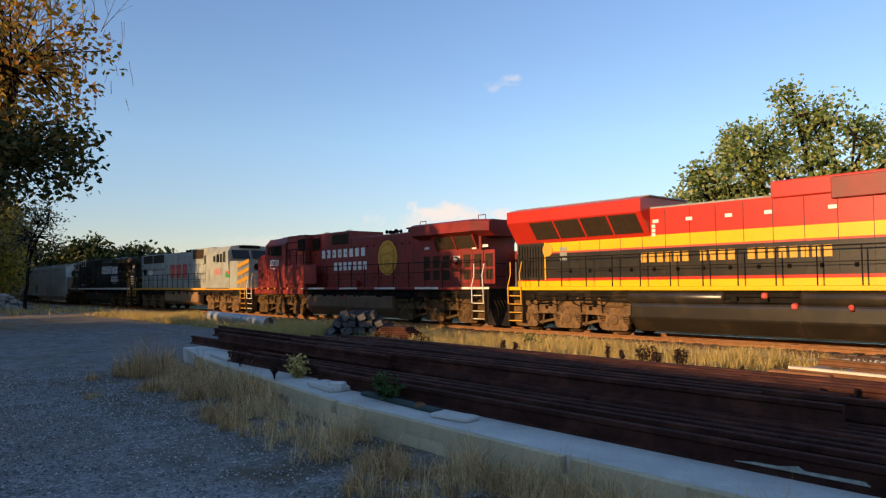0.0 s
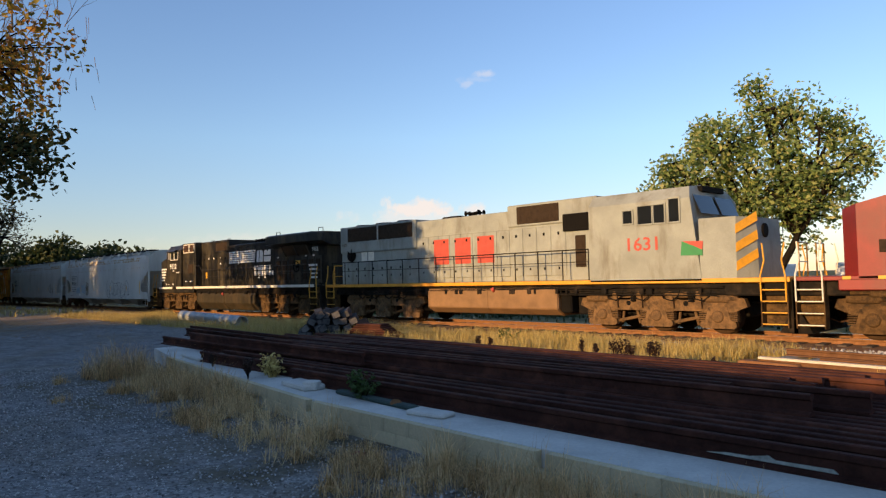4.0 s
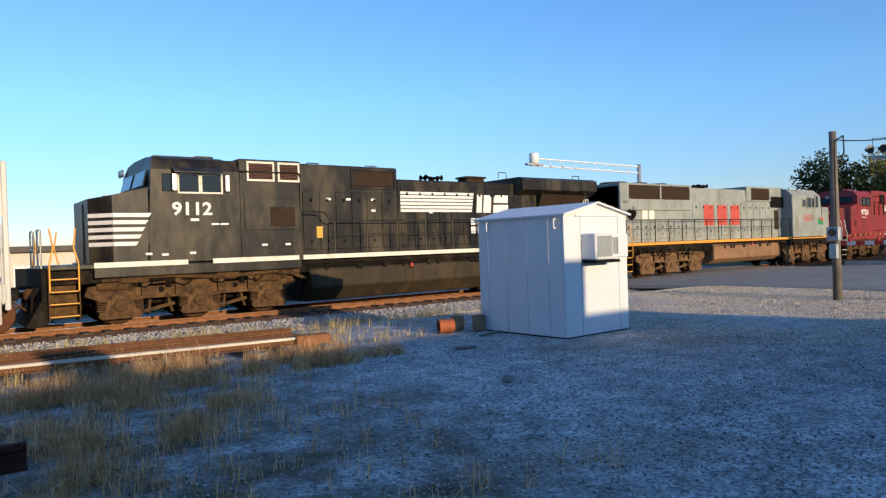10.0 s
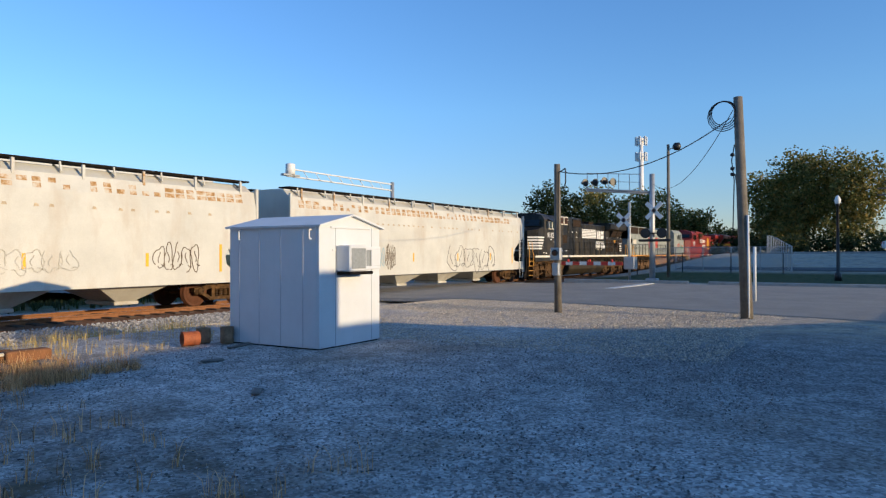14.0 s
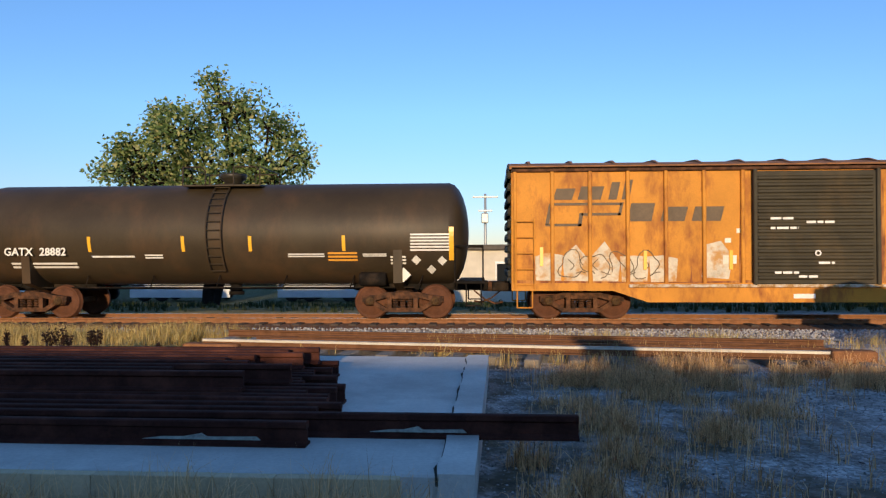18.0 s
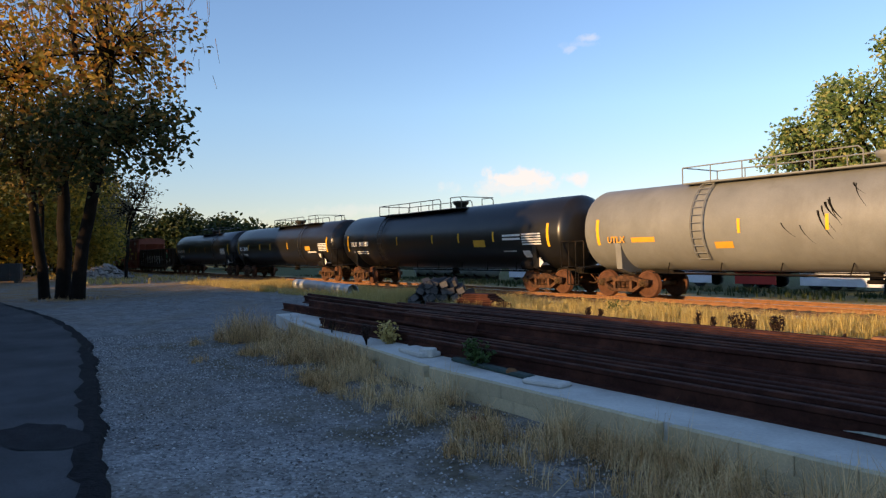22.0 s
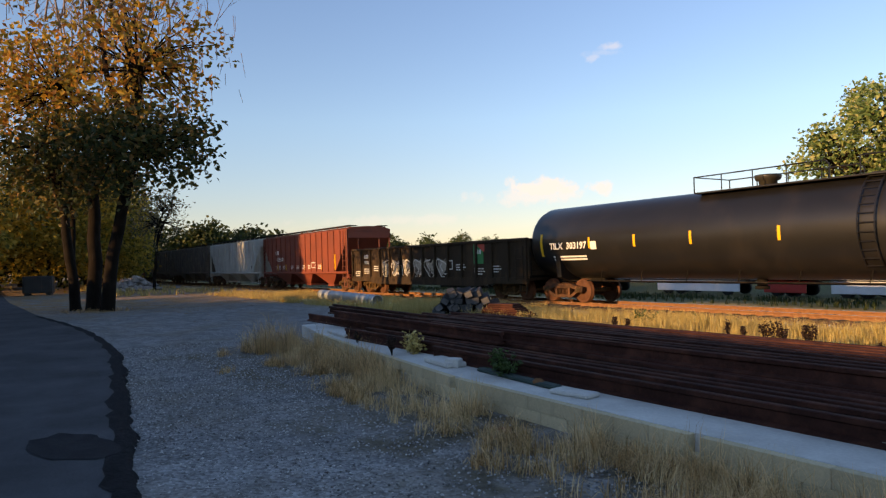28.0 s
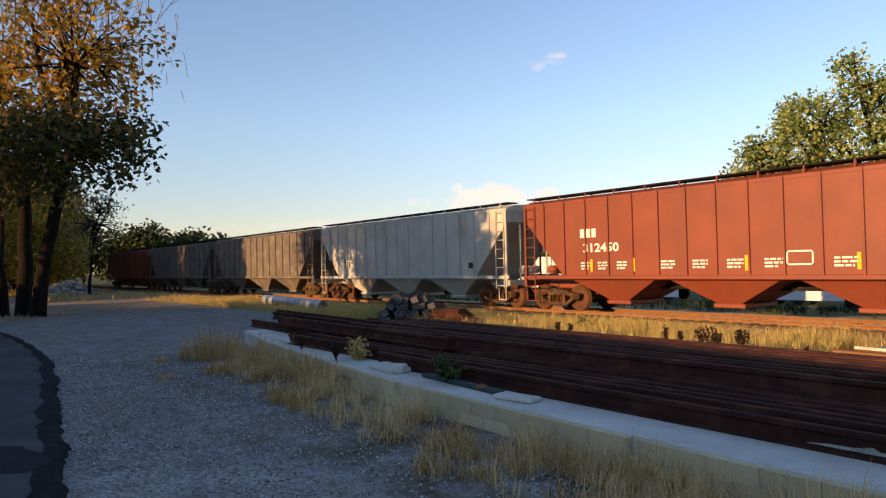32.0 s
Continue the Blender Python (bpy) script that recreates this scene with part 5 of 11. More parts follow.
def steps(car, x, y, mat_step, mat_side, z0=0.32, z1=1.5, w=0.62, n=4):
    """A stepwell with open treads and grab irons."""
    for i in range(n):
        z = z0 + (z1 - z0) * i / n
        block("step", car, mat_side, x - w / 2, x + w / 2, min(y * 0.99, y * 0.82), max(y * 0.99, y * 0.82), z, z + 0.05, 0.01)
        block("step_edge", car, mat_step, x - w / 2, x + w / 2, min(y * 0.99, y), max(y * 0.99, y), z + 0.022, z + 0.05, 0.004)
    bm = bmesh.new()
    for d in (-w / 2 - 0.03, w / 2):
        bbox(bm, x + d, x + d + 0.03, min(y, y * 0.8), max(y, y * 0.8), z0 - 0.05, z1, 0.005)
    bbox(bm, x - w / 2, x + w / 2, min(y * 0.78, y * 0.81), max(y * 0.78, y * 0.81), z0, z1, 0.005)
    part("stepwell", fix(bm), mat_side, car)
    for d in (-w / 2, w / 2):
        bm = bmesh.new()
        pipe(bm, [(x + d, y * 1.02, z1 - 0.55), (x + d, y * 1.03, z1 + 0.1), (x + d * 0.7, y * 1.0, z1 + 0.5), (x + d * 0.9, y * 0.96, z1 + 0.95)], 0.02)
        part("grab_iron", fix(bm), mat_step, car)


def pilot(car, e, X, mk, paint):
    """End plate, plough, hoses and coupler."""
    bm = bmesh.new()
    a, b = sorted((e * X, e * (X + 0.12)))
    bbox(bm, a, b, -1.4, 1.4, 0.5, 1.5, 0.02)
    part("pilot_plate", fix(bm), M[mk], car)
    bm = bmesh.new()
    prism(bm, [(e * X, 0.12), (e * (X + 0.45), 0.14), (e * (X + 0.12), 0.75), (e * X, 0.75)], -1.35, 1.35, "y")
    part("snow_plough", fix(bm), M["under"], car)
    bm = bmesh.new()
    for k in range(7):
        y = -1.1 + 0.18 * k + (0.9 if k > 3 else 0)
        pipe(bm, [(e * (X + 0.12), y, 1.05), (e * (X + 0.28), y, 0.8), (e * (X + 0.3), y + 0.05, 0.45)], 0.022)
    part("air_hose", fix(bm), M["under"], car)
    u = e * (X + 0.05)
    for a, b in ((-0.95, -0.35), (0.35, 0.95)):
        bm = bmesh.new()
        pipe(bm, [(u, a, 1.5), (u, a, 2.45), (u, b, 2.45), (u, b, 1.5)], 0.022)
        part("end_handrail", fix(bm), paint, car)
        bm = bmesh.new()
        rod(bm, (u, a, 1.95), (u, b, 1.95), 0.015, 6)
        part("cross_bar", fix(bm), paint, car)
    coupler(car, e * (X + 0.35), e)


def louvre(car, x0, x1, y, z0, z1, n, rim, slat="louvre"):
    f = block("louvre_back", car, M["dark"], x0, x1, y - 0.015, y + 0.02, z0, z1, 0.004)
    bm = bmesh.new()
    for a, b, c, d in ((x0 - 0.06, x1 + 0.06, z1, z1 + 0.06), (x0 - 0.06, x1 + 0.06, z0 - 0.06, z0), (x0 - 0.06, x0, z0, z1), (x1, x1 + 0.06, z0, z1)):
        bbox(bm, a, b, y - 0.04, y + 0.02, c, d, 0.008)
    part("louvre_frame", fix(bm), rim, car)
    for i in range(n):
        z = z0 + (z1 - z0) * (i + 0.5) / n
        bm = bmesh.new()
        bbox(bm, x0, x1, -0.03, 0.03, -0.008, 0.008, 0.003, Matrix.Translation((0, y - 0.03, z)) @ Matrix.Rotation(radians(35), 4, "X"))
        part("louvre_slat", fix(bm), M[slat], car)


def panes(car, spec, y, rim):
    """Cab side windows: (x0, x1, z0, z1) each."""
    for x0, x1, z0, z1 in spec:
        w = block("cab_window", car, M["glass"], x0, x1, y - 0.012, y + 0.03, z0, z1, 0.01, "dark glass side window")
        bm = bmesh.new()
        for a, b, c, d in ((x0 - 0.05, x1 + 0.05, z1, z1 + 0.05), (x0 - 0.05, x1 + 0.05, z0 - 0.05, z0), (x0 - 0.05, x0, z0, z1), (x1, x1 + 0.05, z0, z1)):
            bbox(bm, a, b, y - 0.035, y + 0.02, c, d, 0.008)
        part("window_frame", fix(bm), rim, w)


def hood_doors(car, mk, y, xs, z0, z1, latch="chrome"):
    """Rows of hinged hood doors, each proud of the hood and with a latch."""
    for a, b in xs:
        for s in (-1, 1):
            yy = s * y
            d = block("hood_door", car, M[mk], a + 0.02, b - 0.02, min(yy, yy + s * 0.025), max(yy, yy + s * 0.025), z0, z1, 0.012)
            if s < 0:
                bm = bmesh.new()
                bbox(bm, (a + b) / 2 - 0.04, (a + b) / 2 + 0.04, yy - 0.045, yy - 0.02, z1 - 0.3, z1 - 0.2, 0.01)
                bbox(bm, (a + b) / 2 - 0.03, (a + b) / 2 + 0.03, yy - 0.045, yy - 0.02, z0 + 0.2, z0 + 0.28, 0.01)
                part("latch", fix(bm), M["dark"], d)


def horn(car, x, z):
    bm = bmesh.new()
    bbox(bm, x - 0.06, x + 0.06, -0.12, 0.12, z, z + 0.22, 0.02)
    base = part("air_horn", fix(bm), M["dark"], car)
    for dy, ln in ((-0.14, 0.35), (0.0, 0.28), (0.14, 0.38)):
        for e in (-1, 1):
            bm = bmesh.new()
            lathe(bm, [(0.02, 0.025), (ln * 0.6, 0.035), (ln * 0.9, 0.06), (ln, 0.1), (ln - 0.01, 0.085)], 12, pose(x, dy, z + 0.2 + 0.05 * abs(dy), 0, 0, 0 if e > 0 else 180))
            part("horn_bell", fix(bm), M["dark"], base)


def underpipes(car, x0, x1, seed, mk="under"):
    rng = random.Random(seed)
    bm = bmesh.new()
    for k in range(5):
        z = 1.33 - 0.055 * k
        y = -1.36 - 0.02 * (k % 3)
        x = x0
        while x < x1 - 0.5:
            e = min(x1, x + rng.uniform(1.0, 3.5))
            z2 = z + rng.uniform(-0.03, 0.03)
            pipe(bm, [(x, y, z), (e - 0.15, y, z), (e, y, z2)], 0.016, 5)
            z, x = z2, e
    for k in range(14):
        x = x0 + (x1 - x0) * (k + rng.random()) / 14
        bbox(bm, x, x + rng.uniform(0.08, 0.2), -1.44, -1.3, 1.12, 1.3, 0.02)
    part("air_piping", fix(bm), M[mk], car)


def fuel_tank(car, mk, x0, x1, z0=0.2, z1=1.2):
    bm = bmesh.new()
    prism(bm, [(-1.42, z1 - 0.1), (-1.36, z1), (1.36, z1), (1.42, z1 - 0.1), (1.42, 0.62), (1.05, z0), (-1.05, z0), (-1.42, 0.62)], x0, x1, "x")
    bmesh.ops.bevel(bm, geom=[e for e in bm.edges], offset=0.03, segments=1, affect="EDGES")
    part("fuel_tank", fix(bm), M[mk], car)
    for x in (x0 + 0.02, (x0 + x1) / 2, x1 - 0.06):
        bm = bmesh.new()
        prism(bm, [(-1.435, z1 - 0.1), (-1.435, 0.61), (-1.06, z0 - 0.012), (-1.0, z0 - 0.012), (-1.4, 0.66), (-1.4, z1 - 0.1)], x, x + 0.04, "x")
        part("tank_band", fix(bm), M[mk], car)
    bm = bmesh.new()
    rod(bm, (0.2, -1.4, z1 - 0.12), (0.2, -1.5, z1 - 0.02), 0.06, 10)
    part("filler_cap", fix(bm), M["tfm_red"], car)


def ge_loco(x0, label, paint, tank, truck, number, scheme):
    """A six-axle road engine with its wide-nosed cab at the -x end and overhanging radiators at the +x end."""
    car = vehicle("locomotive", x0, label, "locomotive")
    P, rail = M[paint], M[paint] if scheme == "black" else M["under"]
    X = 10.2
    R = 9.75 if scheme == "red" else X   # radiator end
    hr = R - 0.7
    block("underframe", car, M["under"], -X, R, -1.3, 1.3, 1.08, 1.46, 0.03)
    block("deck", car, P, -X, R, -1.5, 1.5, 1.46, 1.56, 0.01)
    # low side skirt at the cab end
    block("cab_skirt", car, P, -9.2, -3.7, -1.5, 1.5, 1.22, 1.5, 0.02)
    stripe = M["cream"]
    for s in (-1, 1):
        y0, y1 = sorted((s * 1.5, s * 1.512))
        if scheme == "black":
            for a, b in ((-9.2, -6.95), (-6.3, -3.78), (-3.65, 9.9)):
                block("sill_stripe", car, stripe, a, b, y0, y1, 1.47, 1.60, 0.003)
        else:
            k = -9.1
            while k < 9.5:
                block("sill_stripe", car, stripe if k > -4 else M["orange_text"], k, k + (0.18 if k < -3.5 else 1.5), y0, y1, 1.48, 1.56, 0.003)
                k += 0.75 if k < -3.5 else 2.9
    # nose
    bm = bmesh.new()
    f = [(-9.2, -0.95, 1.5), (-9.2, 0.95, 1.5), (-9.2, 0.95, 3.2), (-9.2, -0.95, 3.2)]
    m = [(-8.75, -1.5, 1.5), (-8.75, 1.5, 1.5), (-8.75, 1.5, 3.27), (-8.75, -1.5, 3.27)]
    r = [(-7.9, -1.5, 1.5), (-7.9, 1.5, 1.5), (-7.9, 1.5, 3.47), (-7.9, -1.5, 3.47)]
    f, m, r = [[bm.verts.new(p) for p in q] for q in (f, m, r)]
    for a, b in ((f, m), (m, r)):
        for i in range(4):
            bm.faces.new((a[i], a[(i + 1) % 4], b[(i + 1) % 4], b[i]))
    bm.faces.new(f)
    bm.faces.new(r)
    part("nose", fix(bm), P, car)
    block("nose_door", car, P, -9.23, -9.19, -0.35, 0.35, 1.6, 3.1, 0.01)
    for k in (-0.14, 0.14):
        bm = bmesh.new()
        lathe(bm, [(-0.06, 0.07), (-0.05, 0.1), (0, 0.1)], 12, Matrix.Translation((-8.16, k, 3.95)))
        part("headlight", fix(bm), M["chrome"], car)
    # cab
    bm = bmesh.new()
    sec = [(-1.5, 1.5), (-1.5, 3.95), (-1.25, 4.28), (-0.6, 4.36), (0.6, 4.36), (1.25, 4.28), (1.5, 3.95), (1.5, 1.5)]
    a = [bm.verts.new((-7.95 + max(0, (z - 3.45)) * 0.28, y, z)) for y, z in sec]
    b = [bm.verts.new((-5.5, y, z)) for y, z in sec]
    for i in range(8):
        j = (i + 1) % 8
        bm.faces.new((a[i], a[j], b[j], b[i]))
    bm.faces.new(a)
    bm.faces.new(b)
    part("cab", fix(bm), P, car)
    for s in (-1, 1):
        bm = bmesh.new()
        y0, y1 = sorted((s * 0.12, s * 1.2))
        for p in ((y0, 3.55), (y1, 3.55), (y1, 3.95), (y0, 3.95)):
            bm.verts.new((-7.99 + (p[1] - 3.45) * 0.28, *p))
        bm.verts.ensure_lookup_table()
        fc = bm.faces.new(bm.verts)
        g = bmesh.ops.extrude_face_region(bm, geom=[fc])
        for v in [v for v in g["geom"] if isinstance(v, bmesh.types.BMVert)]:
            v.co.x += 0.04
        part("windshield", fix(bm), M["glass"], car)
    bm = bmesh.new()
    prism(bm, [(-1.3, 4.22), (-0.62, 4.4), (0.62, 4.4), (1.3, 4.22)], -7.4, -5.7, "x")
    part("cab_roof_panel", fix(bm), P, car)
    panes(car, [(-7.12, -6.62, 3.38, 3.82), (-6.52, -6.02, 3.38, 3.82)], -1.505, M["cream"] if scheme == "black" else M["under"])
    panes(car, [(-7.12, -6.62, 3.38, 3.82), (-6.52, -6.02, 3.38, 3.82)], 1.49, M["under"])
    block("rear_cab_window", car, M["glass"], -7.55, -7.28, -1.515, -1.48, 3.38, 3.85, 0.02)
    if scheme == "black":
        bm = bmesh.new()
        prism(bm, [(-1.5, 3.98), (-1.78, 3.86), (-1.78, 3.89), (-1.5, 4.03)], -7.3, -6.0, "x")
        part("window_awning", fix(bm), P, car)
        block("mirror", car, M["chrome"], -7.32, -7.2, -1.62, -1.5, 3.4, 3.85, 0.01)
        block("mirror", car, M["chrome"], -5.92, -5.8, -1.6, -1.5, 3.4, 3.85, 0.01)
    bm = bmesh.new()
    bbox(bm, -7.5, -5.9, -0.6, 0.6, 4.38, 4.43, 0.01)
    bbox(bm, -6.3, -5.8, -0.35, 0.35, 4.42, 4.5, 0.02)
    part("roof_antenna", fix(bm), P, car)
    # equipment cab with louvres
    block("equipment_cab", car, P, -5.48, -3.6, -1.42, 1.42, 1.5, 4.34, 0.03)
    if scheme == "black":
        louvre(car, -5.2, -4.5, -1.425, 3.78, 4.22, 9, M["cream"])
        louvre(car, -4.28, -3.72, -1.425, 3.78, 4.22, 9, M["cream"])
        block("access_panel", car, P, -5.35, -3.75, -1.445, -1.41, 2.35, 3.25, 0.01)
        block("vent_screen", car, M["grille"], -4.6, -3.85, -1.46, -1.43, 2.45, 3.0, 0.01)
    else:
        block("side_cabinet", car, P, -7.0, -2.4, -1.49, -1.38, 1.75, 2.75, 0.03)
        handrail(car, M["under"], -1.45, -6.6, -3.0, 2.75, 3.6, 6)
        louvre(car, -4.2, -3.65, -1.425, 3.55, 4.05, 7, M["under"], "grille")
        louvre(car, -3.3, -2.85, -1.06, 3.55, 4.05, 7, M["under"], "grille")
    # hoods
    block("hood_front", car, P, -3.6, 0.05, -1.0, 1.0, 1.5, 4.34, 0.03)
    block("dynamic_brake_grille", car, M["grille"], -1.6, -0.1, -1.02, 1.02, 3.7, 4.2, 0.02)
    bm = bmesh.new()
    for a, b, c, d in ((-1.7, 0.0, 4.2, 4.27), (-1.7, 0.0, 3.62, 3.7), (-1.7, -1.6, 3.7, 4.2), (-0.1, 0.0, 3.7, 4.2)):
        bbox(bm, a, b, -1.035, -0.99, c, d, 0.01)
    part("grille_frame", fix(bm), P, car)
    block("hood_middle", car, P, 0.05, 5.35, -0.98, 0.98, 1.5, 3.98, 0.04)
    block("hood_rear", car, P, 5.3, hr, -0.98, 0.98, 1.5, 3.75, 0.03)
    bm = bmesh.new()
    prism(bm, [(-0.98, 3.55), (-1.5, 3.72), (-1.5, 4.12), (-1.3, 4.2), (1.3, 4.2), (1.5, 4.12), (1.5, 3.72), (0.98, 3.55)], 5.3, hr - 0.05, "x")
    wing = [[bm.verts.new((x, y * k, z)) for y, z in ((-0.98, 3.55), (-1.5, 3.74), (-1.5, 4.1), (-1.3, 4.19), (1.3, 4.19), (1.5, 4.1), (1.5, 3.74), (0.98, 3.55))] for x, k in ((hr - 0.049, 0.998), (R - 0.22, 0.66))]
    for i in range(8):
        bm.faces.new((wing[0][i], wing[0][(i + 1) % 8], wing[1][(i + 1) % 8], wing[1][i]))
    bm.faces.new(wing[1])
    bm.faces.new(wing[0][::-1])
    part("radiator_wing", fix(bm), P, car, "overhanging radiator housing")
    for s in (-1, 1):
        bm = bmesh.new()
        prism(bm, [(s * 0.975, 3.1), (s * 1.03, 3.1), (s * 1.3, 3.58), (s * 0.975, 3.58)], 6.55, 8.88, "x")
        part("radiator_intake", fix(bm), M["grille"], car)
    bm = bmesh.new()
    for a, b in ((6.48, 6.56), (7.7, 7.77), (8.87, 8.95)):
        prism(bm, [(-0.975, 3.06), (-1.05, 3.06), (-1.33, 3.6), (-0.975, 3.6)], a, b, "x")
    part("intake_frame", fix(bm), P, car)
    hood_doors(car, paint, 1.0, [(-3.4 + 0.56 * i, -2.84 + 0.56 * i) for i in range(6)], 1.75, 3.5)
    hood_doors(car, paint, 0.98, [(0.15 + 0.53 * i, 0.68 + 0.53 * i) for i in range(9)], 1.75, 3.75)
    hood_doors(car, paint, 0.98, [(5.5 + 0.62 * i, 6.12 + 0.62 * i) for i in range(7)], 1.68, 3.0)
    for i in range(7):
        for z0, z1 in ((1.85, 2.25), (2.35, 2.85)):
            if i != 3:
                block("vent_screen", car, M["grille"], 5.62 + 0.62 * i, 6.0 + 0.62 * i, -1.03, -1.0, z0, z1, 0.005)
    # brake wheel
    bm = bmesh.new()
    for i in range(16):
        a, b = 2 * math.pi * i / 16, 2 * math.pi * (i + 1) / 16
        rod(bm, (7.7 + 0.27 * math.cos(a), -1.12, 2.5 + 0.27 * math.sin(a)), (7.7 + 0.27 * math.cos(b), -1.12, 2.5 + 0.27 * math.sin(b)), 0.022, 6)
    for i in range(3):
        a = 2.094 * i + 0.5
        rod(bm, (7.7, -1.12, 2.5), (7.7 + 0.27 * math.cos(a), -1.12, 2.5 + 0.27 * math.sin(a)), 0.018, 6)
    rod(bm, (7.7, -1.12, 2.5), (7.7, -0.98, 2.5), 0.05, 8)
    part("brake_wheel", fix(bm), M["dark"], car)
    block("notice_panel", car, M["yellow"] if scheme == "black" else M["cream"], 7.5, 7.9, -1.03, -1.0, 2.62, 2.82, 0.01)
    bm = bmesh.new()
    bbox(bm, 3.6, 4.5, -0.3, 0.3, 3.96, 4.22, 0.06)
    bbox(bm, 3.55, 4.55, -0.34, 0.34, 4.2, 4.27, 0.02)
    part("exhaust_stack", fix(bm), M["grille"], car)
    horn(car, 2.2, 3.98)
    bm = bmesh.new()
    for x in (-3.0, -0.9, 4.9, hr - 0.5):
        pipe(bm, [(x, -0.6, 4.2), (x, -0.6, 4.42), (x + 0.4, -0.6, 4.42), (x + 0.4, -0.6, 4.2)], 0.016)
    part("lifting_eye", fix(bm), P, car)
    handrail(car, rail, -1.42, -2.55, R - 0.3, 1.56, 2.6, 12)
    handrail(car, rail, 1.42, -2.55, R - 0.3, 1.56, 2.6, 12)
    bm = bmesh.new()
    pipe(bm, [(-5.5, -1.5, 3.98), (-3.72, -1.5, 3.98), (-3.65, -1.48, 3.85), (-3.65, -1.45, 2.9), (-2.9, -1.45, 2.85), (-2.7, -1.43, 2.6), (-2.55, -1.42, 2.55)], 0.022)
    part("grab_rail", fix(bm), rail, car)
    for e in (-1, 1):
        for s in (-1, 1):
            steps(car, -9.85 if e < 0 else R - 0.35, s * 1.5, M["yellow"] if scheme == "black" else M["cream"], M["truck"])
        pilot(car, e, X if e < 0 else R, "under", M["chrome"] if e < 0 else rail)
    fuel_tank(car, tank, -3.4, 3.95)
    # plain dark filler added to close the bright gaps beside the tank
    for a, b in ((-4.6, -3.45), (4.0, 4.75)):
        block("dark_filler", car, M["under"], a, b, -1.05, 1.05, 0.42, 1.1, 0.04)
    underpipes(car, -3.5, 9.2, 3)
    bm = bmesh.new()
    for x in (-8.6, -6.2, -4.4):
        bbox(bm, x, x + 0.7, -1.38, -1.0, 1.05, 1.24, 0.04)
    pipe(bm, [(-9.0, -1.3, 1.15), (-7.5, -1.35, 1.2), (-6.0, -1.35, 1.1), (-4.2, -1.35, 1.18), (-3.5, -1.3, 0.9)], 0.05)
    part("sand_piping", fix(bm), M[truck], car)
    loco_truck(car, -6.6, (-1.97, 0.02, 1.97), truck)
    loco_truck(car, 6.6, (-1.97, 0.02, 1.97), truck)
    # numbers and marks
    yb = -1.504
    wm = M["white"]
    words("cab_number", number, 0.34, wm, car, -7.32, yb, 2.78, bold=0.035, stretch=1.12)
    if scheme == "black":
        for i in range(5):
            z = 2.0 + 0.18 * i
            w = 0.5 + 0.09 * i
            patch("nose_stripe", car, wm, [(-8.74, z), (-8.2 - 0.45 + w * 0.9 - 0.02, z), (-8.2 - 0.45 + w * 0.9 + 0.05, z + 0.1), (-8.74, z + 0.1)], yb)
            bm = bmesh.new()
            m4 = Matrix.Translation((-9.2, -0.95, z)) @ Matrix.Rotation(math.atan2(-0.55, 0.45), 4, "Z")
            box(bm, 0, 0.71, -0.006, 0.0, 0, 0.1, m4)
            part("nose_stripe", fix(bm), wm, car)
        yh = -1.008
        for i in range(6):
            z = 2.9 + 0.118 * i
            patch("side_stripe", car, wm, [(0.15, z), (3.2 + 0.02 * i, z), (3.22 + 0.02 * i, z + 0.085), (0.15, z + 0.085)], yh)
        for pts in ([(3.42, 2.88), (3.66, 2.88), (3.72, 3.52), (3.48, 3.52)], [(3.74, 2.88), (4.1, 2.88), (4.16, 3.52), (3.8, 3.52)],
                    [(4.22, 2.88), (4.9, 2.88), (4.98, 3.1), (4.98, 3.17), (4.25, 3.17)], [(4.26, 3.24), (4.95, 3.24), (4.98, 3.52), (4.36, 3.52), (4.28, 3.44)]):
            patch("emblem", car, wm, pts, yh)
        bars("owner_name", "NNNNNNN", 0.24, wm, car, 3.15, yh, 2.44, 0.85, 0.28)
        bars("owner_name", "SSSSSSSS", 0.24, wm, car, 3.15, yh, 2.14, 0.85, 0.28)
        lines("stencil_mark", [(0.22, 0.07, 0)], wm, car, -6.85, yb, 2.68)
        lines("stencil_mark", [(0.5, 0.05, 0)], wm, car, -6.3, yb, 2.55)
        for i in range(4):
            z = 1.9 + 0.2 * i
            patch("rear_stripe", car, wm, [(8.95 - 0.07 * i, z), (9.49, z), (9.49, z + 0.1), (8.92 - 0.07 * i, z + 0.1)], -1.03)
        words("rear_number", number, 0.2, wm, car, 8.98, -0.988, 3.25, bold=0.03)
        block("notice_panel", car, M["yellow"], -2.95, -2.75, -1.03, -1.02, 2.1, 2.45, 0.005)
        for x, z in ((-1.9, 3.25), (-1.0, 3.25), (-2.6, 3.25), (-1.0, 2.9), (1.3, 2.85), (5.7, 3.0), (8.4, 3.0), (9.1, 3.0), (3.6, 2.0), (4.3, 2.0)):
            block("notice_panel", car, wm, x, x + 0.16, -1.035, -1.024, z, z + 0.07, 0.002)
        for x, z in ((-8.0, 1.75), (-7.6, 1.72), (-6.9, 1.74), (-4.9, 1.9), (-4.2, 1.9)):
            block("notice_panel", car, wm, x, x + 0.16, -1.515, -1.5 if x < -5.5 else -1.42, z, z + 0.06, 0.002)
    else:
        yh = -1.008
        bars("owner_name", "CCCCCCCC", 0.40, wm, car, -2.55, yh - 0.02, 3.05, 0.78, 0.48)
        bars("owner_name", "PPPPPPP", 0.40, wm, car, -1.4, yh - 0.02, 2.4, 0.7, 0.36)
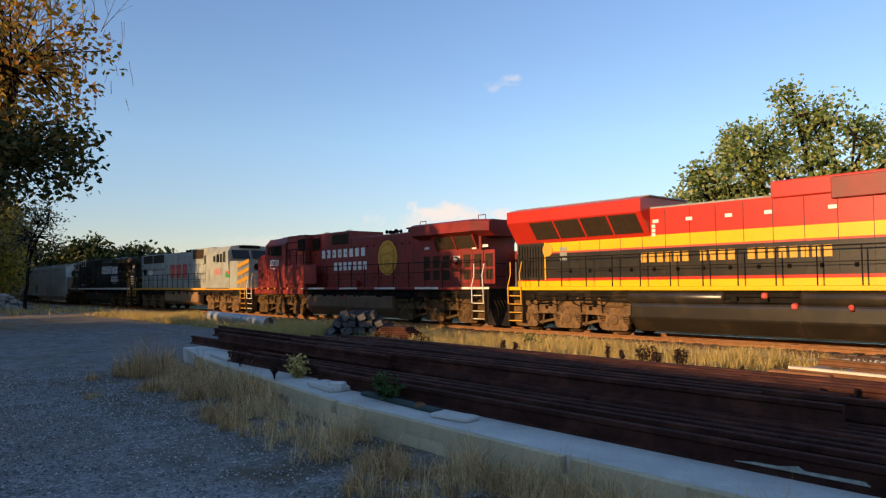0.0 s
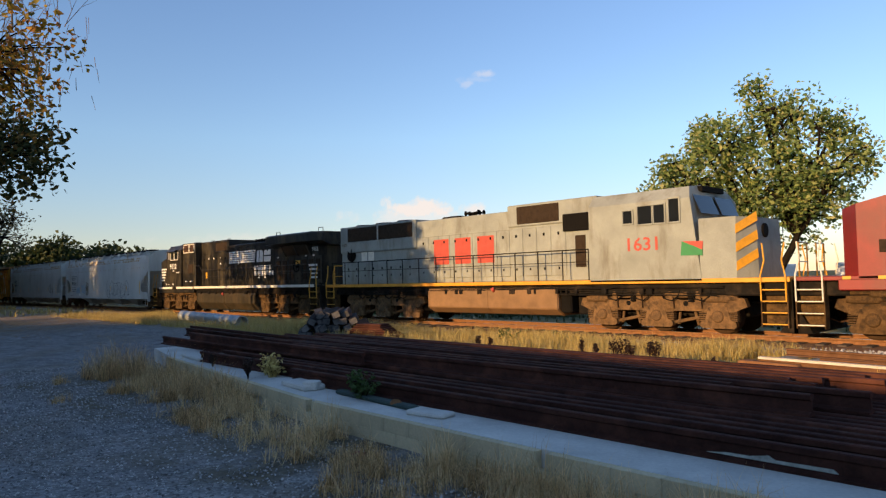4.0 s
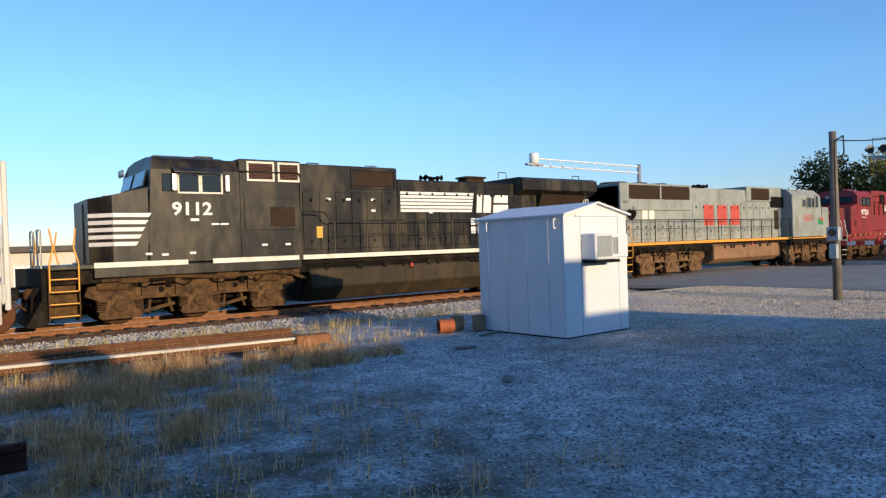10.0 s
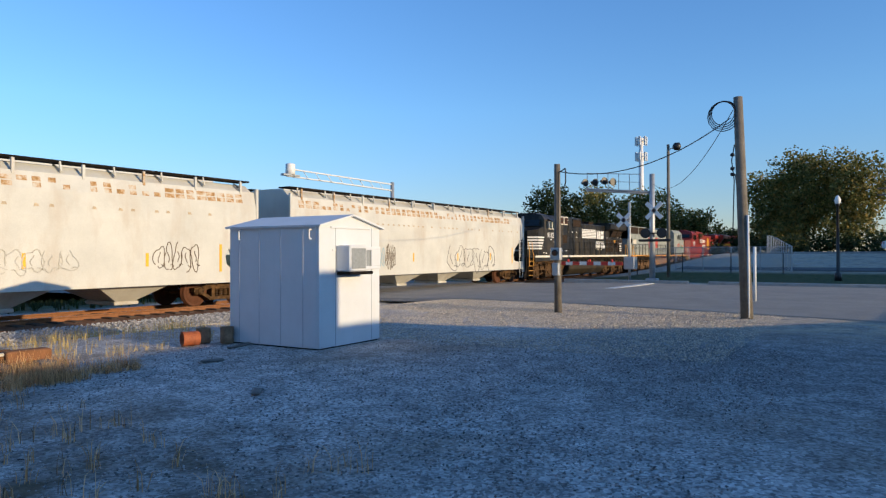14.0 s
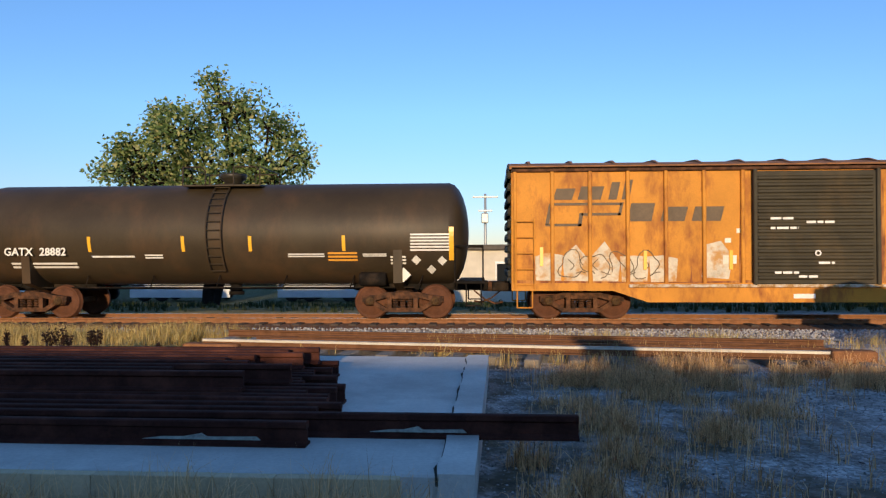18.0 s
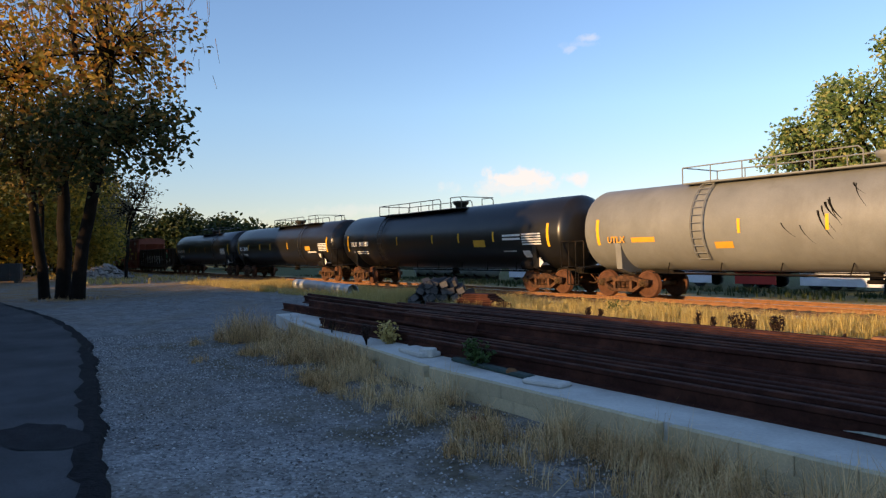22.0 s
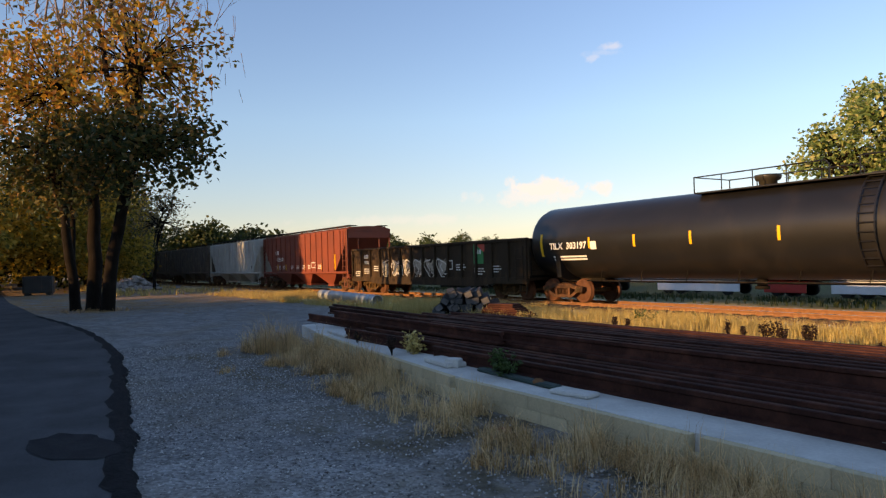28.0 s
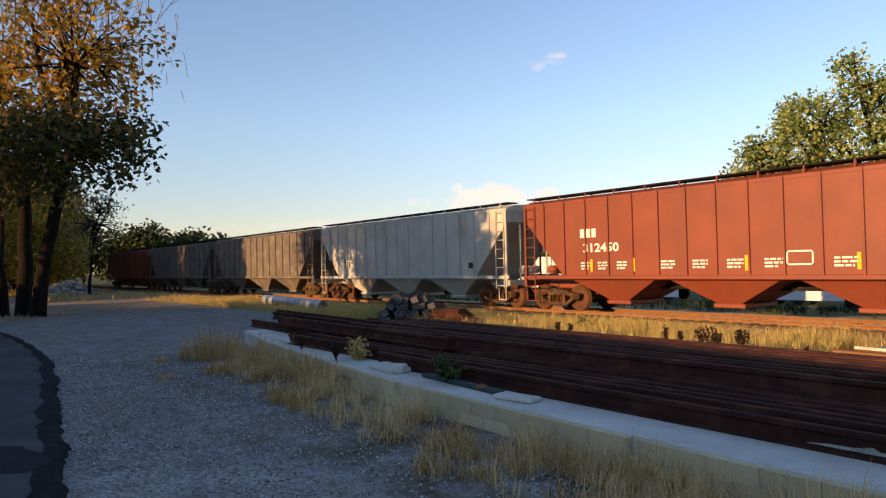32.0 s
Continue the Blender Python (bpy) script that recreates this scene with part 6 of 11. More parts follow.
        def oval(cx, cz, rx, rz, a0=0, a1=360, n=26):
            return [(cx + rx * math.cos(radians(a0 + (a1 - a0) * i / n)), cz + rz * math.sin(radians(a0 + (a1 - a0) * i / n))) for i in range(n)]
        patch("emblem", car, M["gold"], oval(3.06, 2.9, 0.72, 0.8), -1.03, "golden round shield emblem")
        patch("emblem", car, M["dull_gold"], oval(3.06, 2.9, 0.62, 0.7), -1.036)
        patch("emblem", car, M["gold"], [(2.72, 2.45), (3.06, 2.25), (3.4, 2.45), (3.44, 2.95), (3.06, 3.05), (2.68, 2.95)], -1.042)
        patch("emblem", car, M["dull_gold"], [(2.86, 2.5), (3.06, 2.4), (3.26, 2.5), (3.28, 2.82), (2.84, 2.82)], -1.048)
        patch("emblem", car, M["gold"], [(2.6, 3.15), (3.0, 3.12), (3.42, 3.18), (3.5, 3.32), (3.25, 3.46), (2.85, 3.44), (2.6, 3.3)], -1.042)
        lines("stencil_mark", [(0.6, 0.05, 0)], wm, car, -7.2, yb, 2.65)
        for x, z in ((5.7, 3.15), (8.6, 3.05), (9.2, 3.1)):
            block("notice_panel", car, wm, x, x + 0.3, -1.035, -1.024, z, z + 0.1, 0.002)
        block("vent_screen", car, M["grille"], -8.3, -8.05, -1.512, -1.5, 2.1, 2.4, 0.004)
        for a, z in ((1.35, 1.75), (2.0, 1.75)):
            block("hood_box", car, P, -1.9 + a, -1.2 + a, -1.2, -1.0, 1.57, 1.9, 0.02)
    return car


def emd_loco(x0, label, scheme, number=""):
    """A six-axle road engine with its cab at the +x end; the rear end carries flared or flush radiators."""
    car = vehicle("locomotive", x0, label, "locomotive")
    kcs = scheme == "belted"
    E = 11.1 if kcs else 10.35
    rear = -E + 0.25
    P = M["kcs_red"] if kcs else M["tfm"]
    tk = "truck_dust"
    block("underframe", car, M["under"], -E, E, -1.3, 1.3, 1.08, 1.44, 0.03)
    block("deck", car, M["kcs_yellow"] if kcs else M["tfm_stripe"], -E, E, -1.5, 1.5, 1.44, 1.56, 0.01)
    hood_end = 4.4 if not kcs else 5.6
    hx0 = rear + (-0.2 if kcs else 0.35)
    yh = 0.97
    if kcs:
        for name, mk, z0, z1, yy in (("hood_lower", "kcs_yellow", 1.56, 1.76, yh), ("hood_middle", "kcs_black", 1.76, 2.78, yh), ("hood_belt", "kcs_yellow", 2.78, 3.13, yh), ("hood_upper", "kcs_red", 3.13, 3.95, yh)):
            block(name, car, M[mk], hx0, hood_end, -yy, yy, z0, z1, 0.004)
        block("pinstripe", car, M["kcs_red"], hx0, hood_end, -yh - 0.005, -yh + 0.01, 1.765, 1.85, 0.002)
        block("pinstripe", car, M["tfm_red"], hx0, hood_end, -yh - 0.005, -yh + 0.01, 2.72, 2.78, 0.002)
        # flared radiator section
        bm = bmesh.new()
        prism(bm, [(-yh, 3.1), (-1.5, 3.85), (-1.5, 4.25), (-1.2, 4.33), (1.2, 4.33), (1.5, 4.25), (1.5, 3.85), (yh, 3.1)], hx0, -5.5, "x")
        part("radiator_flare", fix(bm), P, car)
        block("radiator_roof", car, M["tfm"], hx0 + 0.1, -5.4, -1.16, 1.16, 4.33, 4.37, 0.01)
        for k in range(4):
            bm = bmesh.new()
            a = -10.0 + 1.1 * k
            for pts in ([(a, -yh - 0.1, 3.22), (a + 1.02, -yh - 0.1, 3.22), (a + 1.02 - 0.02, -1.46, 3.8), (a - 0.02, -1.46, 3.8)],):
                vs = [bm.verts.new((x, y - 0.012, z)) for x, y, z in pts]
                fc = bm.faces.new(vs)
                g = bmesh.ops.extrude_face_region(bm, geom=[fc])
                for v in [v for v in g["geom"] if isinstance(v, bmesh.types.BMVert)]:
                    v.co.y += 0.05
            part("radiator_intake", fix(bm), M["grille"], car)
        for x in (-9.3, -7.6, -6.2):
            bm = bmesh.new()
            rod(bm, (x, 0, 4.32), (x, 0, 4.42), 0.62, 20)
            part("roof_fan", fix(bm), M["tfm"], car)
        block("upper_hood", car, P, -1.8, 5.6, -1.05, 1.05, 3.9, 4.36, 0.03)
        block("dynamic_brake_grille", car, M["cp_red"], -0.3, 3.0, -1.08, -1.0, 3.75, 4.3, 0.02)
        block("roof_walk", car, M["tfm"], hx0, -1.8, -0.95, 0.95, 3.94, 4.0, 0.01)
        block("rear_panel", car, M["kcs_black"], hx0 + 0.02, hx0 + 1.3, -yh - 0.012, -yh, 1.8, 3.14, 0.004)
        for k in range(9):
            block("screen_rib", car, M["dark"], hx0 + 0.12 + 0.13 * k, hx0 + 0.15 + 0.13 * k, -yh - 0.03, -yh - 0.01, 1.9, 3.02, 0.004)
        block("hood_edge", car, M["kcs_yellow"], hx0 + 1.3, hx0 + 1.36, -yh - 0.014, -yh, 1.8, 3.14, 0.002)
        for i in range(3):
            block("notice_panel", car, M["tfm"], -9.05, -8.75, -yh - 0.012, -yh, 2.45 + 0.17 * i, 2.58 + 0.17 * i, 0.002)
        bars("owner_name", "KKKKKK CCCC SSSSSSSS", 0.3, M["gold"], car, -5.85, -yh - 0.002, 2.3, 0.66, 0.27)
        for x in (-5.4, -4.3, -3.1, -2.0, -0.4):
            block("notice_panel", car, M["white"], x, x + 0.2, -yh - 0.03, -yh, 3.5, 3.6, 0.002)
        lines("stencil_mark", [(0.12, 0.1, 0), (0.12, 0.1, 0.13), (0.12, 0.1, 0.26)], M["white"], car, -5.45, -yh - 0.002, 3.45)
        bm = bmesh.new()
        lathe(bm, [(-0.012, 0.22), (0, 0.23)], 24, Matrix.Translation((-9.6, -yh - 0.01, 2.85)) @ pose(0, 0, 0, 0, 0, 90))
        part("emblem", fix(bm), M["gold"], car)
    else:
        block("hood", car, P, hx0, hood_end, -yh, yh, 1.56, 4.1, 0.03)
        block("rear_radiator", car, P, hx0, -4.4, -1.05, 1.05, 3.0, 4.2, 0.03)
        block("radiator_grille", car, M["grille"], hx0 + 0.6, -4.6, -1.075, 1.075, 3.5, 4.12, 0.02)
        block("grille_bar", car, P, -6.95, -6.85, -1.09, 1.09, 3.48, 4.14, 0.01)
        block("upper_hood", car, P, 0.6, hood_end, -1.03, 1.03, 3.5, 4.28, 0.03)
        block("dynamic_brake_grille", car, M["grille"], 1.05, 2.9, -1.055, 1.055, 3.58, 4.2, 0.02)
        block("air_intake", car, M["dark"], 3.05, 4.4, -1.06, 1.06, 3.2, 3.78, 0.02)
        block("hood_doorway", car, M["grille"], 3.5, 3.9, -1.0, -0.95, 2.0, 3.05, 0.01)
        for x in (-8.9, -7.4, -5.9):
            bm = bmesh.new()
            rod(bm, (x, 0, 4.2), (x, 0, 4.3), 0.6, 20)
            part("roof_fan", fix(bm), M["grille"], car)
        block("exhaust_silencer", car, M["under"], -3.6, -2.6, -0.3, 0.3, 4.08, 4.25, 0.04)
        horn(car, -2.0, 4.1)
        bars("owner_name", "TTT", 1.0, M["tfm_red"], car, -3.35, -yh - 0.03, 2.28, 0.85, 0.35)
        bm = bmesh.new()
        lathe(bm, [(-0.03, 0.3), (0, 0.32)], 20, Matrix.Translation((-8.95, -1.0, 2.9)) @ pose(0, 0, 0, 0, 0, 90))
        for i in range(5):
            a = 1.2566 * i
            rod(bm, (-8.95, -1.04, 2.9), (-8.95 + 0.28 * math.cos(a), -1.04, 2.9 + 0.28 * math.sin(a)), 0.03, 6)
        part("blower_fan", fix(bm), M["dark"], car)
        for x in (-8.2, -7.7):
            block("hood_panel", car, M["cream"], x, x + 0.4, -yh - 0.03, -yh, 2.6, 3.1, 0.01)
        words("rear_number", number, 0.15, M["rb_letter"], car, -9.6, -1.0 - 0.055, 3.3, bold=0.02)
    pitch = 0.62
    n = int((hood_end - 0.3 - (-5.3)) / pitch)
    if not kcs:
        hood_doors(car, "tfm", yh, [(-4.3 + pitch * i, -4.3 + pitch * (i + 1)) for i in range(12)], 1.75, 3.42)
        hood_doors(car, "tfm", yh, [(-9.5 + pitch * i, -9.5 + pitch * (i + 1)) for i in range(8)], 1.7, 2.5)
    else:
        bm = bmesh.new()
        for i in range(18):
            x = -9.0 + 0.8 * i
            bbox(bm, x, x + 0.015, -yh - 0.01, -yh + 0.01, 1.9, 3.9, 0.003)
        part("hood_seam", fix(bm), M["kcs_black"], car)
        for i in range(18):
            x = -9.0 + 0.8 * i
            block("latch", car, M["dark"], x + 0.35, x + 0.45, -yh - 0.03, -yh, 2.02, 2.14, 0.01)
    # cab and nose
    cx0 = hood_end
    cx1 = cx0 + 3.4
    bm = bmesh.new()
    sec = [(-1.5, 1.5), (-1.5, 3.85), (-1.2, 4.2), (-0.5, 4.28), (0.5, 4.28), (1.2, 4.2), (1.5, 3.85), (1.5, 1.5)]
    a = [bm.verts.new((cx0, y, z)) for y, z in sec]
    b = [bm.verts.new((cx1 + 0.25 - max(0, z - 3.2) * 0.42, y, z)) for y, z in sec]
    for i in range(8):
        bm.faces.new((a[i], a[(i + 1) % 8], b[(i + 1) % 8], b[i]))
    bm.faces.new(a)
    bm.faces.new(b)
    part("cab", fix(bm), P, car)
    nx = cx1 + 1.55
    bm = bmesh.new()
    back = [(cx1 + 0.2, -1.48, 1.5), (cx1 + 0.2, 1.48, 1.5), (cx1 + 0.2, 1.48, 3.22), (cx1 + 0.2, -1.48, 3.22)]
    mid = [(nx - 0.35, -1.45, 1.5), (nx - 0.35, 1.45, 1.5), (nx - 0.35, 1.4, 3.22), (nx - 0.35, -1.4, 3.22)]
    front = [(nx, -0.85, 1.5), (nx, 0.85, 1.5), (nx - 0.05, 0.8, 3.2), (nx - 0.05, -0.8, 3.2)]
    q = [[bm.verts.new(p) for p in s] for s in (back, mid, front)]
    for u, v in zip(q, q[1:]):
        for i in range(4):
            bm.faces.new((u[i], u[(i + 1) % 4], v[(i + 1) % 4], v[i]))
    bm.faces.new(q[0])
    bm.faces.new(q[2])
    part("nose", fix(bm), P, car)
    panes(car, [(cx0 + 1.25, cx0 + 1.55, 3.25, 3.62), (cx0 + 1.75, cx0 + 2.2, 3.2, 3.72), (cx0 + 2.27, cx0 + 2.6, 3.2, 3.72), (cx0 + 2.75, cx0 + 3.05, 3.2, 3.85)], -1.505, M["tfm"])
    panes(car, [(cx0 + 1.75, cx0 + 2.2, 3.2, 3.72), (cx0 + 2.27, cx0 + 2.6, 3.2, 3.72)], 1.49, M["tfm"])
    for s in (-1, 1):
        bm = bmesh.new()
        y0, y1 = sorted((s * 0.1, s * 1.25))
        vs = [bm.verts.new((cx1 + 0.27 - max(0, z - 3.2) * 0.42, y, z)) for y, z in ((y0, 3.4), (y1, 3.4), (y1 * 0.97, 3.95), (y0, 3.95))]
        fc = bm.faces.new(vs)
        g = bmesh.ops.extrude_face_region(bm, geom=[fc])
        for v in [v for v in g["geom"] if isinstance(v, bmesh.types.BMVert)]:
            v.co.x -= 0.04
        part("windshield", fix(bm), M["glass"], car)
    block("number_board", car, M["dark"], cx1 - 0.22, cx1 - 0.02, -0.7, 0.7, 4.08, 4.24, 0.01)
    if not kcs:
        words("cab_number", number, 0.4, M["tfm_red"], car, cx0 + 1.25, -1.504, 2.42, bold=0.02, stretch=1.1)
        patch("emblem", car, M["green"], [(cx0 + 3.05, 2.22), (cx0 + 3.7, 2.2), (cx0 + 3.7, 2.4), (cx0 + 3.1, 2.62)], -1.504)
        patch("emblem", car, M["tfm_red"], [(cx0 + 3.12, 2.62), (cx0 + 3.72, 2.6), (cx0 + 3.7, 2.36)], -1.506)
        d = math.atan2(0.6, 0.35)
        for i in range(3):
            bm = bmesh.new()
            z = 1.75 + 0.5 * i
            u = Vector((nx - 0.35, -1.45, 0)), Vector((nx, -0.85, 0))
            n_ = Vector((0.6, -0.35, 0)).normalized() * 0.012
            p = [u[0] + Vector((0, 0, z)), u[1] + Vector((0, 0, z + 0.35)), u[1] + Vector((-0.02, 0, z + 0.6)), u[0] + Vector((0, 0.02, z + 0.25))]
            lo = [bm.verts.new(v) for v in p]
            hi = [bm.verts.new(v + n_) for v in p]
            bm.faces.new(hi)
            bm.faces.new(lo[::-1])
            for k in range(4):
                bm.faces.new((lo[k], lo[(k + 1) % 4], hi[(k + 1) % 4], hi[k]))
            part("nose_stripe", fix(bm), M["yellow"], car)
        bm = bmesh.new()
        lathe(bm, [(0, 0.2), (0.05, 0.2), (0.06, 0.16)], 18, Matrix.Translation((nx - 0.05, -0.3, 2.85)))
        part("headlight", fix(bm), M["dark"], car)
    else:
        block("cab_belt", car, M["kcs_yellow"], cx0, cx1, -1.506, -1.49, 2.78, 3.13, 0.002)
    for s in (-1, 1):
        handrail(car, M["under"], s * 1.43, rear + 0.2, cx0 - 0.1, 1.56, 2.55, 15 if not kcs else 17)
        for e, xx in ((-1, rear + 0.15), (1, E - 0.4)):
            steps(car, xx, s * 1.5, M["yellow"], M["truck"])
    for e in (-1, 1):
        pilot(car, e, E, "under", M["chrome"] if kcs else M["yellow"])
    if kcs:
        fuel_tank(car, "kcs_black", -6.0, 4.0, 0.2, 1.08)
        for a, b in ((-6.1, -3.0), (-1.0, 3.5)):
            bm = bmesh.new()
            lathe(bm, [(a, 0.02), (a, 0.19), (a + 0.06, 0.23), (b - 0.06, 0.23), (b, 0.19), (b, 0.02)], 18, Matrix.Translation((0, -1.24, 1.24)))
            part("air_reservoir", fix(bm), M["kcs_black"], car)
        for k in range(4):
            bm = bmesh.new()
            pipe(bm, [(-3.0, -1.2, 1.18 + 0.07 * k), (-2.4 + 0.2 * k, -1.27, 1.3 - 0.05 * k), (-1.6, -1.2, 1.2 + 0.05 * k), (-1.0, -1.22, 1.2)], 0.03)
            part("pipe", fix(bm), M["truck_dust"], car)
        for x, z in ((-1.95, 1.22), (-1.2, 0.95)):
            block("fuel_cap", car, M["tfm_red"], x, x + 0.16, -1.5, -1.3, z, z + 0.16, 0.03)
        t0, t1 = -8.55, 7.6
    else:
        fuel_tank(car, "tfm_tank", -3.3, 3.05, 0.4, 1.35)
        block("rear_tank_face", car, M["dark"], 3.06, 3.5, -1.3, 1.3, 0.5, 1.3, 0.05)
        t0, t1 = -6.4, 6.48
        underpipes(car, -9.2, 8.6, 8)
    # same added dark filler between tank and trucks
    for a, b in ((-7.0, -6.1), (4.1, 5.5)) if kcs else ((-4.4, -3.4), (3.55, 4.45)):
        block("dark_filler", car, M["under"], a, b, -1.0, 1.0, 0.45, 1.1, 0.04)
    loco_truck(car, t0, (-1.85, 0.0, 1.85), tk)
    loco_truck(car, t1, (-1.85, 0.0, 1.85), tk)
    underpipes(car, rear + 0.5, hood_end, 5)
    return car


# ---- the consist, front to rear ----
emd_loco(-6.2, "red, yellow and black locomotive with a flared radiator end", "belted")
ge_loco(-28.2, "faded red locomotive with a golden round emblem", "cp_red", "cp_tank", "truck", "9720", "red")
emd_loco(-48.85, "weathered pale grey locomotive with faded red letters", "grey", "1631")
ge_loco(-70.1, "sooty black locomotive with white stripes", "black", "ns_tank", "truck", "9112", "black")
round_hopper(-90.95, "ECUX", "887654", "dirty white covered hopper with small sprayed faces", [(-6.7, 1.2, 1.0, 0.5, "blue"), (-5.3, 1.2, 1.1, 0.7, "blue"), (-4.1, 1.1, 0.7, 1.0, "rb_letter"), (1.05, 0.85, 5.0, 1.3, "grey_spray")])
round_hopper(-112.3, "ECUX", "880565", "dirty white covered hopper with rust along the roof seam", [(1.2, 1.2, 2.2, 0.7, "hop_grey"), (5.8, 1.2, 1.6, 0.8, "rb_letter")])
boxcar(-131.3, "worn orange yellow boxcar with white looping graffiti", "A")
boxcar(-148.1, "worn orange yellow boxcar with white block graffiti", "B")
tank_car(-164.2, 7.1, "tank_brown", "rust brown tank car with white lettering", "28882", -5.75, (-3.38, -0.74, 1.13, 3.7), [(-3.3, 1.74, 1.2, 0.05, "white", "solid"), (-5.7, 1.5, 1.9, 0.2, "white", "2"), (-1.8, 1.74, 0.5, 0.14, "white", "2"), (2.2, 1.76, 1.0, 0.12, "white", "2"), (3.3, 1.72, 0.8, 0.28, "orange_text", "3"), (4.25, 1.76, 0.65, 0.1, "white", "2"), (5.0, 1.62, 0.42, 0.26, "white", "3"), (5.55, 2.1, 1.05, 0.5, "white", "6")], 0.2, (-0.9, 1.3), 0.2, True, "white", "GATX", tz=1.78, tsize=0.22, sz=2.08, diamonds=((5.7, 1.62), (6.4, 1.6), (6.1, 1.36)))
tank_car(-181.25, 8.65, 'tank_olive', 'dull black tank car with orange stencils', '955092', -7.9, (-5.1, -2.9, -0.55, 1.85, 4.15), [(-2.2, 2.1, 0.7, 0.35, 'gold', 'solid'), (4.4, 1.88, 1.2, 0.3, 'orange_text', '2'), (6.2, 2.12, 1.1, 0.5, 'white', '6'), (5.8, 1.55, 0.42, 0.3, 'white', 'solid'), (-7.85, 1.52, 1.5, 0.22, 'orange_text', '2')], 0.4, (-1.3, 5.3), 3.4, True, 'orange_text', 'UTLX', tz=1.82, tsize=0.22)
GREY_TANK = tank_car(-200.0, 9.2, 'tank_grey', 'grey tank car with dark drip stains', '', -7.7, (-2.8, -0.3, 2.2, 4.95), [(-6.7, 1.98, 0.95, 0.3, 'orange_text', '1'), (-3.6, 1.75, 0.6, 0.2, 'gold', 'solid'), (6.3, 2.72, 1.3, 0.2, 'orange_text', '2'), (6.4, 2.25, 1.2, 0.45, 'white', '5'), (5.6, 1.7, 0.5, 0.28, 'white', 'solid')], 0.75, (-4.95, 2.1), -4.1, lettering='orange_text', mark='UTLX', tz=1.9, tsize=0.22)
rng = random.Random(33)
for k in range(26):
    u = rng.random()
    x = (-1.6 + 2.1 * u) if k < 9 else (1.9 + 4.2 * u)
    top = 2.75 + 0.55 * math.sin(x * 1.7 + 0.6) + rng.uniform(-0.1, 0.1)
    ln = rng.uniform(0.25, 0.8)
    bm = bmesh.new()
    row = []
    w = rng.uniform(0.03, 0.09)
    for i in range(7):
        z = top - ln * i / 6
        y = -math.sqrt(max(0.01, 1.4545 ** 2 - (z - 2.37) ** 2))
        wx = w * (1 - i / 7.5) / 2
        xx = x + 0.35 * (i / 6) ** 1.5
        row.append((bm.verts.new((xx - wx, y, z)), bm.verts.new((xx + wx, y, z))))
    for a, b in zip(row, row[1:]):
        bm.faces.new((a[0], a[1], b[1], b[0]))
    part("drip_stain", bm, M["dark"], GREY_TANK)
tank_car(-219.0, 9.35, 'tank_black', 'black tank car with yellow reflectors and white stencils', '303180', -7.9, (-2.9, 0.35, 2.47, 4.95), [(3.6, 2.03, 0.8, 0.3, 'gold', 'solid'), (5.6, 2.25, 1.1, 0.3, 'white', '2'), (6.8, 2.15, 1.1, 0.5, 'white', '5'), (6.7, 1.55, 0.42, 0.28, 'white', 'solid'), (5.5, 1.68, 0.8, 0.07, 'white', '1'), (-7.7, 1.75, 1.6, 0.2, 'white', '2')], 0.85, (-5.4, 2.15), -4.5, True, 'white', 'TILX')
tank_car(-238.35, 9.2, 'tank_black', 'glossy black tank car with a yellow warning band', '303151', -7.9, (-5.87, -3.37, -1.31, 1.91), [(4.9, 2.1, 0.75, 0.28, 'gold', 'solid'), (5.2, 1.85, 1.3, 0.12, 'white', '2'), (6.9, 2.15, 1.2, 0.5, 'white', '5'), (6.7, 1.6, 0.42, 0.28, 'white', 'solid'), (-7.9, 1.75, 1.6, 0.2, 'white', '2')], 1.0, (-1.5, 6.0), 4.2, True, 'white', 'TILX')
tank_car(-257.6, 9.35, 'tank_black', 'glossy black tank car with white number stencils', '303197', -7.8, (-5.7, -3.55, -1.25, 1.7), [(-5.6, 2.2, 0.3, 0.3, 'white', 'solid'), (-7.7, 1.75, 1.8, 0.22, 'white', '2'), (6.2, 2.1, 1.2, 0.5, 'white', '5')], 0.6, (-1.36, 4.6), 4.1, True, 'white', 'TILX')
gondola(-275.05)
rib_hopper(-291.85, 7.9, "hop_red", "oxide red covered hopper with white lettering", "KKK", "312450", 17)
rib_hopper(-308.5, 7.75, "hop_grey", "aged pale grey covered hopper with rust streaks", ribs=17)
# the next two carry the tree shade in their paint colour
rib_hopper(-325.6, 8.3, "hop_shaded", "dusty covered hopper with tree shade in its paint colour", ribs=17, far=True)
rib_hopper(-343.6, 8.6, "hop_shaded", "dusty dark covered hopper", ribs=15, far=True)
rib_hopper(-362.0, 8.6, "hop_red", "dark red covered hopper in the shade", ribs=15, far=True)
# ---- ground and track ----
def sstep(a, b, v):
    t = min(1.0, max(0.0, (v - a) / (b - a)))
    return t * t * (3 - 2 * t)


def ground_z(x, y):
    """Height of the open ground: level lot, a dip at the track, lower land beyond it, a rising lot past the road."""
    z = -0.36 * sstep(12.5, 16.8, y) - 1.0 * sstep(24.5, 44, y)
    z += 1.75 * sstep(40, 82, x) * (1 - sstep(14, 22, y))
    return z


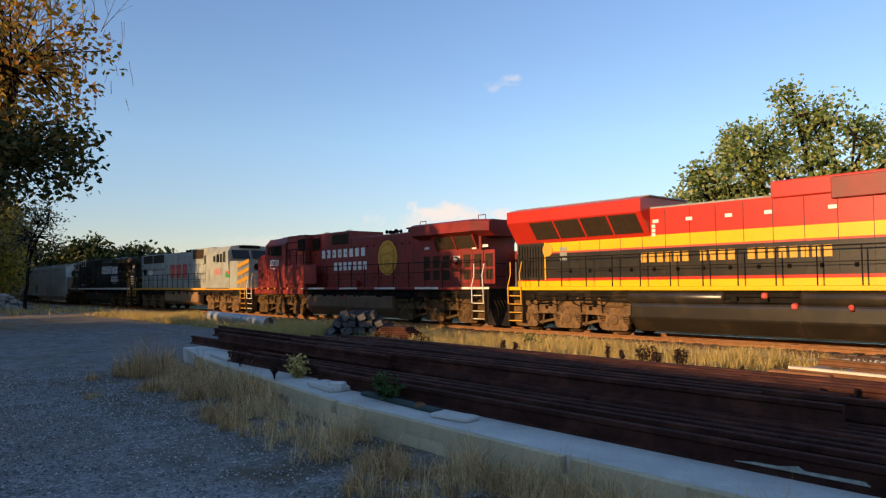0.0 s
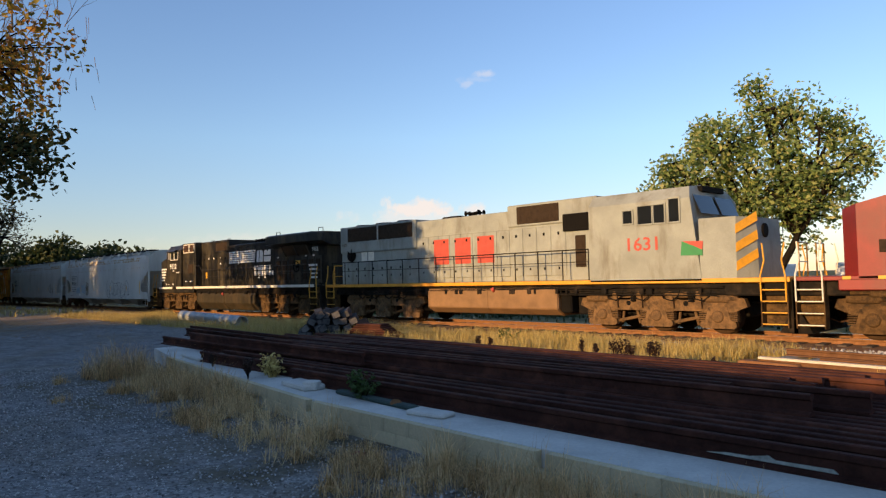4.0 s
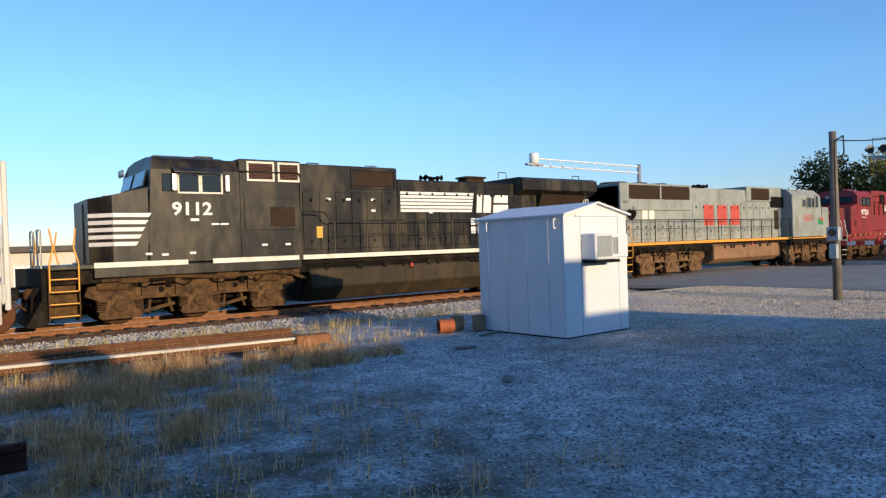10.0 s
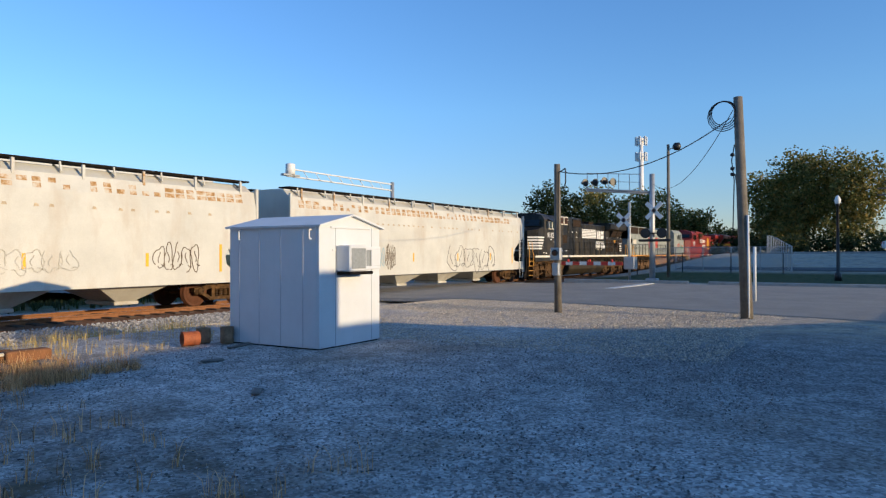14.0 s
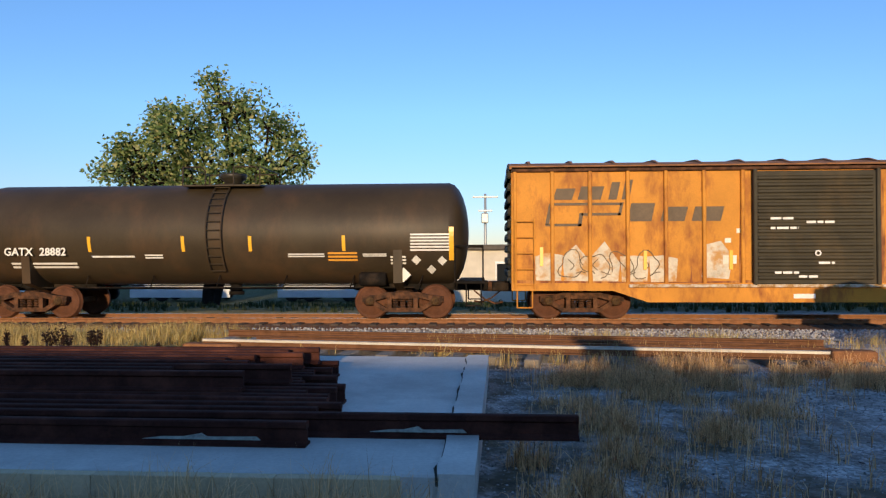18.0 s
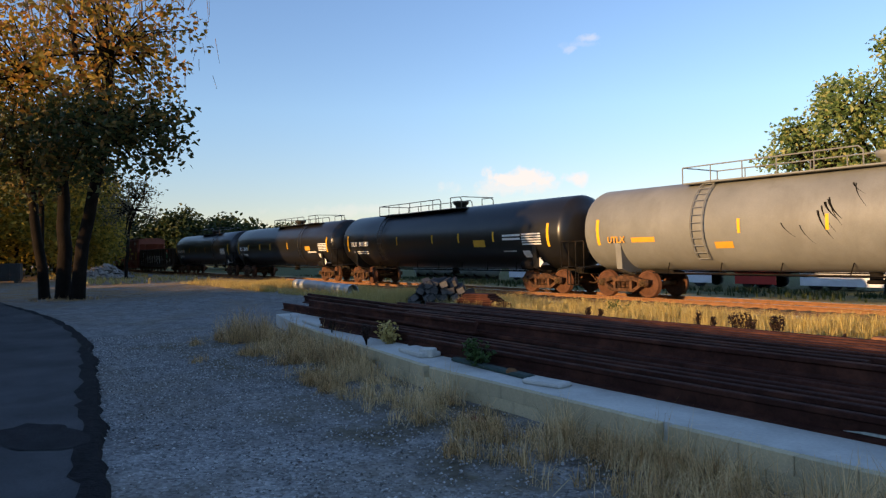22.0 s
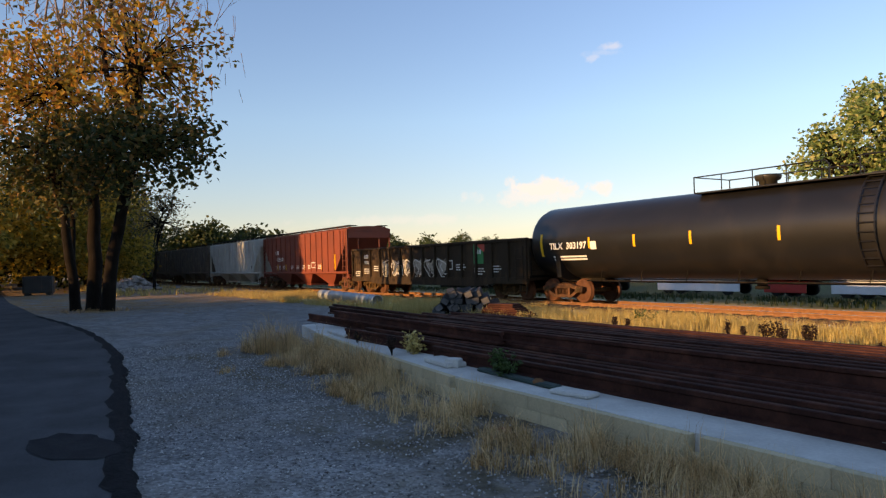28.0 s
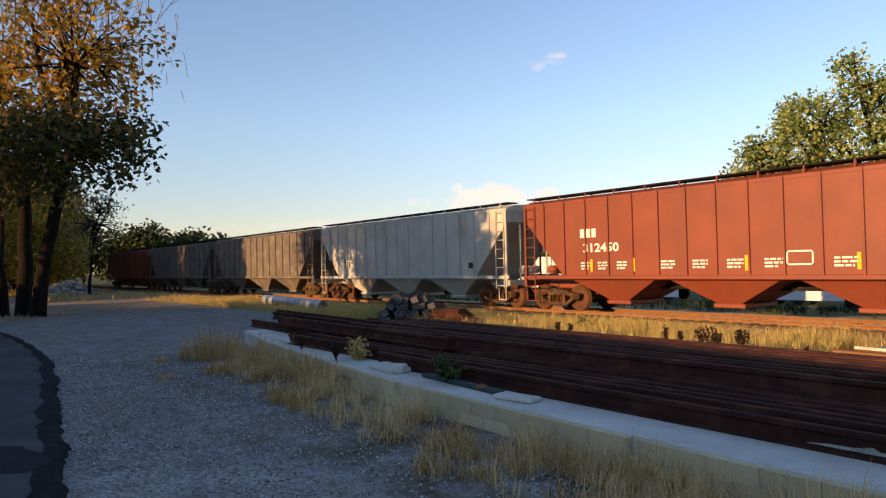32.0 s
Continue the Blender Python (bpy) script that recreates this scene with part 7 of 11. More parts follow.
def node_ground():
    """Gravel lot with dust, tan shoulder by the road, straw litter by the track."""
    m = bpy.data.materials.new("gravel lot")
    m.use_nodes = True
    n, l = m.node_tree.nodes, m.node_tree.links
    p = n["Principled BSDF"]
    p.inputs["Roughness"].default_value, p.inputs["Specular IOR Level"].default_value = 0.95, 0.25
    tc = n.new("ShaderNodeTexCoord")
    pos = tc.outputs["Object"]

    def noise_(scale, detail=5, rough=0.6):
        t = n.new("ShaderNodeTexNoise")
        t.inputs["Scale"].default_value, t.inputs["Detail"].default_value, t.inputs["Roughness"].default_value = scale, detail, rough
        l.new(pos, t.inputs["Vector"])
        return t.outputs["Fac"]

    def rng_(v, a, b, c=0.0, d=1.0):
        t = n.new("ShaderNodeMapRange")
        for k, x in zip(("From Min", "From Max", "To Min", "To Max"), (a, b, c, d)):
            t.inputs[k].default_value = x
        l.new(v, t.inputs["Value"])
        return t.outputs[0]

    def mix_(f, a, b, blend="MIX"):
        t = n.new("ShaderNodeMix")
        t.data_type, t.blend_type = "RGBA", blend
        for k, v in (("Factor", f), ("A", a), ("B", b)):
            if isinstance(v, (tuple, float)):
                t.inputs[k].default_value = (*v, 1) if isinstance(v, tuple) else v
            else:
                l.new(v, t.inputs[k])
        return t.outputs["Result"]

    def math_(op, a, b):
        t = n.new("ShaderNodeMath")
        t.operation = op
        for i, v in enumerate((a, b)):
            if isinstance(v, float):
                t.inputs[i].default_value = v
            else:
                l.new(v, t.inputs[i])
        return t.outputs[0]

    sep = n.new("ShaderNodeSeparateXYZ")
    l.new(pos, sep.inputs[0])
    X, Y = sep.outputs["X"], sep.outputs["Y"]
    vor = n.new("ShaderNodeTexVoronoi")
    vor.inputs["Scale"].default_value = 34
    l.new(pos, vor.inputs["Vector"])
    grey = mix_(rng_(noise_(0.6), 0.35, 0.65), (0.50, 0.485, 0.46), (0.65, 0.635, 0.605))
    # near right corner darkened in colour, for the shadow lying there
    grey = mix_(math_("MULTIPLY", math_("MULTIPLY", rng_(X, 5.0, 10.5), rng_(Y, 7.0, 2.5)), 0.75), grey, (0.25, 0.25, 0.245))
    chips = n.new("ShaderNodeSeparateColor")
    l.new(vor.outputs["Color"], chips.inputs[0])
    grey = mix_(1.0, grey, mix_(rng_(chips.outputs[0], 0.0, 1.0), (0.40, 0.395, 0.385), (1.25, 1.25, 1.24)), "MULTIPLY")
    # darker gravel toward the left, deepened in colour for the shade on it
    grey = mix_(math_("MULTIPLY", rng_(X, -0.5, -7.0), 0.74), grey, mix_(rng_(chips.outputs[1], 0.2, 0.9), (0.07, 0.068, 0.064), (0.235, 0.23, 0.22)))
    grey = mix_(1.0, grey, mix_(rng_(noise_(2.2, 9, 0.7), 0.38, 0.60), (0.66, 0.655, 0.65), (1.14, 1.14, 1.14)), "MULTIPLY")
    dirt = mix_(rng_(noise_(9), 0.3, 0.7), (0.15, 0.115, 0.075), (0.27, 0.215, 0.14))
    big = noise_(0.22, 6)
    # worn tracks and bare dirt
    col = mix_(math_("MULTIPLY", rng_(big, 0.52, 0.66), 0.55), grey, dirt)
    # straw and soil toward the track on the far-left side
    wob = math_("MULTIPLY", math_("SUBTRACT", noise_(0.5), 0.5), 5.0)
    yy = math_("ADD", Y, wob)
    xx = math_("ADD", X, wob)
    straw = mix_(rng_(noise_(14), 0.3, 0.7), (0.26, 0.18, 0.065), (0.50, 0.36, 0.14))
    near = math_("MULTIPLY", rng_(yy, 10.0, 13.0), rng_(xx, 4.0, 0.0))
    col = mix_(near, col, straw)
    # leaf litter under the trees on the left
    litter = mix_(rng_(noise_(6), 0.35, 0.65), (0.20, 0.10, 0.035), (0.40, 0.25, 0.10))
    col = mix_(math_("MULTIPLY", math_("MULTIPLY", rng_(xx, -28.0, -36.0), rng_(noise_(0.8), 0.35, 0.55)), 0.85), col, litter)
    # dark soil under the tufts beside the slab, deepened for shaded gaps
    tuft = math_("MULTIPLY", math_("MULTIPLY", rng_(xx, 5.0, 3.0), rng_(xx, -15.0, -13.0)), math_("MULTIPLY", rng_(yy, 2.4, 3.4), rng_(yy, 13.0, 11.0)))
    col = mix_(math_("MULTIPLY", tuft, rng_(noise_(1.5), 0.35, 0.6)), col, mix_(rng_(noise_(9), 0.3, 0.7), (0.085, 0.068, 0.045), (0.19, 0.155, 0.10)))
    # tan shoulder beside the road
    col = mix_(math_("MULTIPLY", rng_(xx, 14.0, 17.5), rng_(noise_(1.2), 0.3, 0.6)), col, mix_(rng_(noise_(5.0, 6, 0.7), 0.35, 0.65), (0.40, 0.31, 0.20), (0.62, 0.53, 0.39)))
    # grass beyond the track and past the road
    grass = mix_(rng_(noise_(3), 0.3, 0.7), (0.035, 0.05, 0.015), (0.12, 0.12, 0.04))
    col = mix_(rng_(yy, 23.5, 26.0), col, grass)
    col = mix_(math_("MULTIPLY", rng_(X, 39.0, 41.0), rng_(X, 53.0, 50.0)), col, grass)
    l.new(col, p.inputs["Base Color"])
    b = n.new("ShaderNodeBump")
    b.inputs["Strength"].default_value, b.inputs["Distance"].default_value = 0.7, 0.02
    h = math_("ADD", math_("MULTIPLY", vor.outputs["Distance"], 1.0), noise_(22, 6))
    l.new(h, b.inputs["Height"])
    l.new(b.outputs[0], p.inputs["Normal"])
    return m


M_GROUND = node_ground()
xs = [-2500, -1200, -600, -300, -200, -150, -120, -100, -90, -80, -70] + [-60 + 2 * i for i in range(21)] + [-19 + i * 0.75 for i in range(52)] + [20.5 + 1.5 * i for i in range(14)] + [43 + 4 * i for i in range(12)] + [100, 130, 180, 300, 600, 1200, 2500]
ys = [-2500, -1000, -300, -100, -50, -30, -20] + [-14 + 2 * i for i in range(6)] + [-3 + 0.75 * i for i in range(28)] + [18 + 1.0 * i for i in range(10)] + [29 + 3 * i for i in range(8)] + [56, 65, 80, 120, 200, 400, 1000, 2500]
gv = []
for y in ys:
    for x in xs:
        bump_ = 0.03 * noise.noise((x * 0.35, y * 0.35, 0.0)) if abs(x) < 45 and abs(y) < 30 else 0.0
        gv.append((x, y, ground_z(x, y) + bump_ - (0.02 if abs(x) < 45 else 0)))
nx_ = len(xs)
gf = [(j * nx_ + i, j * nx_ + i + 1, (j + 1) * nx_ + i + 1, (j + 1) * nx_ + i) for j in range(len(ys) - 1) for i in range(nx_ - 1)]
me = bpy.data.meshes.new("ground")
me.from_pydata(gv, [], gf)
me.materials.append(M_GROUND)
me.shade_smooth()
GROUND = tagged(new("ground", me), "grey gravel lot with dirt and dry straw", "ground", kind="structure")

# ballast bed
M_BALLAST = mat("grey crushed stone ballast", (0.40, 0.38, 0.35), 0.95, var=0.45, scale=7, bump=0.9, bscale=28, stain=(0.24, 0.16, 0.09), stain_at=(0.52, 0.75), stain_scale=1.2)
M_BROWN = mat("rusty brown ballast between rails", (0.23, 0.105, 0.045), 0.95, var=0.4, scale=6, bump=0.9, bscale=28)
M_STONE = mat("ballast stone", (0.45, 0.43, 0.40), 0.9, var=0.2, scale=20, bump=0.2, island=True, rand=0.45)
M_RAIL = mat("rusted rail steel", (0.26, 0.12, 0.052), 0.85, spec=0.2, var=0.3, scale=8, bump=0.1)
M_RUNNING = mat("polished rail head", (0.55, 0.52, 0.48), 0.25, metal=1.0, var=0.1, scale=6, bump=0.0)
M_TIE = mat("weathered wooden tie", (0.085, 0.062, 0.045), 0.9, var=0.35, scale=5, bump=0.5, bscale=30, rand=0.35)
M_OLDRAIL = mat("dark rusted stored rail", (0.062, 0.023, 0.016), 0.8, var=0.35, scale=4, bump=0.12, rand=0.25, stain=(0.12, 0.044, 0.027), stain_at=(0.46, 0.72), stain_scale=2.5, spec=0.12)
M_PEBBLE = mat("mixed loose gravel", (0.42, 0.40, 0.37), 0.9, var=0.2, scale=20, bump=0.2, island=True, rand=0.75)
TRACK = empty("railway_track", None, "main line track of rusted rails on grey ballast", "railway track")
TRACK["kind"] = "structure"
bm = bmesh.new()
prism(bm, [(13.7, -0.40), (15.2, -0.33), (17.6, -0.27), (22.3, -0.27), (23.6, -0.5), (23.6, -0.9), (13.7, -0.9)], -420, 420, "x")
part("ballast_bed", fix(bm), M_BALLAST, TRACK)
bm = bmesh.new()
prism(bm, [(17.75, -0.275), (18.1, -0.25), (18.85, -0.235), (20.98, -0.235), (21.9, -0.25), (22.2, -0.275)], -420, 420, "x")
part("ballast_middle", fix(bm), M_BROWN, TRACK)
RAILP = [(-0.07, 0), (0.07, 0), (0.07, 0.018), (0.015, 0.035), (0.012, 0.115), (0.035, 0.13), (0.036, 0.165), (0.025, 0.172), (-0.025, 0.172), (-0.036, 0.165), (-0.035, 0.13), (-0.012, 0.115), (-0.015, 0.035), (-0.07, 0.018)]
for y in (YC - 0.735, YC + 0.735):
    bm = bmesh.new()
    prism(bm, [(y + u, ZR - 0.175 + v) for u, v in RAILP], -420, 420, "x")
    r = part("rail", fix(bm), M_RAIL, TRACK)
    bm = bmesh.new()
    box(bm, -420, 420, y - 0.026, y + 0.026, ZR - 0.004, ZR - 0.0005)
    part("rail_head", fix(bm), M_RUNNING, r, "polished running surface")
bm = bmesh.new()
bbox(bm, -0.11, 0.11, -1.3, 1.3, -0.17, 0.0, 0.015)
tie_me = mesh_of(fix(bm), "tie", M_TIE)
rng = random.Random(5)
for i in range(200):
    child("tie", tie_me, TRACK, pose(-66 + i * 0.53 + rng.uniform(-0.03, 0.03), YC, -0.205 + rng.uniform(-0.012, 0.008), 0, 0, rng.uniform(-1.2, 1.2)))


def scatter(name, n, place, size, material, parent=None, seed=1, flat=0.7):
    """Loose stones as one mesh of small faceted lumps."""
    rng = random.Random(seed)
    vs, fs = [], []
    oct_ = [(1, 0, 0), (0, 1, 0), (-1, 0, 0), (0, -1, 0), (0, 0, 1), (0, 0, -1)]
    tri = [(0, 1, 4), (1, 2, 4), (2, 3, 4), (3, 0, 4), (1, 0, 5), (2, 1, 5), (3, 2, 5), (0, 3, 5)]
    for _ in range(n):
        x, y, z = place(rng)
        s = rng.uniform(*size)
        a = rng.uniform(0, 6.28)
        b = len(vs)
        for u, v, w in oct_:
            k = s * rng.uniform(0.7, 1.3)
            u, v = u * math.cos(a) - v * math.sin(a), u * math.sin(a) + v * math.cos(a)
            vs.append((x + u * k, y + v * k, z + w * k * flat))
        fs += [(b + i, b + j, b + k) for i, j, k in tri]
    me = bpy.data.meshes.new(name)
    me.from_pydata(vs, [], fs)
    me.materials.append(material)
    ob = new(name, me)
    if parent is not None:
        ob.parent = parent
    ob["kind"] = "stuff"
    return ob


def on_ballast(rng):
    x = rng.uniform(-6, 24) if rng.random() < 0.75 else rng.uniform(-45, 30)
    y = rng.uniform(14.2, 18.0)
    z = -0.36 + 0.09 * sstep(14.0, 17.6, y) + 0.02
    return x, y, z


scatter("ballast_stone", 15000, on_ballast, (0.018, 0.045), M_STONE, TRACK, 2)["label"] = "loose grey ballast stones"
tagged(scatter("loose_gravel", 62000, lambda r: ((lambda x, y: (x, y, ground_z(x, y) - 0.012))(r.uniform(-16, 13), r.uniform(1.2, 10.5) if r.random() < 0.7 else r.uniform(0.8, 4))), (0.005, 0.016), M_PEBBLE, None, 4), "loose grey gravel on the lot", "gravel")

def lit_shoulder(r):
    x = r.uniform(11.0, 21.5)
    y = r.uniform(2.0, 16.5)
    return x, y, ground_z(x, y) - 0.008


tagged(scatter("crushed_stone", 42000, lit_shoulder, (0.008, 0.021), mat("pale tan crushed stone", (0.66, 0.57, 0.43), 0.9, var=0.2, scale=20, bump=0.2, island=True, rand=0.35), None, 6), "pale crushed stone along the street", "gravel")
# asphalt drive on the left, thin with a broken edge
M_EDGE = mat("crumbling dark asphalt edge", (0.022, 0.022, 0.023), 0.95, var=0.5, scale=9, bump=1.0, bscale=30, spec=0.1)
M_DAMP = mat("dark tar patch", (0.026, 0.027, 0.030), 0.9, var=0.4, scale=5, bump=0.6, bscale=60, spec=0.15)
M_ASPHALT = mat("worn asphalt", (0.085, 0.088, 0.09), 0.95, var=0.35, scale=0.8, bump=0.6, bscale=70, spec=0.15, stain=(0.05, 0.05, 0.05), stain_at=(0.55, 0.7), stain_scale=0.5)
M_ROAD = mat("sunlit grey asphalt road", (0.30, 0.275, 0.23), 0.9, var=0.15, scale=0.7, bump=0.4, bscale=80, stain=(0.24, 0.225, 0.20), stain_at=(0.55, 0.7), stain_scale=0.4)
M_CURB = mat("pale concrete kerb", (0.42, 0.40, 0.36), 0.9, var=0.2, scale=3, bump=0.3)
edge = [(-3.2, 0.35), (-5.4, 0.71), (-7.1, 0.97), (-12.4, 1.66), (-15.4, 2.0), (-18.0, 2.08), (-21.5, 2.05), (-25.2, 1.8), (-30.0, 1.3), (-45, 0.6), (-90, 0.2)]
rng = random.Random(8)
line = []
for (ax, ay), (bx, by) in zip(edge, edge[1:]):
    n = max(2, int(abs(bx - ax) / 0.22)) if ax > -32 else 6
    for i in range(n):
        t = i / n
        line.append((ax + (bx - ax) * t, ay + (by - ay) * t + rng.uniform(-0.03, 0.03) + 0.05 * noise.noise((ax + (bx - ax) * t, 0.0, 4.0))))
bm = bmesh.new()
top = [bm.verts.new((x, y, 0.035)) for x, y in line]
low = [bm.verts.new((x, y + 0.05, -0.05)) for x, y in line]
back = [bm.verts.new((x, -7.5, 0.03)) for x, y in line]
for i in range(len(line) - 1):
    bm.faces.new((top[i], top[i + 1], low[i + 1], low[i]))
    bm.faces.new((top[i], back[i], back[i + 1], top[i + 1]))
DRIVE = tagged(part("asphalt_drive", fix(bm), M_ASPHALT), "dark worn asphalt drive with a crumbling edge", "driveway", kind="structure")
bm = bmesh.new()
rows_ = [(bm.verts.new((x, y + 0.06, -0.045)), bm.verts.new((x, y + 0.008, 0.034)), bm.verts.new((x, y - 0.02, 0.04)), bm.verts.new((x, y - 0.13 - 0.16 * abs(noise.noise((x * 0.9, 2.0, 0.0))) - rng.uniform(0, 0.05), 0.039))) for x, y in line if x > -30]
for a, b in zip(rows_, rows_[1:]):
    for k in range(3):
        bm.faces.new((a[k], b[k], b[k + 1], a[k + 1]))
part("broken_edge", fix(bm), M_EDGE, DRIVE, "crumbling darker broken edge")
bm = bmesh.new()
vs = []
for i in range(36):
    a = 6.2832 * i / 36
    q = 1 + 0.22 * noise.noise((2 * math.cos(a), 2 * math.sin(a), 1.0)) + rng.uniform(-0.03, 0.03)
    vs.append(bm.verts.new((-7.35 + 0.62 * q * math.cos(a), 0.50 + 0.33 * q * math.sin(a) + 0.12 * math.cos(a), 0.041)))
bm.faces.new(vs)
part("tar_patch", fix(bm), M_DAMP, DRIVE, "dark mended patch")

# road over the track
bm = bmesh.new()
stations = [-120, -40, 0, 8, 12, 15, 17.0, 18.4, 21.4, 23, 26, 34, 60, 150]
rows = []
for y in stations:
    z = 0.02 - 0.13 * sstep(12.5, 17.2, y) - 0.55 * sstep(24, 44, y)
    wob = 2.2 * sstep(10, 2, y)
    rows.append([bm.verts.new((x, y, z + c)) for x, c in ((21.6 - wob, -0.12), (21.8 - wob, 0.0), (30, 0.04), (37.6, 0.0), (37.8, -0.15))])
for a, b in zip(rows, rows[1:]):
    for i in range(4):
        bm.faces.new((a[i], a[i + 1], b[i + 1], b[i]))
ROAD = tagged(part("road", fix(bm), M_ROAD), "grey asphalt street crossing the track", "road", kind="structure")
M_PAINT = mat("worn white road paint", (0.6, 0.6, 0.57), 0.8, var=0.2, scale=6)
for x0_, x1_, y0_, y1_ in ((30.3, 36.8, 10.0, 10.45),):
    bm = bmesh.new()
    box(bm, x0_, x1_, y0_, y1_, 0.03, 0.066)
    part("stop_line", fix(bm), M_PAINT, ROAD)
bm = bmesh.new()
for a, b in ((-60, 7.5), (8.5, 15.5)):
    bbox(bm, 37.8, 38.05, a, b, -0.1, 0.17, 0.03)
tagged(part("kerb", fix(bm), M_CURB), "pale concrete kerb along the street", "kerb", kind="structure")
# paved lot past the road, darkened in colour for the shade over it
bm = bmesh.new()
quad(bm, [(x, y, ground_z(x, y) + 0.05) for x, y in ((53, -40), (82, -40), (82, 13), (53, 13))])
M_LOT = mat("worn lot asphalt darkened for shade", (0.13, 0.125, 0.12), 0.9, var=0.2, scale=0.5, bump=0.4, bscale=60, spec=0.2)
tagged(part("parking_lot", fix(bm), M_LOT), "grey paved parking lot", "parking lot", kind="structure")
# crossing panels between the rails
for y0_, y1_ in ((17.9, 19.05), (19.32, 20.5), (20.8, 21.9)):
    bm = bmesh.new()
    bbox(bm, 21.8, 37.6, y0_, y1_, -0.28, -0.1, 0.01)
    part("crossing_panel", fix(bm), M_ROAD, ROAD)
# ---- slab with stored rail ----
M_SLAB = mat("weathered concrete slab", (0.62, 0.60, 0.53), 0.9, var=0.18, scale=1.0, bump=0.25, bscale=35, stain=(0.38, 0.355, 0.31), stain_at=(0.5, 0.75), stain_scale=0.9)
M_BLOCK = mat("painted concrete block", (0.62, 0.50, 0.30), 0.9, var=0.2, scale=4, bump=0.35, rand=0.12, stain=(0.25, 0.21, 0.15), stain_at=(0.5, 0.75), stain_scale=2)
SLAB = empty("concrete_slab", None, "low concrete foundation slab with a block edge", "slab")
SLAB["kind"] = "structure"
outline = [(-15.6, 6.0), (-13.5, 5.52), (-10.5, 5.08), (-7.0, 4.62), (-3.5, 4.52), (-0.06, 4.5), (0.08, 9.62), (-4.4, 9.72), (-7.2, 10.05), (-10.4, 10.2), (-12.5, 10.0), (-15.9, 8.8)]
bm = bmesh.new()
prism(bm, outline, -0.25, 0.25, "z")
bmesh.ops.bevel(bm, geom=[e for e in bm.edges if min(v.co.z for v in e.verts) > 0.2], offset=0.015, segments=1, affect="EDGES")
part("slab_top", fix(bm), M_SLAB, SLAB)
rng = random.Random(15)
# raised rim along the end, with a ragged crack between it and the slab
inner = []
for k in range(27):
    y = 4.44 + 5.2 * k / 26
    inner.append((-0.27 + 0.10 * (y - 4.44) / 5.2 + 0.03 * noise.noise((y * 2.3, 0.0, 1.0)) + rng.uniform(-0.008, 0.008), y))
bm = bmesh.new()
prism(bm, [(-0.03, 4.44), (0.11, 9.64)] + inner[::-1], -0.2, 0.278, "z")
part("slab_rim", fix(bm), M_SLAB, SLAB)
M_CRACK = mat("dirt-filled crack", (0.05, 0.045, 0.035), 0.95, var=0.4, scale=12, spec=0.1)
bm = bmesh.new()
prism(bm, [(x + 0.006, y) for x, y in inner] + [(x - 0.012 - 0.045 * max(0.0, noise.noise((y * 3.1, 2.0, 0.0))), y) for x, y in inner[::-1]], 0.2, 0.2545, "z")
part("slab_crack", fix(bm), M_CRACK, SLAB, "ragged dark crack along the rim")
# block facing along the near side: two courses
rng = random.Random(11)
near = [(-13.55, 5.5), (-10.5, 5.05), (-7.0, 4.58), (-3.5, 4.48), (-0.45, 4.46)]
bm = bmesh.new()
bbox(bm, 0, 0.396, -0.045, 0.04, 0, 0.14, 0.004)
block_me = mesh_of(fix(bm), "block", M_BLOCK)
for (ax, ay), (bx, by) in zip(near, near[1:]):
    L = math.hypot(bx - ax, by - ay)
    ang_ = math.degrees(math.atan2(by - ay, bx - ax))
    for c in range(2):
        u = -0.2 * c
        while u < L - 0.2:
            t = max(0.0, u) / L
            if not (c == 0 and rng.random() < 0.03):
                child("block", block_me, SLAB, pose(ax + (bx - ax) * t, ay + (by - ay) * t + rng.uniform(-0.003, 0.003), -0.035 + 0.142 * c, 0, 0, ang_ + rng.uniform(-0.25, 0.25)))
            u += 0.4
# stored rails, upright, side by side, some in a second layer
GREEN = mat("pale paint mark on rail web", (0.40, 0.42, 0.36), 0.8, var=0.4, scale=12)


def stored_rail(x0, y0, x1, y1, z, label="dark rusted rail lying on the slab", scale=1.05):
    L = math.hypot(x1 - x0, y1 - y0)
    bm = bmesh.new()
    prism(bm, [(u * scale, v * scale) for u, v in RAILP], 0, L, "x")
    ob = part("stored_rail", fix(bm), M_OLDRAIL)
    ob.matrix_basis = pose(x0, y0, z, 0, 0, math.degrees(math.atan2(y1 - y0, x1 - x0)))
    tagged(ob, label, "rail", "rails stored on the slab")
    return ob


rng = random.Random(21)
lay = [(-8.6, 5.27, -1.27, 5.15, "front"), (-12.2, 5.56, 0.75, 5.42, "long"), (-10.0, 5.72, -1.31, 5.62, ""), (-12.0, 5.9, -1.15, 5.80, "")]
y = 5.98
k = 0
while y < 8.15:
    lay.append((rng.uniform(-14.2, -11.8) if k % 5 else -16.6, y + rng.uniform(0.1, 0.25) + (0.5 if k % 5 == 0 else 0.1), -1.35 - 0.09 * k * rng.uniform(0.2, 1) + rng.uniform(-0.15, 0.15), y, ""))
    y += 0.158
    k += 1
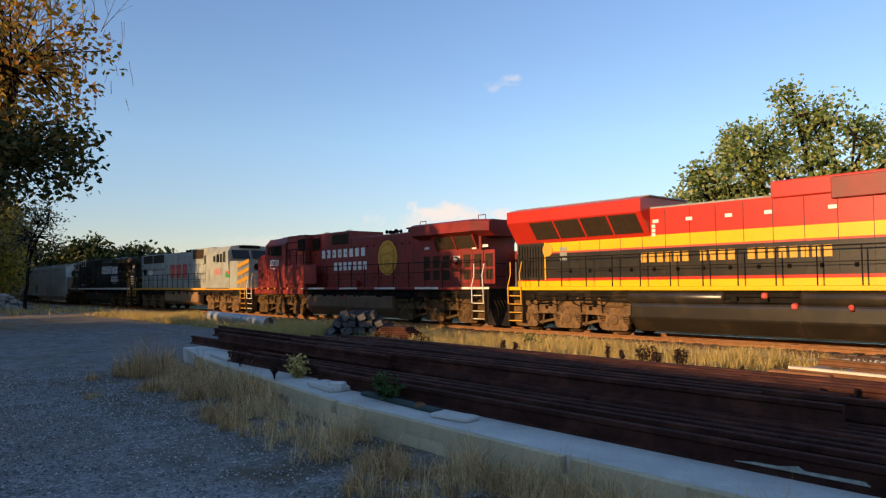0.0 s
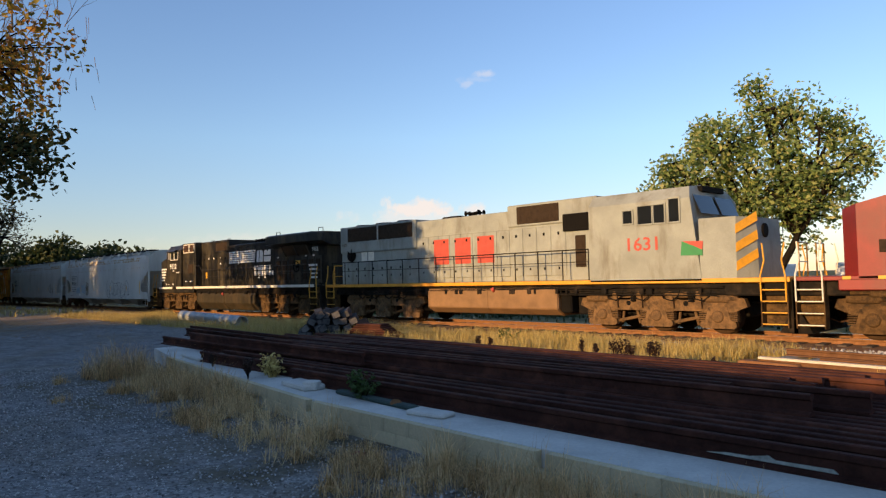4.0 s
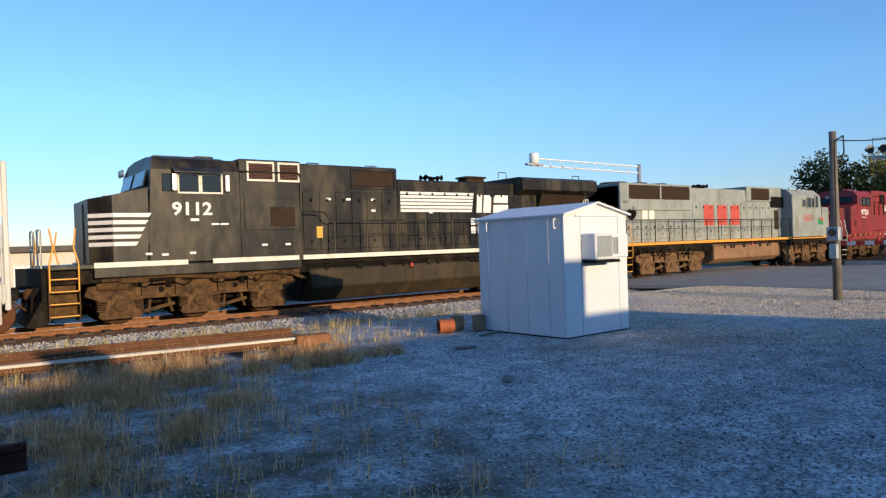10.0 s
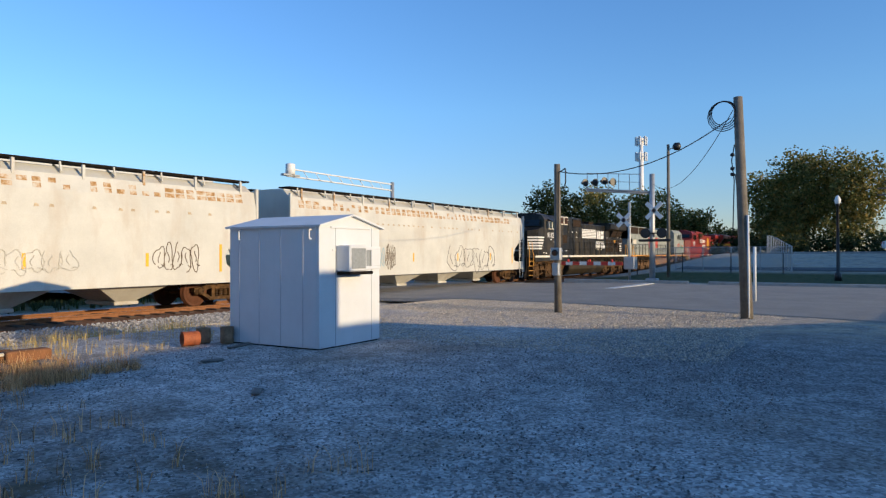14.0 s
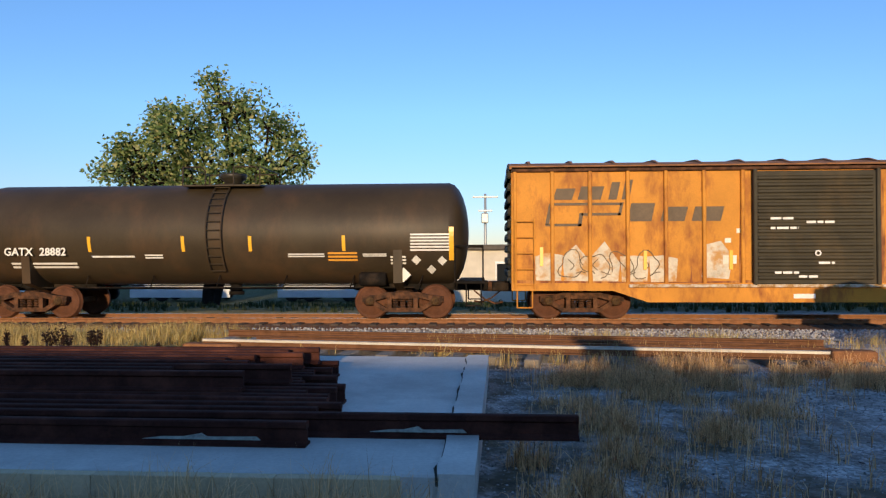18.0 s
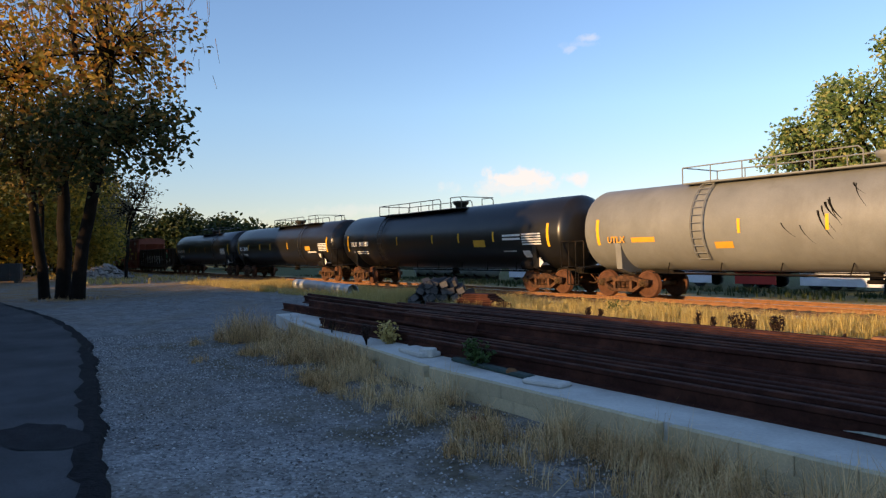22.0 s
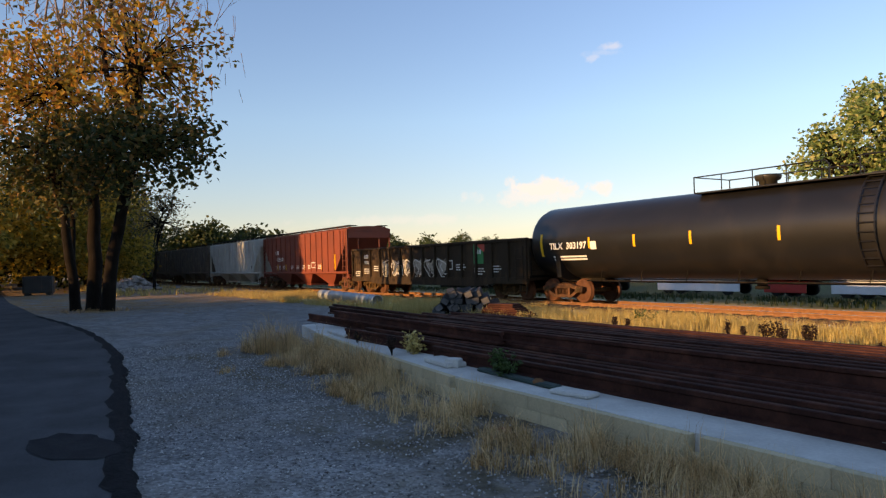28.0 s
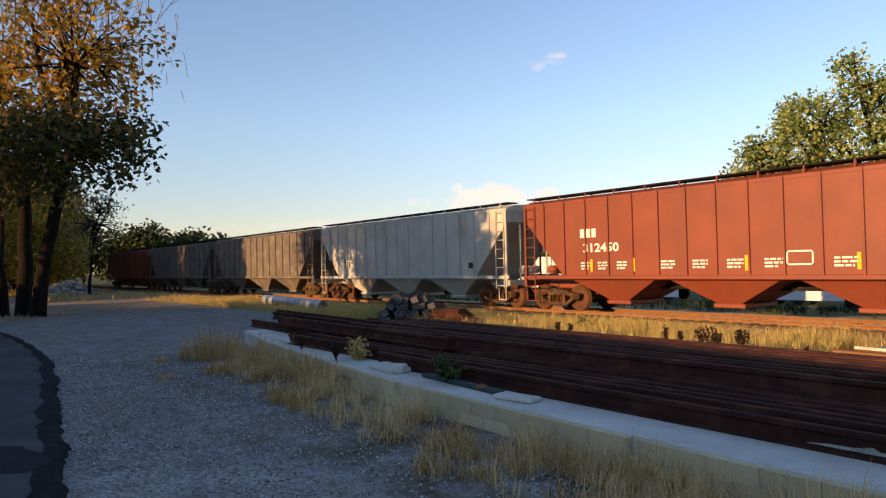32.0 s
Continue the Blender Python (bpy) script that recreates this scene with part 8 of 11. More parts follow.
for ax, ay, bx, by, tag_ in lay:
    r = stored_rail(ax, ay, bx, by, 0.25)
    if tag_:
        d = math.hypot(bx - ax, by - ay)
        for a, w in (((d - 1.25, 0.9),) if tag_ == "front" else ((d - 1.6, 0.75),)):
            bm = bmesh.new()
            prism(bm, [(a, 0.04), (a + w, 0.04), (a + w - 0.03, 0.065), (a + w * 0.55, 0.06), (a + w * 0.5, 0.085), (a + w * 0.35, 0.06), (a + 0.15, 0.058)], -0.03, -0.0135, "y")
            part("paint_mark", fix(bm), GREEN, r, "pale scraped paint mark")
for i in range(9):
    y = 6.25 + i * 0.2
    stored_rail(rng.uniform(-13, -10), y + rng.uniform(0, 0.2), -1.7 - rng.uniform(0, 1.2), y, 0.25 + 0.181, "dark rusted rail stacked on other rails")
# rails that stick out to the left over the slab's end
for ax, ay, bx, by in ((-17.0, 7.45, -9.5, 6.9), (-16.2, 7.0, -9.0, 6.5), (-14.6, 6.4, -8.0, 6.05)):
    stored_rail(ax, ay, bx, by, 0.25 + 0.181, "dark rusted rail jutting past the pile")

# boards and rubble on the slab's edge
M_BOARD = mat("grey weathered board", (0.20, 0.19, 0.17), 0.9, var=0.3, scale=4, bump=0.4)
M_GREENW = mat("old green painted board", (0.03, 0.06, 0.05), 0.8, var=0.3, scale=4)
for i, (x, y, z, l_, w, h, a, mt) in enumerate(((-6.4, 5.0, 0.25, 1.6, 0.12, 0.05, -5, M_GREENW), (-5.3, 4.86, 0.25, 0.5, 0.22, 0.05, 8, M_SLAB), (-7.7, 5.0, 0.25, 0.2, 0.16, 0.12, 30, M_SLAB), (-8.0, 5.05, 0.25, 0.75, 0.3, 0.07, -8, M_SLAB), (-12.7, 5.7, 0.25, 1.2, 0.3, 0.06, -9, M_SLAB), (-11.5, 6.2, 0.25, 2.6, 0.1, 0.06, 4, M_BOARD), (-13.8, 7.6, 0.25, 2.2, 0.12, 0.05, -3, M_BOARD))):
    bm = bmesh.new()
    bbox(bm, -l_ / 2, l_ / 2, -w / 2, w / 2, 0, h, 0.015)
    ob = part("concrete_chunk" if mt is M_SLAB else "board", fix(bm), mt)
    ob.matrix_basis = pose(x, y, z, 0, 0, a)
    tagged(ob, "loose broken concrete piece on the slab edge" if mt is M_SLAB else "loose old board on the slab", "rubble" if mt is M_SLAB else "board")
bm = bmesh.new()
bbox(bm, -0.09, 0.09, -0.05, 0.05, 0, 0.06, 0.03)
ob = part("brick", fix(bm), mat("pinkish red brick", (0.42, 0.10, 0.07), 0.8))
ob.matrix_basis = pose(-5.3, 3.96, 0.0, 0, 0, 25)
tagged(ob, "small pinkish red brick lying in dry grass", "brick")
bm = bmesh.new()
bbox(bm, -0.07, 0.07, -0.05, 0.05, 0, 0.08, 0.03)
ob = part("brick", fix(bm), M_RAIL)
ob.matrix_basis = pose(-5.95, 4.95, 0.25, 0, 0, 10)
tagged(ob, "rusty brown lump on the slab edge", "scrap")

# ---- spare track panel on old ties, beside the main line ----
PANEL = empty("track_panel", pose(0.3, 11.78, -0.05, 0, 0.0, -7.3), "spare rusty track panel lying on weathered ties", "track panel")
bm = bmesh.new()
bbox(bm, -0.115, 0.115, -1.3, 1.3, 0, 0.17, 0.02)
# tie colour lightened for the daylight that falls on the ends
ptie = mesh_of(fix(bm), "tie", mat("grey tie lightened for daylight on its ends", (0.25, 0.21, 0.155), 0.9, var=0.35, scale=6, bump=0.5, rand=0.4))
rng = random.Random(31)
for i in range(19):
    child("tie", ptie, PANEL, pose(-5.2 + i * 0.585, rng.uniform(-0.14, 0.14), -0.01, 0, 0, rng.uniform(-3, 3)))
M_PALEHEAD = mat("pale stripe on rail", (0.62, 0.57, 0.47), 0.6, metal=0.1, var=0.2, scale=3)
M_SUNRAIL = mat("reddish tan rusted rail", (0.16, 0.075, 0.035), 0.85, spec=0.2, var=0.3, scale=6)
for y, a, b in ((-0.735, -5.0, 5.45), (0.735, -5.3, 5.3), (-0.35, -4.2, 5.1), (0.1, -3.6, 4.6)):
    bm = bmesh.new()
    prism(bm, [(y + u * 0.9, 0.16 + v * 0.74) for u, v in RAILP], a, b, "x")
    pr = part("rail", fix(bm), M_SUNRAIL, PANEL)
    # pale stripe on top and side of the near rail only
    if y < -0.7:
        bm = bmesh.new()
        box(bm, a, b, y - 0.034, y + 0.034, 0.2875, 0.2915)
        box(bm, a, b, y - 0.040, y - 0.0365, 0.25, 0.285)
        part("pale_rail_head", fix(bm), M_PALEHEAD, pr, "pale stripe along the rail head")
bm = bmesh.new()
bbox(bm, 4.9, 5.5, -0.85, -0.6, 0.11, 0.31, 0.02)
part("joint_bar", fix(bm), M_RAIL, PANEL, "rusty joint at the rail end")
bm = bmesh.new()
bbox(bm, -5.3, -4.3, -0.9, -0.64, 0.1, 0.22, 0.02)
part("joint_bar", fix(bm), M_RAIL, PANEL)

# ---- stack of old ties, steel pile, culvert pipe ----
M_OLDTIE = mat("black creosoted tie", (0.012, 0.010, 0.009), 0.85, var=0.4, scale=5, bump=0.4, rand=0.3)
M_TIEEND = mat("grey tie end grain", (0.11, 0.105, 0.10), 0.9, var=0.35, scale=9, bump=0.4, rand=0.4)
rng = random.Random(41)
for i in range(4):
    for j in range(8 - i):
        bm = bmesh.new()
        bbox(bm, -0.12, 0.12, -1.3, 1.3, -0.1, 0.1, 0.015)
        t = part("stacked_tie", fix(bm), M_OLDTIE)
        t.matrix_basis = pose(-17.7 + 0.59 * (0.24 * j + 0.12 * i - 0.8) + rng.uniform(-0.12, 0.12), 12.15 + 0.81 * (0.24 * j + 0.12 * i - 0.8) + rng.uniform(-0.12, 0.12), 0.10 + 0.19 * i, 0, rng.uniform(-40, 40) if i else rng.uniform(-6, 6), 50 + rng.uniform(-9, 9))
        tagged(t, "old black wooden tie with a grey end, in a stack", "railway tie", "stack of old ties")
        bm = bmesh.new()
        bbox(bm, -0.105, 0.105, -1.306, -1.29, -0.085, 0.085, 0.004)
        part("end_face", fix(bm), M_TIEEND, t)
for i in range(9):
    bm = bmesh.new()
    bbox(bm, -0.9 + 0.05 * i, 0.9 - 0.07 * i, -0.45 + 0.03 * i, 0.45 - 0.03 * i, 0, 0.05, 0.015)
    ob = part("steel_plate", fix(bm), M_OLDRAIL)
    ob.matrix_basis = pose(-14.9 + rng.uniform(-0.08, 0.08), 11.6, 0.0 + 0.052 * i, 0, 0, 12 + rng.uniform(-4, 4))
    tagged(ob, "dark rusty flat steel plate in a low pile", "steel plate", "pile of steel plates")
M_GALV = mat("galvanized corrugated steel", (0.42, 0.45, 0.46), 0.45, metal=0.6, var=0.15, scale=5, bump=0.05)
bm = bmesh.new()
prof = []
for i in range(241):
    x = 8.6 * i / 240
    prof.append((x, 0.24 + 0.008 * math.sin(x * 2 * math.pi / 0.14)))
n = 24
rings = []
for x, r in prof:
    rings.append([bm.verts.new((x, r * math.cos(6.2832 * k / n), 0.25 + r * math.sin(6.2832 * k / n))) for k in range(n)])
for a, b in zip(rings, rings[1:]):
    for k in range(n):
        f = bm.faces.new((a[k], a[(k + 1) % n], b[(k + 1) % n], b[k]))
        f.smooth = True
inner = []
for x in (0.0, 8.6):
    inner.append([bm.verts.new((x, 0.215 * math.cos(6.2832 * k / n), 0.25 + 0.215 * math.sin(6.2832 * k / n))) for k in range(n)])
for k in range(n):
    j = (k + 1) % n
    bm.faces.new((inner[0][k], inner[0][j], inner[1][j], inner[1][k]))
    bm.faces.new((rings[0][k], rings[0][j], inner[0][j], inner[0][k]))
    bm.faces.new((rings[-1][k], rings[-1][j], inner[1][j], inner[1][k]))
cp = part("culvert_pipe", fix(bm), M_GALV)
cp.matrix_basis = pose(-33.6, 14.2, -0.13, 0, 0, -8.0)
tagged(cp, "galvanized corrugated culvert pipe lying on the ground", "pipe")
for i in range(7):
    bm = bmesh.new()
    x = 0.6 + 1.22 * i
    lathe(bm, [(x, 0.252), (x + 0.02, 0.258), (x + 0.06, 0.258), (x + 0.08, 0.252)], 24, Matrix.Translation((0, 0, 0.25)))
    part("pipe_band", fix(bm), M_GALV, cp)

# ---- white utility shed ----
M_SHED = mat("white painted steel panel", (0.66, 0.675, 0.68), 0.5, var=0.05, scale=2, bump=0.02)
M_SEAM = mat("grey panel seam", (0.45, 0.47, 0.49), 0.6, var=0.1)
SHED = empty("utility_shed", pose(8.95, 8.02, -0.03, 0, 0, 2.0), "small white metal utility shed with a gable roof", "shed")
W, D, Hh = 1.76, 2.16, 2.15
block("wall_panel", SHED, M_SHED, 0, W, 0, 0.05, 0.04, Hh, 0.008, "front wall panel")
block("wall_panel", SHED, M_SHED, 0, 0.05, 0.05, D, 0.04, Hh, 0.008)
block("wall_panel", SHED, M_SHED, W - 0.05, W, 0.05, D, 0.04, Hh, 0.008)
block("wall_panel", SHED, M_SHED, 0.05, W - 0.05, D - 0.05, D, 0.04, Hh, 0.008)
block("base_skid", SHED, M["under"], 0.03, W - 0.03, 0.03, D - 0.03, -0.03, 0.045, 0.01)
for y in (0.01, D - 0.05):
    bm = bmesh.new()
    prism(bm, [(0, Hh), (W, Hh), (W / 2, Hh + 0.2)], y, y + 0.04, "y")
    part("gable_panel", fix(bm), M_SHED, SHED)
for s in (0, 1):
    bm = bmesh.new()
    e = -0.06
    pts = [(e, Hh - 0.015), (W / 2, Hh + 0.205), (W / 2, Hh + 0.235), (e, Hh + 0.02)]
    prism(bm, [(x if s == 0 else W - x, z) for x, z in pts], -0.07, D + 0.06, "y")
    part("roof_panel", fix(bm), M_SHED, SHED)
for x in (0.43, W - 0.27):
    block("panel_seam", SHED, M_SEAM, x, x + 0.012, -0.006, 0.004, 0.05, Hh, 0.002)
for y in (0.36, 0.88, 1.4, 1.9):
    block("panel_seam", SHED, M_SEAM, -0.006, 0.004, y, y + 0.012, 0.05, Hh - 0.05, 0.002)
bm = bmesh.new()
bbox(bm, 0.35, W - 0.3, -0.012, 0.0, 1.72, 1.75, 0.002)
bbox(bm, 0.3, W - 0.3, -0.02, 0.0, Hh - 0.03, Hh + 0.005, 0.002)
part("door_head", fix(bm), M_SHED, SHED)
ac = block("air_conditioner", SHED, M_SHED, 0.44, 0.93, -0.32, 0.0, 1.36, 1.82, 0.02, "boxy window air conditioner")
M_FIN = mat("pale grey metal fins", (0.32, 0.34, 0.34), 0.6, metal=0.3, var=0.15, scale=20, bump=0.3, bscale=160)
block("condenser_grille", ac, M_FIN, 0.48, 0.89, -0.328, -0.318, 1.41, 1.77, 0.004)
block("shelf_bracket", ac, M["under"], 0.46, 1.15, -0.3, 0.0, 1.30, 1.355, 0.01)
win = block("vent_window", SHED, M_FIN, 1.05, 1.45, -0.015, 0.01, 1.44, 1.74, 0.004)
bm = bmesh.new()
for a, b, c, d in ((0.98, 1.74, 1.74, 1.80), (0.98, 1.74, 1.38, 1.44), (0.98, 1.05, 1.44, 1.74), (1.45, 1.74, 1.44, 1.74), (1.2, 1.24, 1.44, 1.74)):
    bbox(bm, a, b, -0.04, 0.0, c, d, 0.006)
part("window_frame", fix(bm), M_SHED, win)
for y in (0.17, 1.86):
    bm = bmesh.new()
    pipe(bm, [(-0.01, y, Hh - 0.06), (-0.06, y, Hh - 0.06), (-0.06, y, Hh - 0.22), (-0.01, y, Hh - 0.22)], 0.013)
    part("lifting_handle", fix(bm), M["white"], SHED)

# cans and scraps beside the shed
M_ORANGE = mat("rusty orange can", (0.36, 0.10, 0.03), 0.7, var=0.35, scale=8, stain=(0.2, 0.1, 0.05))
M_TAN = mat("rusty tan can", (0.30, 0.20, 0.11), 0.8, var=0.35, scale=8, stain=(0.12, 0.07, 0.04))
for x, y, r, h, mt, lay_, lb in ((8.28, 10.3, 0.13, 0.3, M_ORANGE, True, "rusty orange can lying on its side"), (8.55, 10.52, 0.13, 0.27, M_TAN, False, "rusty open can standing on gravel"), (8.74, 10.1, 0.12, 0.3, M_TAN, False, "tan rusty can standing by the shed")):
    bm = bmesh.new()
    prof = [(0, r * 0.9), (0.01, r), (h * 0.3, r), (h * 0.33, r * 1.03), (h * 0.36, r), (h * 0.97, r), (h, r * 1.04), (h, r * 0.9), (0.03, r * 0.88)]
    lathe(bm, prof, 18, pose(x, y, r if lay_ else 0.0, 0, 0 if lay_ else -90, 160 if lay_ else 0))
    tagged(part("paint_can", fix(bm), mt), lb, "can")
for x, y, l_, a in ((8.62, 9.6, 0.7, 15), (7.2, 8.6, 0.35, -20), (5.9, 6.2, 0.3, 40)):
    bm = bmesh.new()
    bbox(bm, -l_ / 2, l_ / 2, -0.05, 0.05, 0, 0.035, 0.01)
    ob = part("board", fix(bm), M_BOARD)
    ob.matrix_basis = pose(x, y, ground_z(x, y) - 0.01, 0, 0, a)
    tagged(ob, "short grey board lying on gravel", "board")
# ---- poles, crossing gear and the far side of the street ----
M_POLE = mat("grey weathered wooden pole", (0.19, 0.165, 0.13), 0.9, var=0.3, scale=3, bump=0.5, bscale=25, streak=0.9, stain=(0.09, 0.075, 0.06), stain_scale=3)
M_WIRE = mat("black cable", (0.02, 0.02, 0.02), 0.6, var=0.1)
M_STEEL = mat("galvanized grey steel", (0.45, 0.46, 0.46), 0.5, metal=0.5, var=0.15, scale=4)
M_BLACK = mat("black painted metal", (0.015, 0.015, 0.016), 0.45, var=0.2)
M_WHITE = mat("white sign paint", (0.75, 0.75, 0.73), 0.5, var=0.08)
M_REDP = mat("red gate paint", (0.5, 0.03, 0.02), 0.5, var=0.1)


def thing(name, label, category, group=""):
    return empty(name, None, label, category, group)


def sag(a, b, drop, r=0.012, n=14):
    a, b = Vector(a), Vector(b)
    return [a.lerp(b, i / n) - Vector((0, 0, drop * 4 * (i / n) * (1 - i / n))) for i in range(n + 1)]


p1 = thing("utility_pole", "short wooden pole with an electric meter box", "utility pole")
bm = bmesh.new()
rod(bm, (18.2, 7.57, -0.05), (18.23, 7.6, 4.15), 0.105, 12, 0.085)
part("shaft", fix(bm), M_POLE, p1)
block("meter_box", p1, M_STEEL, 18.0, 18.16, 7.42, 7.72, 1.45, 1.8, 0.02)
block("switch_box", p1, M_STEEL, 18.02, 18.14, 7.48, 7.68, 1.02, 1.38, 0.02)
bm = bmesh.new()
lathe(bm, [(0, 0.09), (0.05, 0.09), (0.06, 0.06)], 14, Matrix.Translation((18.0, 7.57, 1.66)) @ pose(0, 0, 0, 0, 0, 180))
part("meter_dial", fix(bm), M["glass"], p1)
bm = bmesh.new()
pipe(bm, [(18.1, 7.52, 1.8), (18.13, 7.52, 3.9), (18.1, 7.3, 4.0), (18.0, 7.25, 3.6), (18.05, 7.35, 3.4)], 0.018)
part("service_conduit", fix(bm), M_WIRE, p1)
p2 = thing("utility_pole", "tall wooden pole with a coil of cable at its top", "utility pole")
bm = bmesh.new()
rod(bm, (18.95, 2.78, -0.05), (19.0, 2.98, 5.62), 0.15, 12, 0.11)
part("shaft", fix(bm), M_POLE, p2)
bm = bmesh.new()
for k in range(4):
    pts = []
    for i in range(17):
        a = 6.2832 * i / 16
        pts.append((18.88 + 0.02 * k, 3.32 + (0.28 + 0.035 * k) * math.cos(a), 5.22 + (0.30 + 0.03 * k) * math.sin(a) - 0.02 * k))
    pipe(bm, pts, 0.012, 5)
part("cable_coil", fix(bm), M_WIRE, p2)
bm = bmesh.new()
rod(bm, (18.84, 2.72, 0.02), (18.88, 2.74, 2.6), 0.03, 8)
part("conduit", fix(bm), M_WHITE, p2)
bm = bmesh.new()
pipe(bm, [(18.9, 3.05, 4.4), (18.9, 3.12, 4.0), (18.9, 3.06, 3.5), (18.92, 3.1, 2.2)], 0.014)
for z in (3.6, 3.75, 4.1):
    bbox(bm, 18.86, 18.94, 3.05, 3.15, z, z + 0.09, 0.02)
part("loose_wire", fix(bm), M_WIRE, p2)
cb = thing("overhead_cable", "sagging black cable between two wooden poles", "cable")
bm = bmesh.new()
pipe(bm, sag((18.2, 7.6, 3.95), (18.95, 3.15, 5.1), 0.55), 0.014, 5)
part("cable", fix(bm), M_WIRE, cb)
bm = bmesh.new()
pipe(bm, sag((19.0, 3.1, 5.3), (36, 9.8, 5.2), 0.9), 0.01, 5)
part("cable", fix(bm), M_WIRE, cb)
ob = part("marker_post", (lambda b: (rod(b, (25.0, 3.45, -0.05), (25.0, 3.45, 1.85), 0.05, 10), fix(b))[1])(bmesh.new()), M_WHITE)
tagged(ob, "slim white marker post beside the street", "post")

# crossing signal with cantilever arm
sg = thing("crossing_signal", "steel railway crossing mast with a cantilever arm", "crossing signal")
bm = bmesh.new()
rod(bm, (38.6, 10.6, -0.05), (38.6, 10.6, 6.05), 0.16, 14, 0.14)
bbox(bm, 38.3, 38.9, 10.3, 10.9, -0.1, 0.25, 0.03)
part("mast", fix(bm), M_STEEL, sg)
bm = bmesh.new()
for z in (4.95, 5.05):
    rod(bm, (38.6, 10.6, z), (38.6, 14.4, z + 0.35), 0.05, 8)
part("cantilever_arm", fix(bm), M_STEEL, sg)
bm = bmesh.new()
for k in range(6):
    y = 11.2 + 0.62 * k
    z = 5.05 + (y - 10.6) * 0.092
    rod(bm, (38.45, y, z), (38.45, y, z + 0.95), 0.02, 6)
rod(bm, (38.45, 11.2, 6.05), (38.45, 14.3, 6.3), 0.02, 6)
rod(bm, (38.45, 11.2, 5.6), (38.45, 14.3, 5.85), 0.015, 6)
part("arm_railing", fix(bm), M_STEEL, sg)
for y, z in ((14.35, 5.75), (13.75, 5.72), (13.2, 5.78), (12.7, 5.7)):
    bm = bmesh.new()
    lathe(bm, [(0, 0.22), (0.03, 0.22), (0.04, 0.12), (0.28, 0.1)], 20, Matrix.Translation((38.3, y, z)) @ pose(0, 0, 0, 0, 0, 60))
    part("flashing_lamp", fix(bm), M_BLACK, sg)


def crossbuck(parent, x, y, z, s=0.6):
    for a in (45, -45):
        bm = bmesh.new()
        bbox(bm, -0.02, 0.02, -0.11, 0.11, -s, s, 0.005, Matrix.Translation((x, y, z)) @ Matrix.Rotation(radians(a), 4, "X"))
        part("crossbuck_blade", fix(bm), M_WHITE, parent)


crossbuck(sg, 38.4, 10.45, 4.0)
bm = bmesh.new()
for y in (10.0, 10.9):
    lathe(bm, [(0, 0.28), (0.03, 0.28), (0.04, 0.13), (0.26, 0.12)], 18, Matrix.Translation((38.3, y, 2.75)))
rod(bm, (38.4, 9.9, 2.75), (38.4, 11.0, 2.75), 0.03, 6)
bbox(bm, 38.35, 38.45, 9.5, 11.3, 2.28, 2.42, 0.03)
part("lamp_bar", fix(bm), M_BLACK, sg)
gs = thing("crossing_gate", "lowered red and white railway crossing gate", "crossing gate")
bm = bmesh.new()
rod(bm, (38.2, 11.75, -0.05), (38.2, 11.75, 4.5), 0.07, 10)
part("gate_post", fix(bm), M_STEEL, gs)
crossbuck(gs, 38.1, 12.05, 3.5, 0.5)
block("gate_mechanism", gs, M_STEEL, 37.9, 38.5, 11.4, 12.0, 0.75, 1.45, 0.04)
for i in range(9):
    block("gate_arm_section", gs, M_WHITE if i % 2 else M_REDP, 37.75, 37.8, 12.0 + 0.42 * i, 12.42 + 0.42 * i, 0.97, 1.17, 0.003)
bm = bmesh.new()
for i in range(3):
    rod(bm, (37.75, 12.6 + 1.3 * i, 1.14), (37.75, 12.6 + 1.3 * i, 1.3), 0.06, 10)
part("gate_lamp", fix(bm), M_REDP, gs)
bm = bmesh.new()
rod(bm, (37.78, 15.75, 0.0), (37.78, 15.75, 1.05), 0.02, 6)
part("gate_rest", fix(bm), M_STEEL, gs)
lp = thing("utility_pole", "thin dark pole with a floodlight at its top", "utility pole")
bm = bmesh.new()
rod(bm, (46, 11.6, 0.0), (46, 11.6, 8.75), 0.12, 10, 0.09)
part("shaft", fix(bm), M_POLE, lp)
bm = bmesh.new()
lathe(bm, [(0, 0.1), (0.1, 0.24), (0.4, 0.26), (0.5, 0.1)], 12, Matrix.Translation((46, 11.3, 8.6)) @ pose(0, 0, 0, 0, 0, -60))
part("floodlight", fix(bm), M_BLACK, lp)
bm = bmesh.new()
pipe(bm, [(46, 11.6, 8.4), (46, 11.3, 8.5)], 0.03)
part("bracket", fix(bm), M_STEEL, lp)
# second cantilever beyond the track
sg2 = thing("crossing_signal", "distant pale cantilever signal arm over the street", "crossing signal")
bm = bmesh.new()
rod(bm, (41.0, 30.3, -0.8), (41.0, 30.3, 6.9), 0.17, 12, 0.14)
part("mast", fix(bm), M_STEEL, sg2)
for z in (6.3, 6.75):
    bm = bmesh.new()
    rod(bm, (41.0, 30.3, z), (30.6, 30.6, z + 0.12), 0.05, 6)
    part("cantilever_arm", fix(bm), M_WHITE, sg2)
for k in range(9):
    x = 40.0 - 1.1 * k
    bm = bmesh.new()
    rod(bm, (x, 30.4, 6.35), (x - 0.5, 30.4, 6.82), 0.025, 5)
    part("arm_brace", fix(bm), M_WHITE, sg2)
bm = bmesh.new()
lathe(bm, [(6.5, 0.2), (6.55, 0.3), (7.15, 0.3), (7.2, 0.24)], 14, Matrix.Translation((30.9, 30.6, 0)) @ pose(0, 0, 0, 0, -90, 0))
part("signal_housing", fix(bm), M_WHITE, sg2)
bm = bmesh.new()
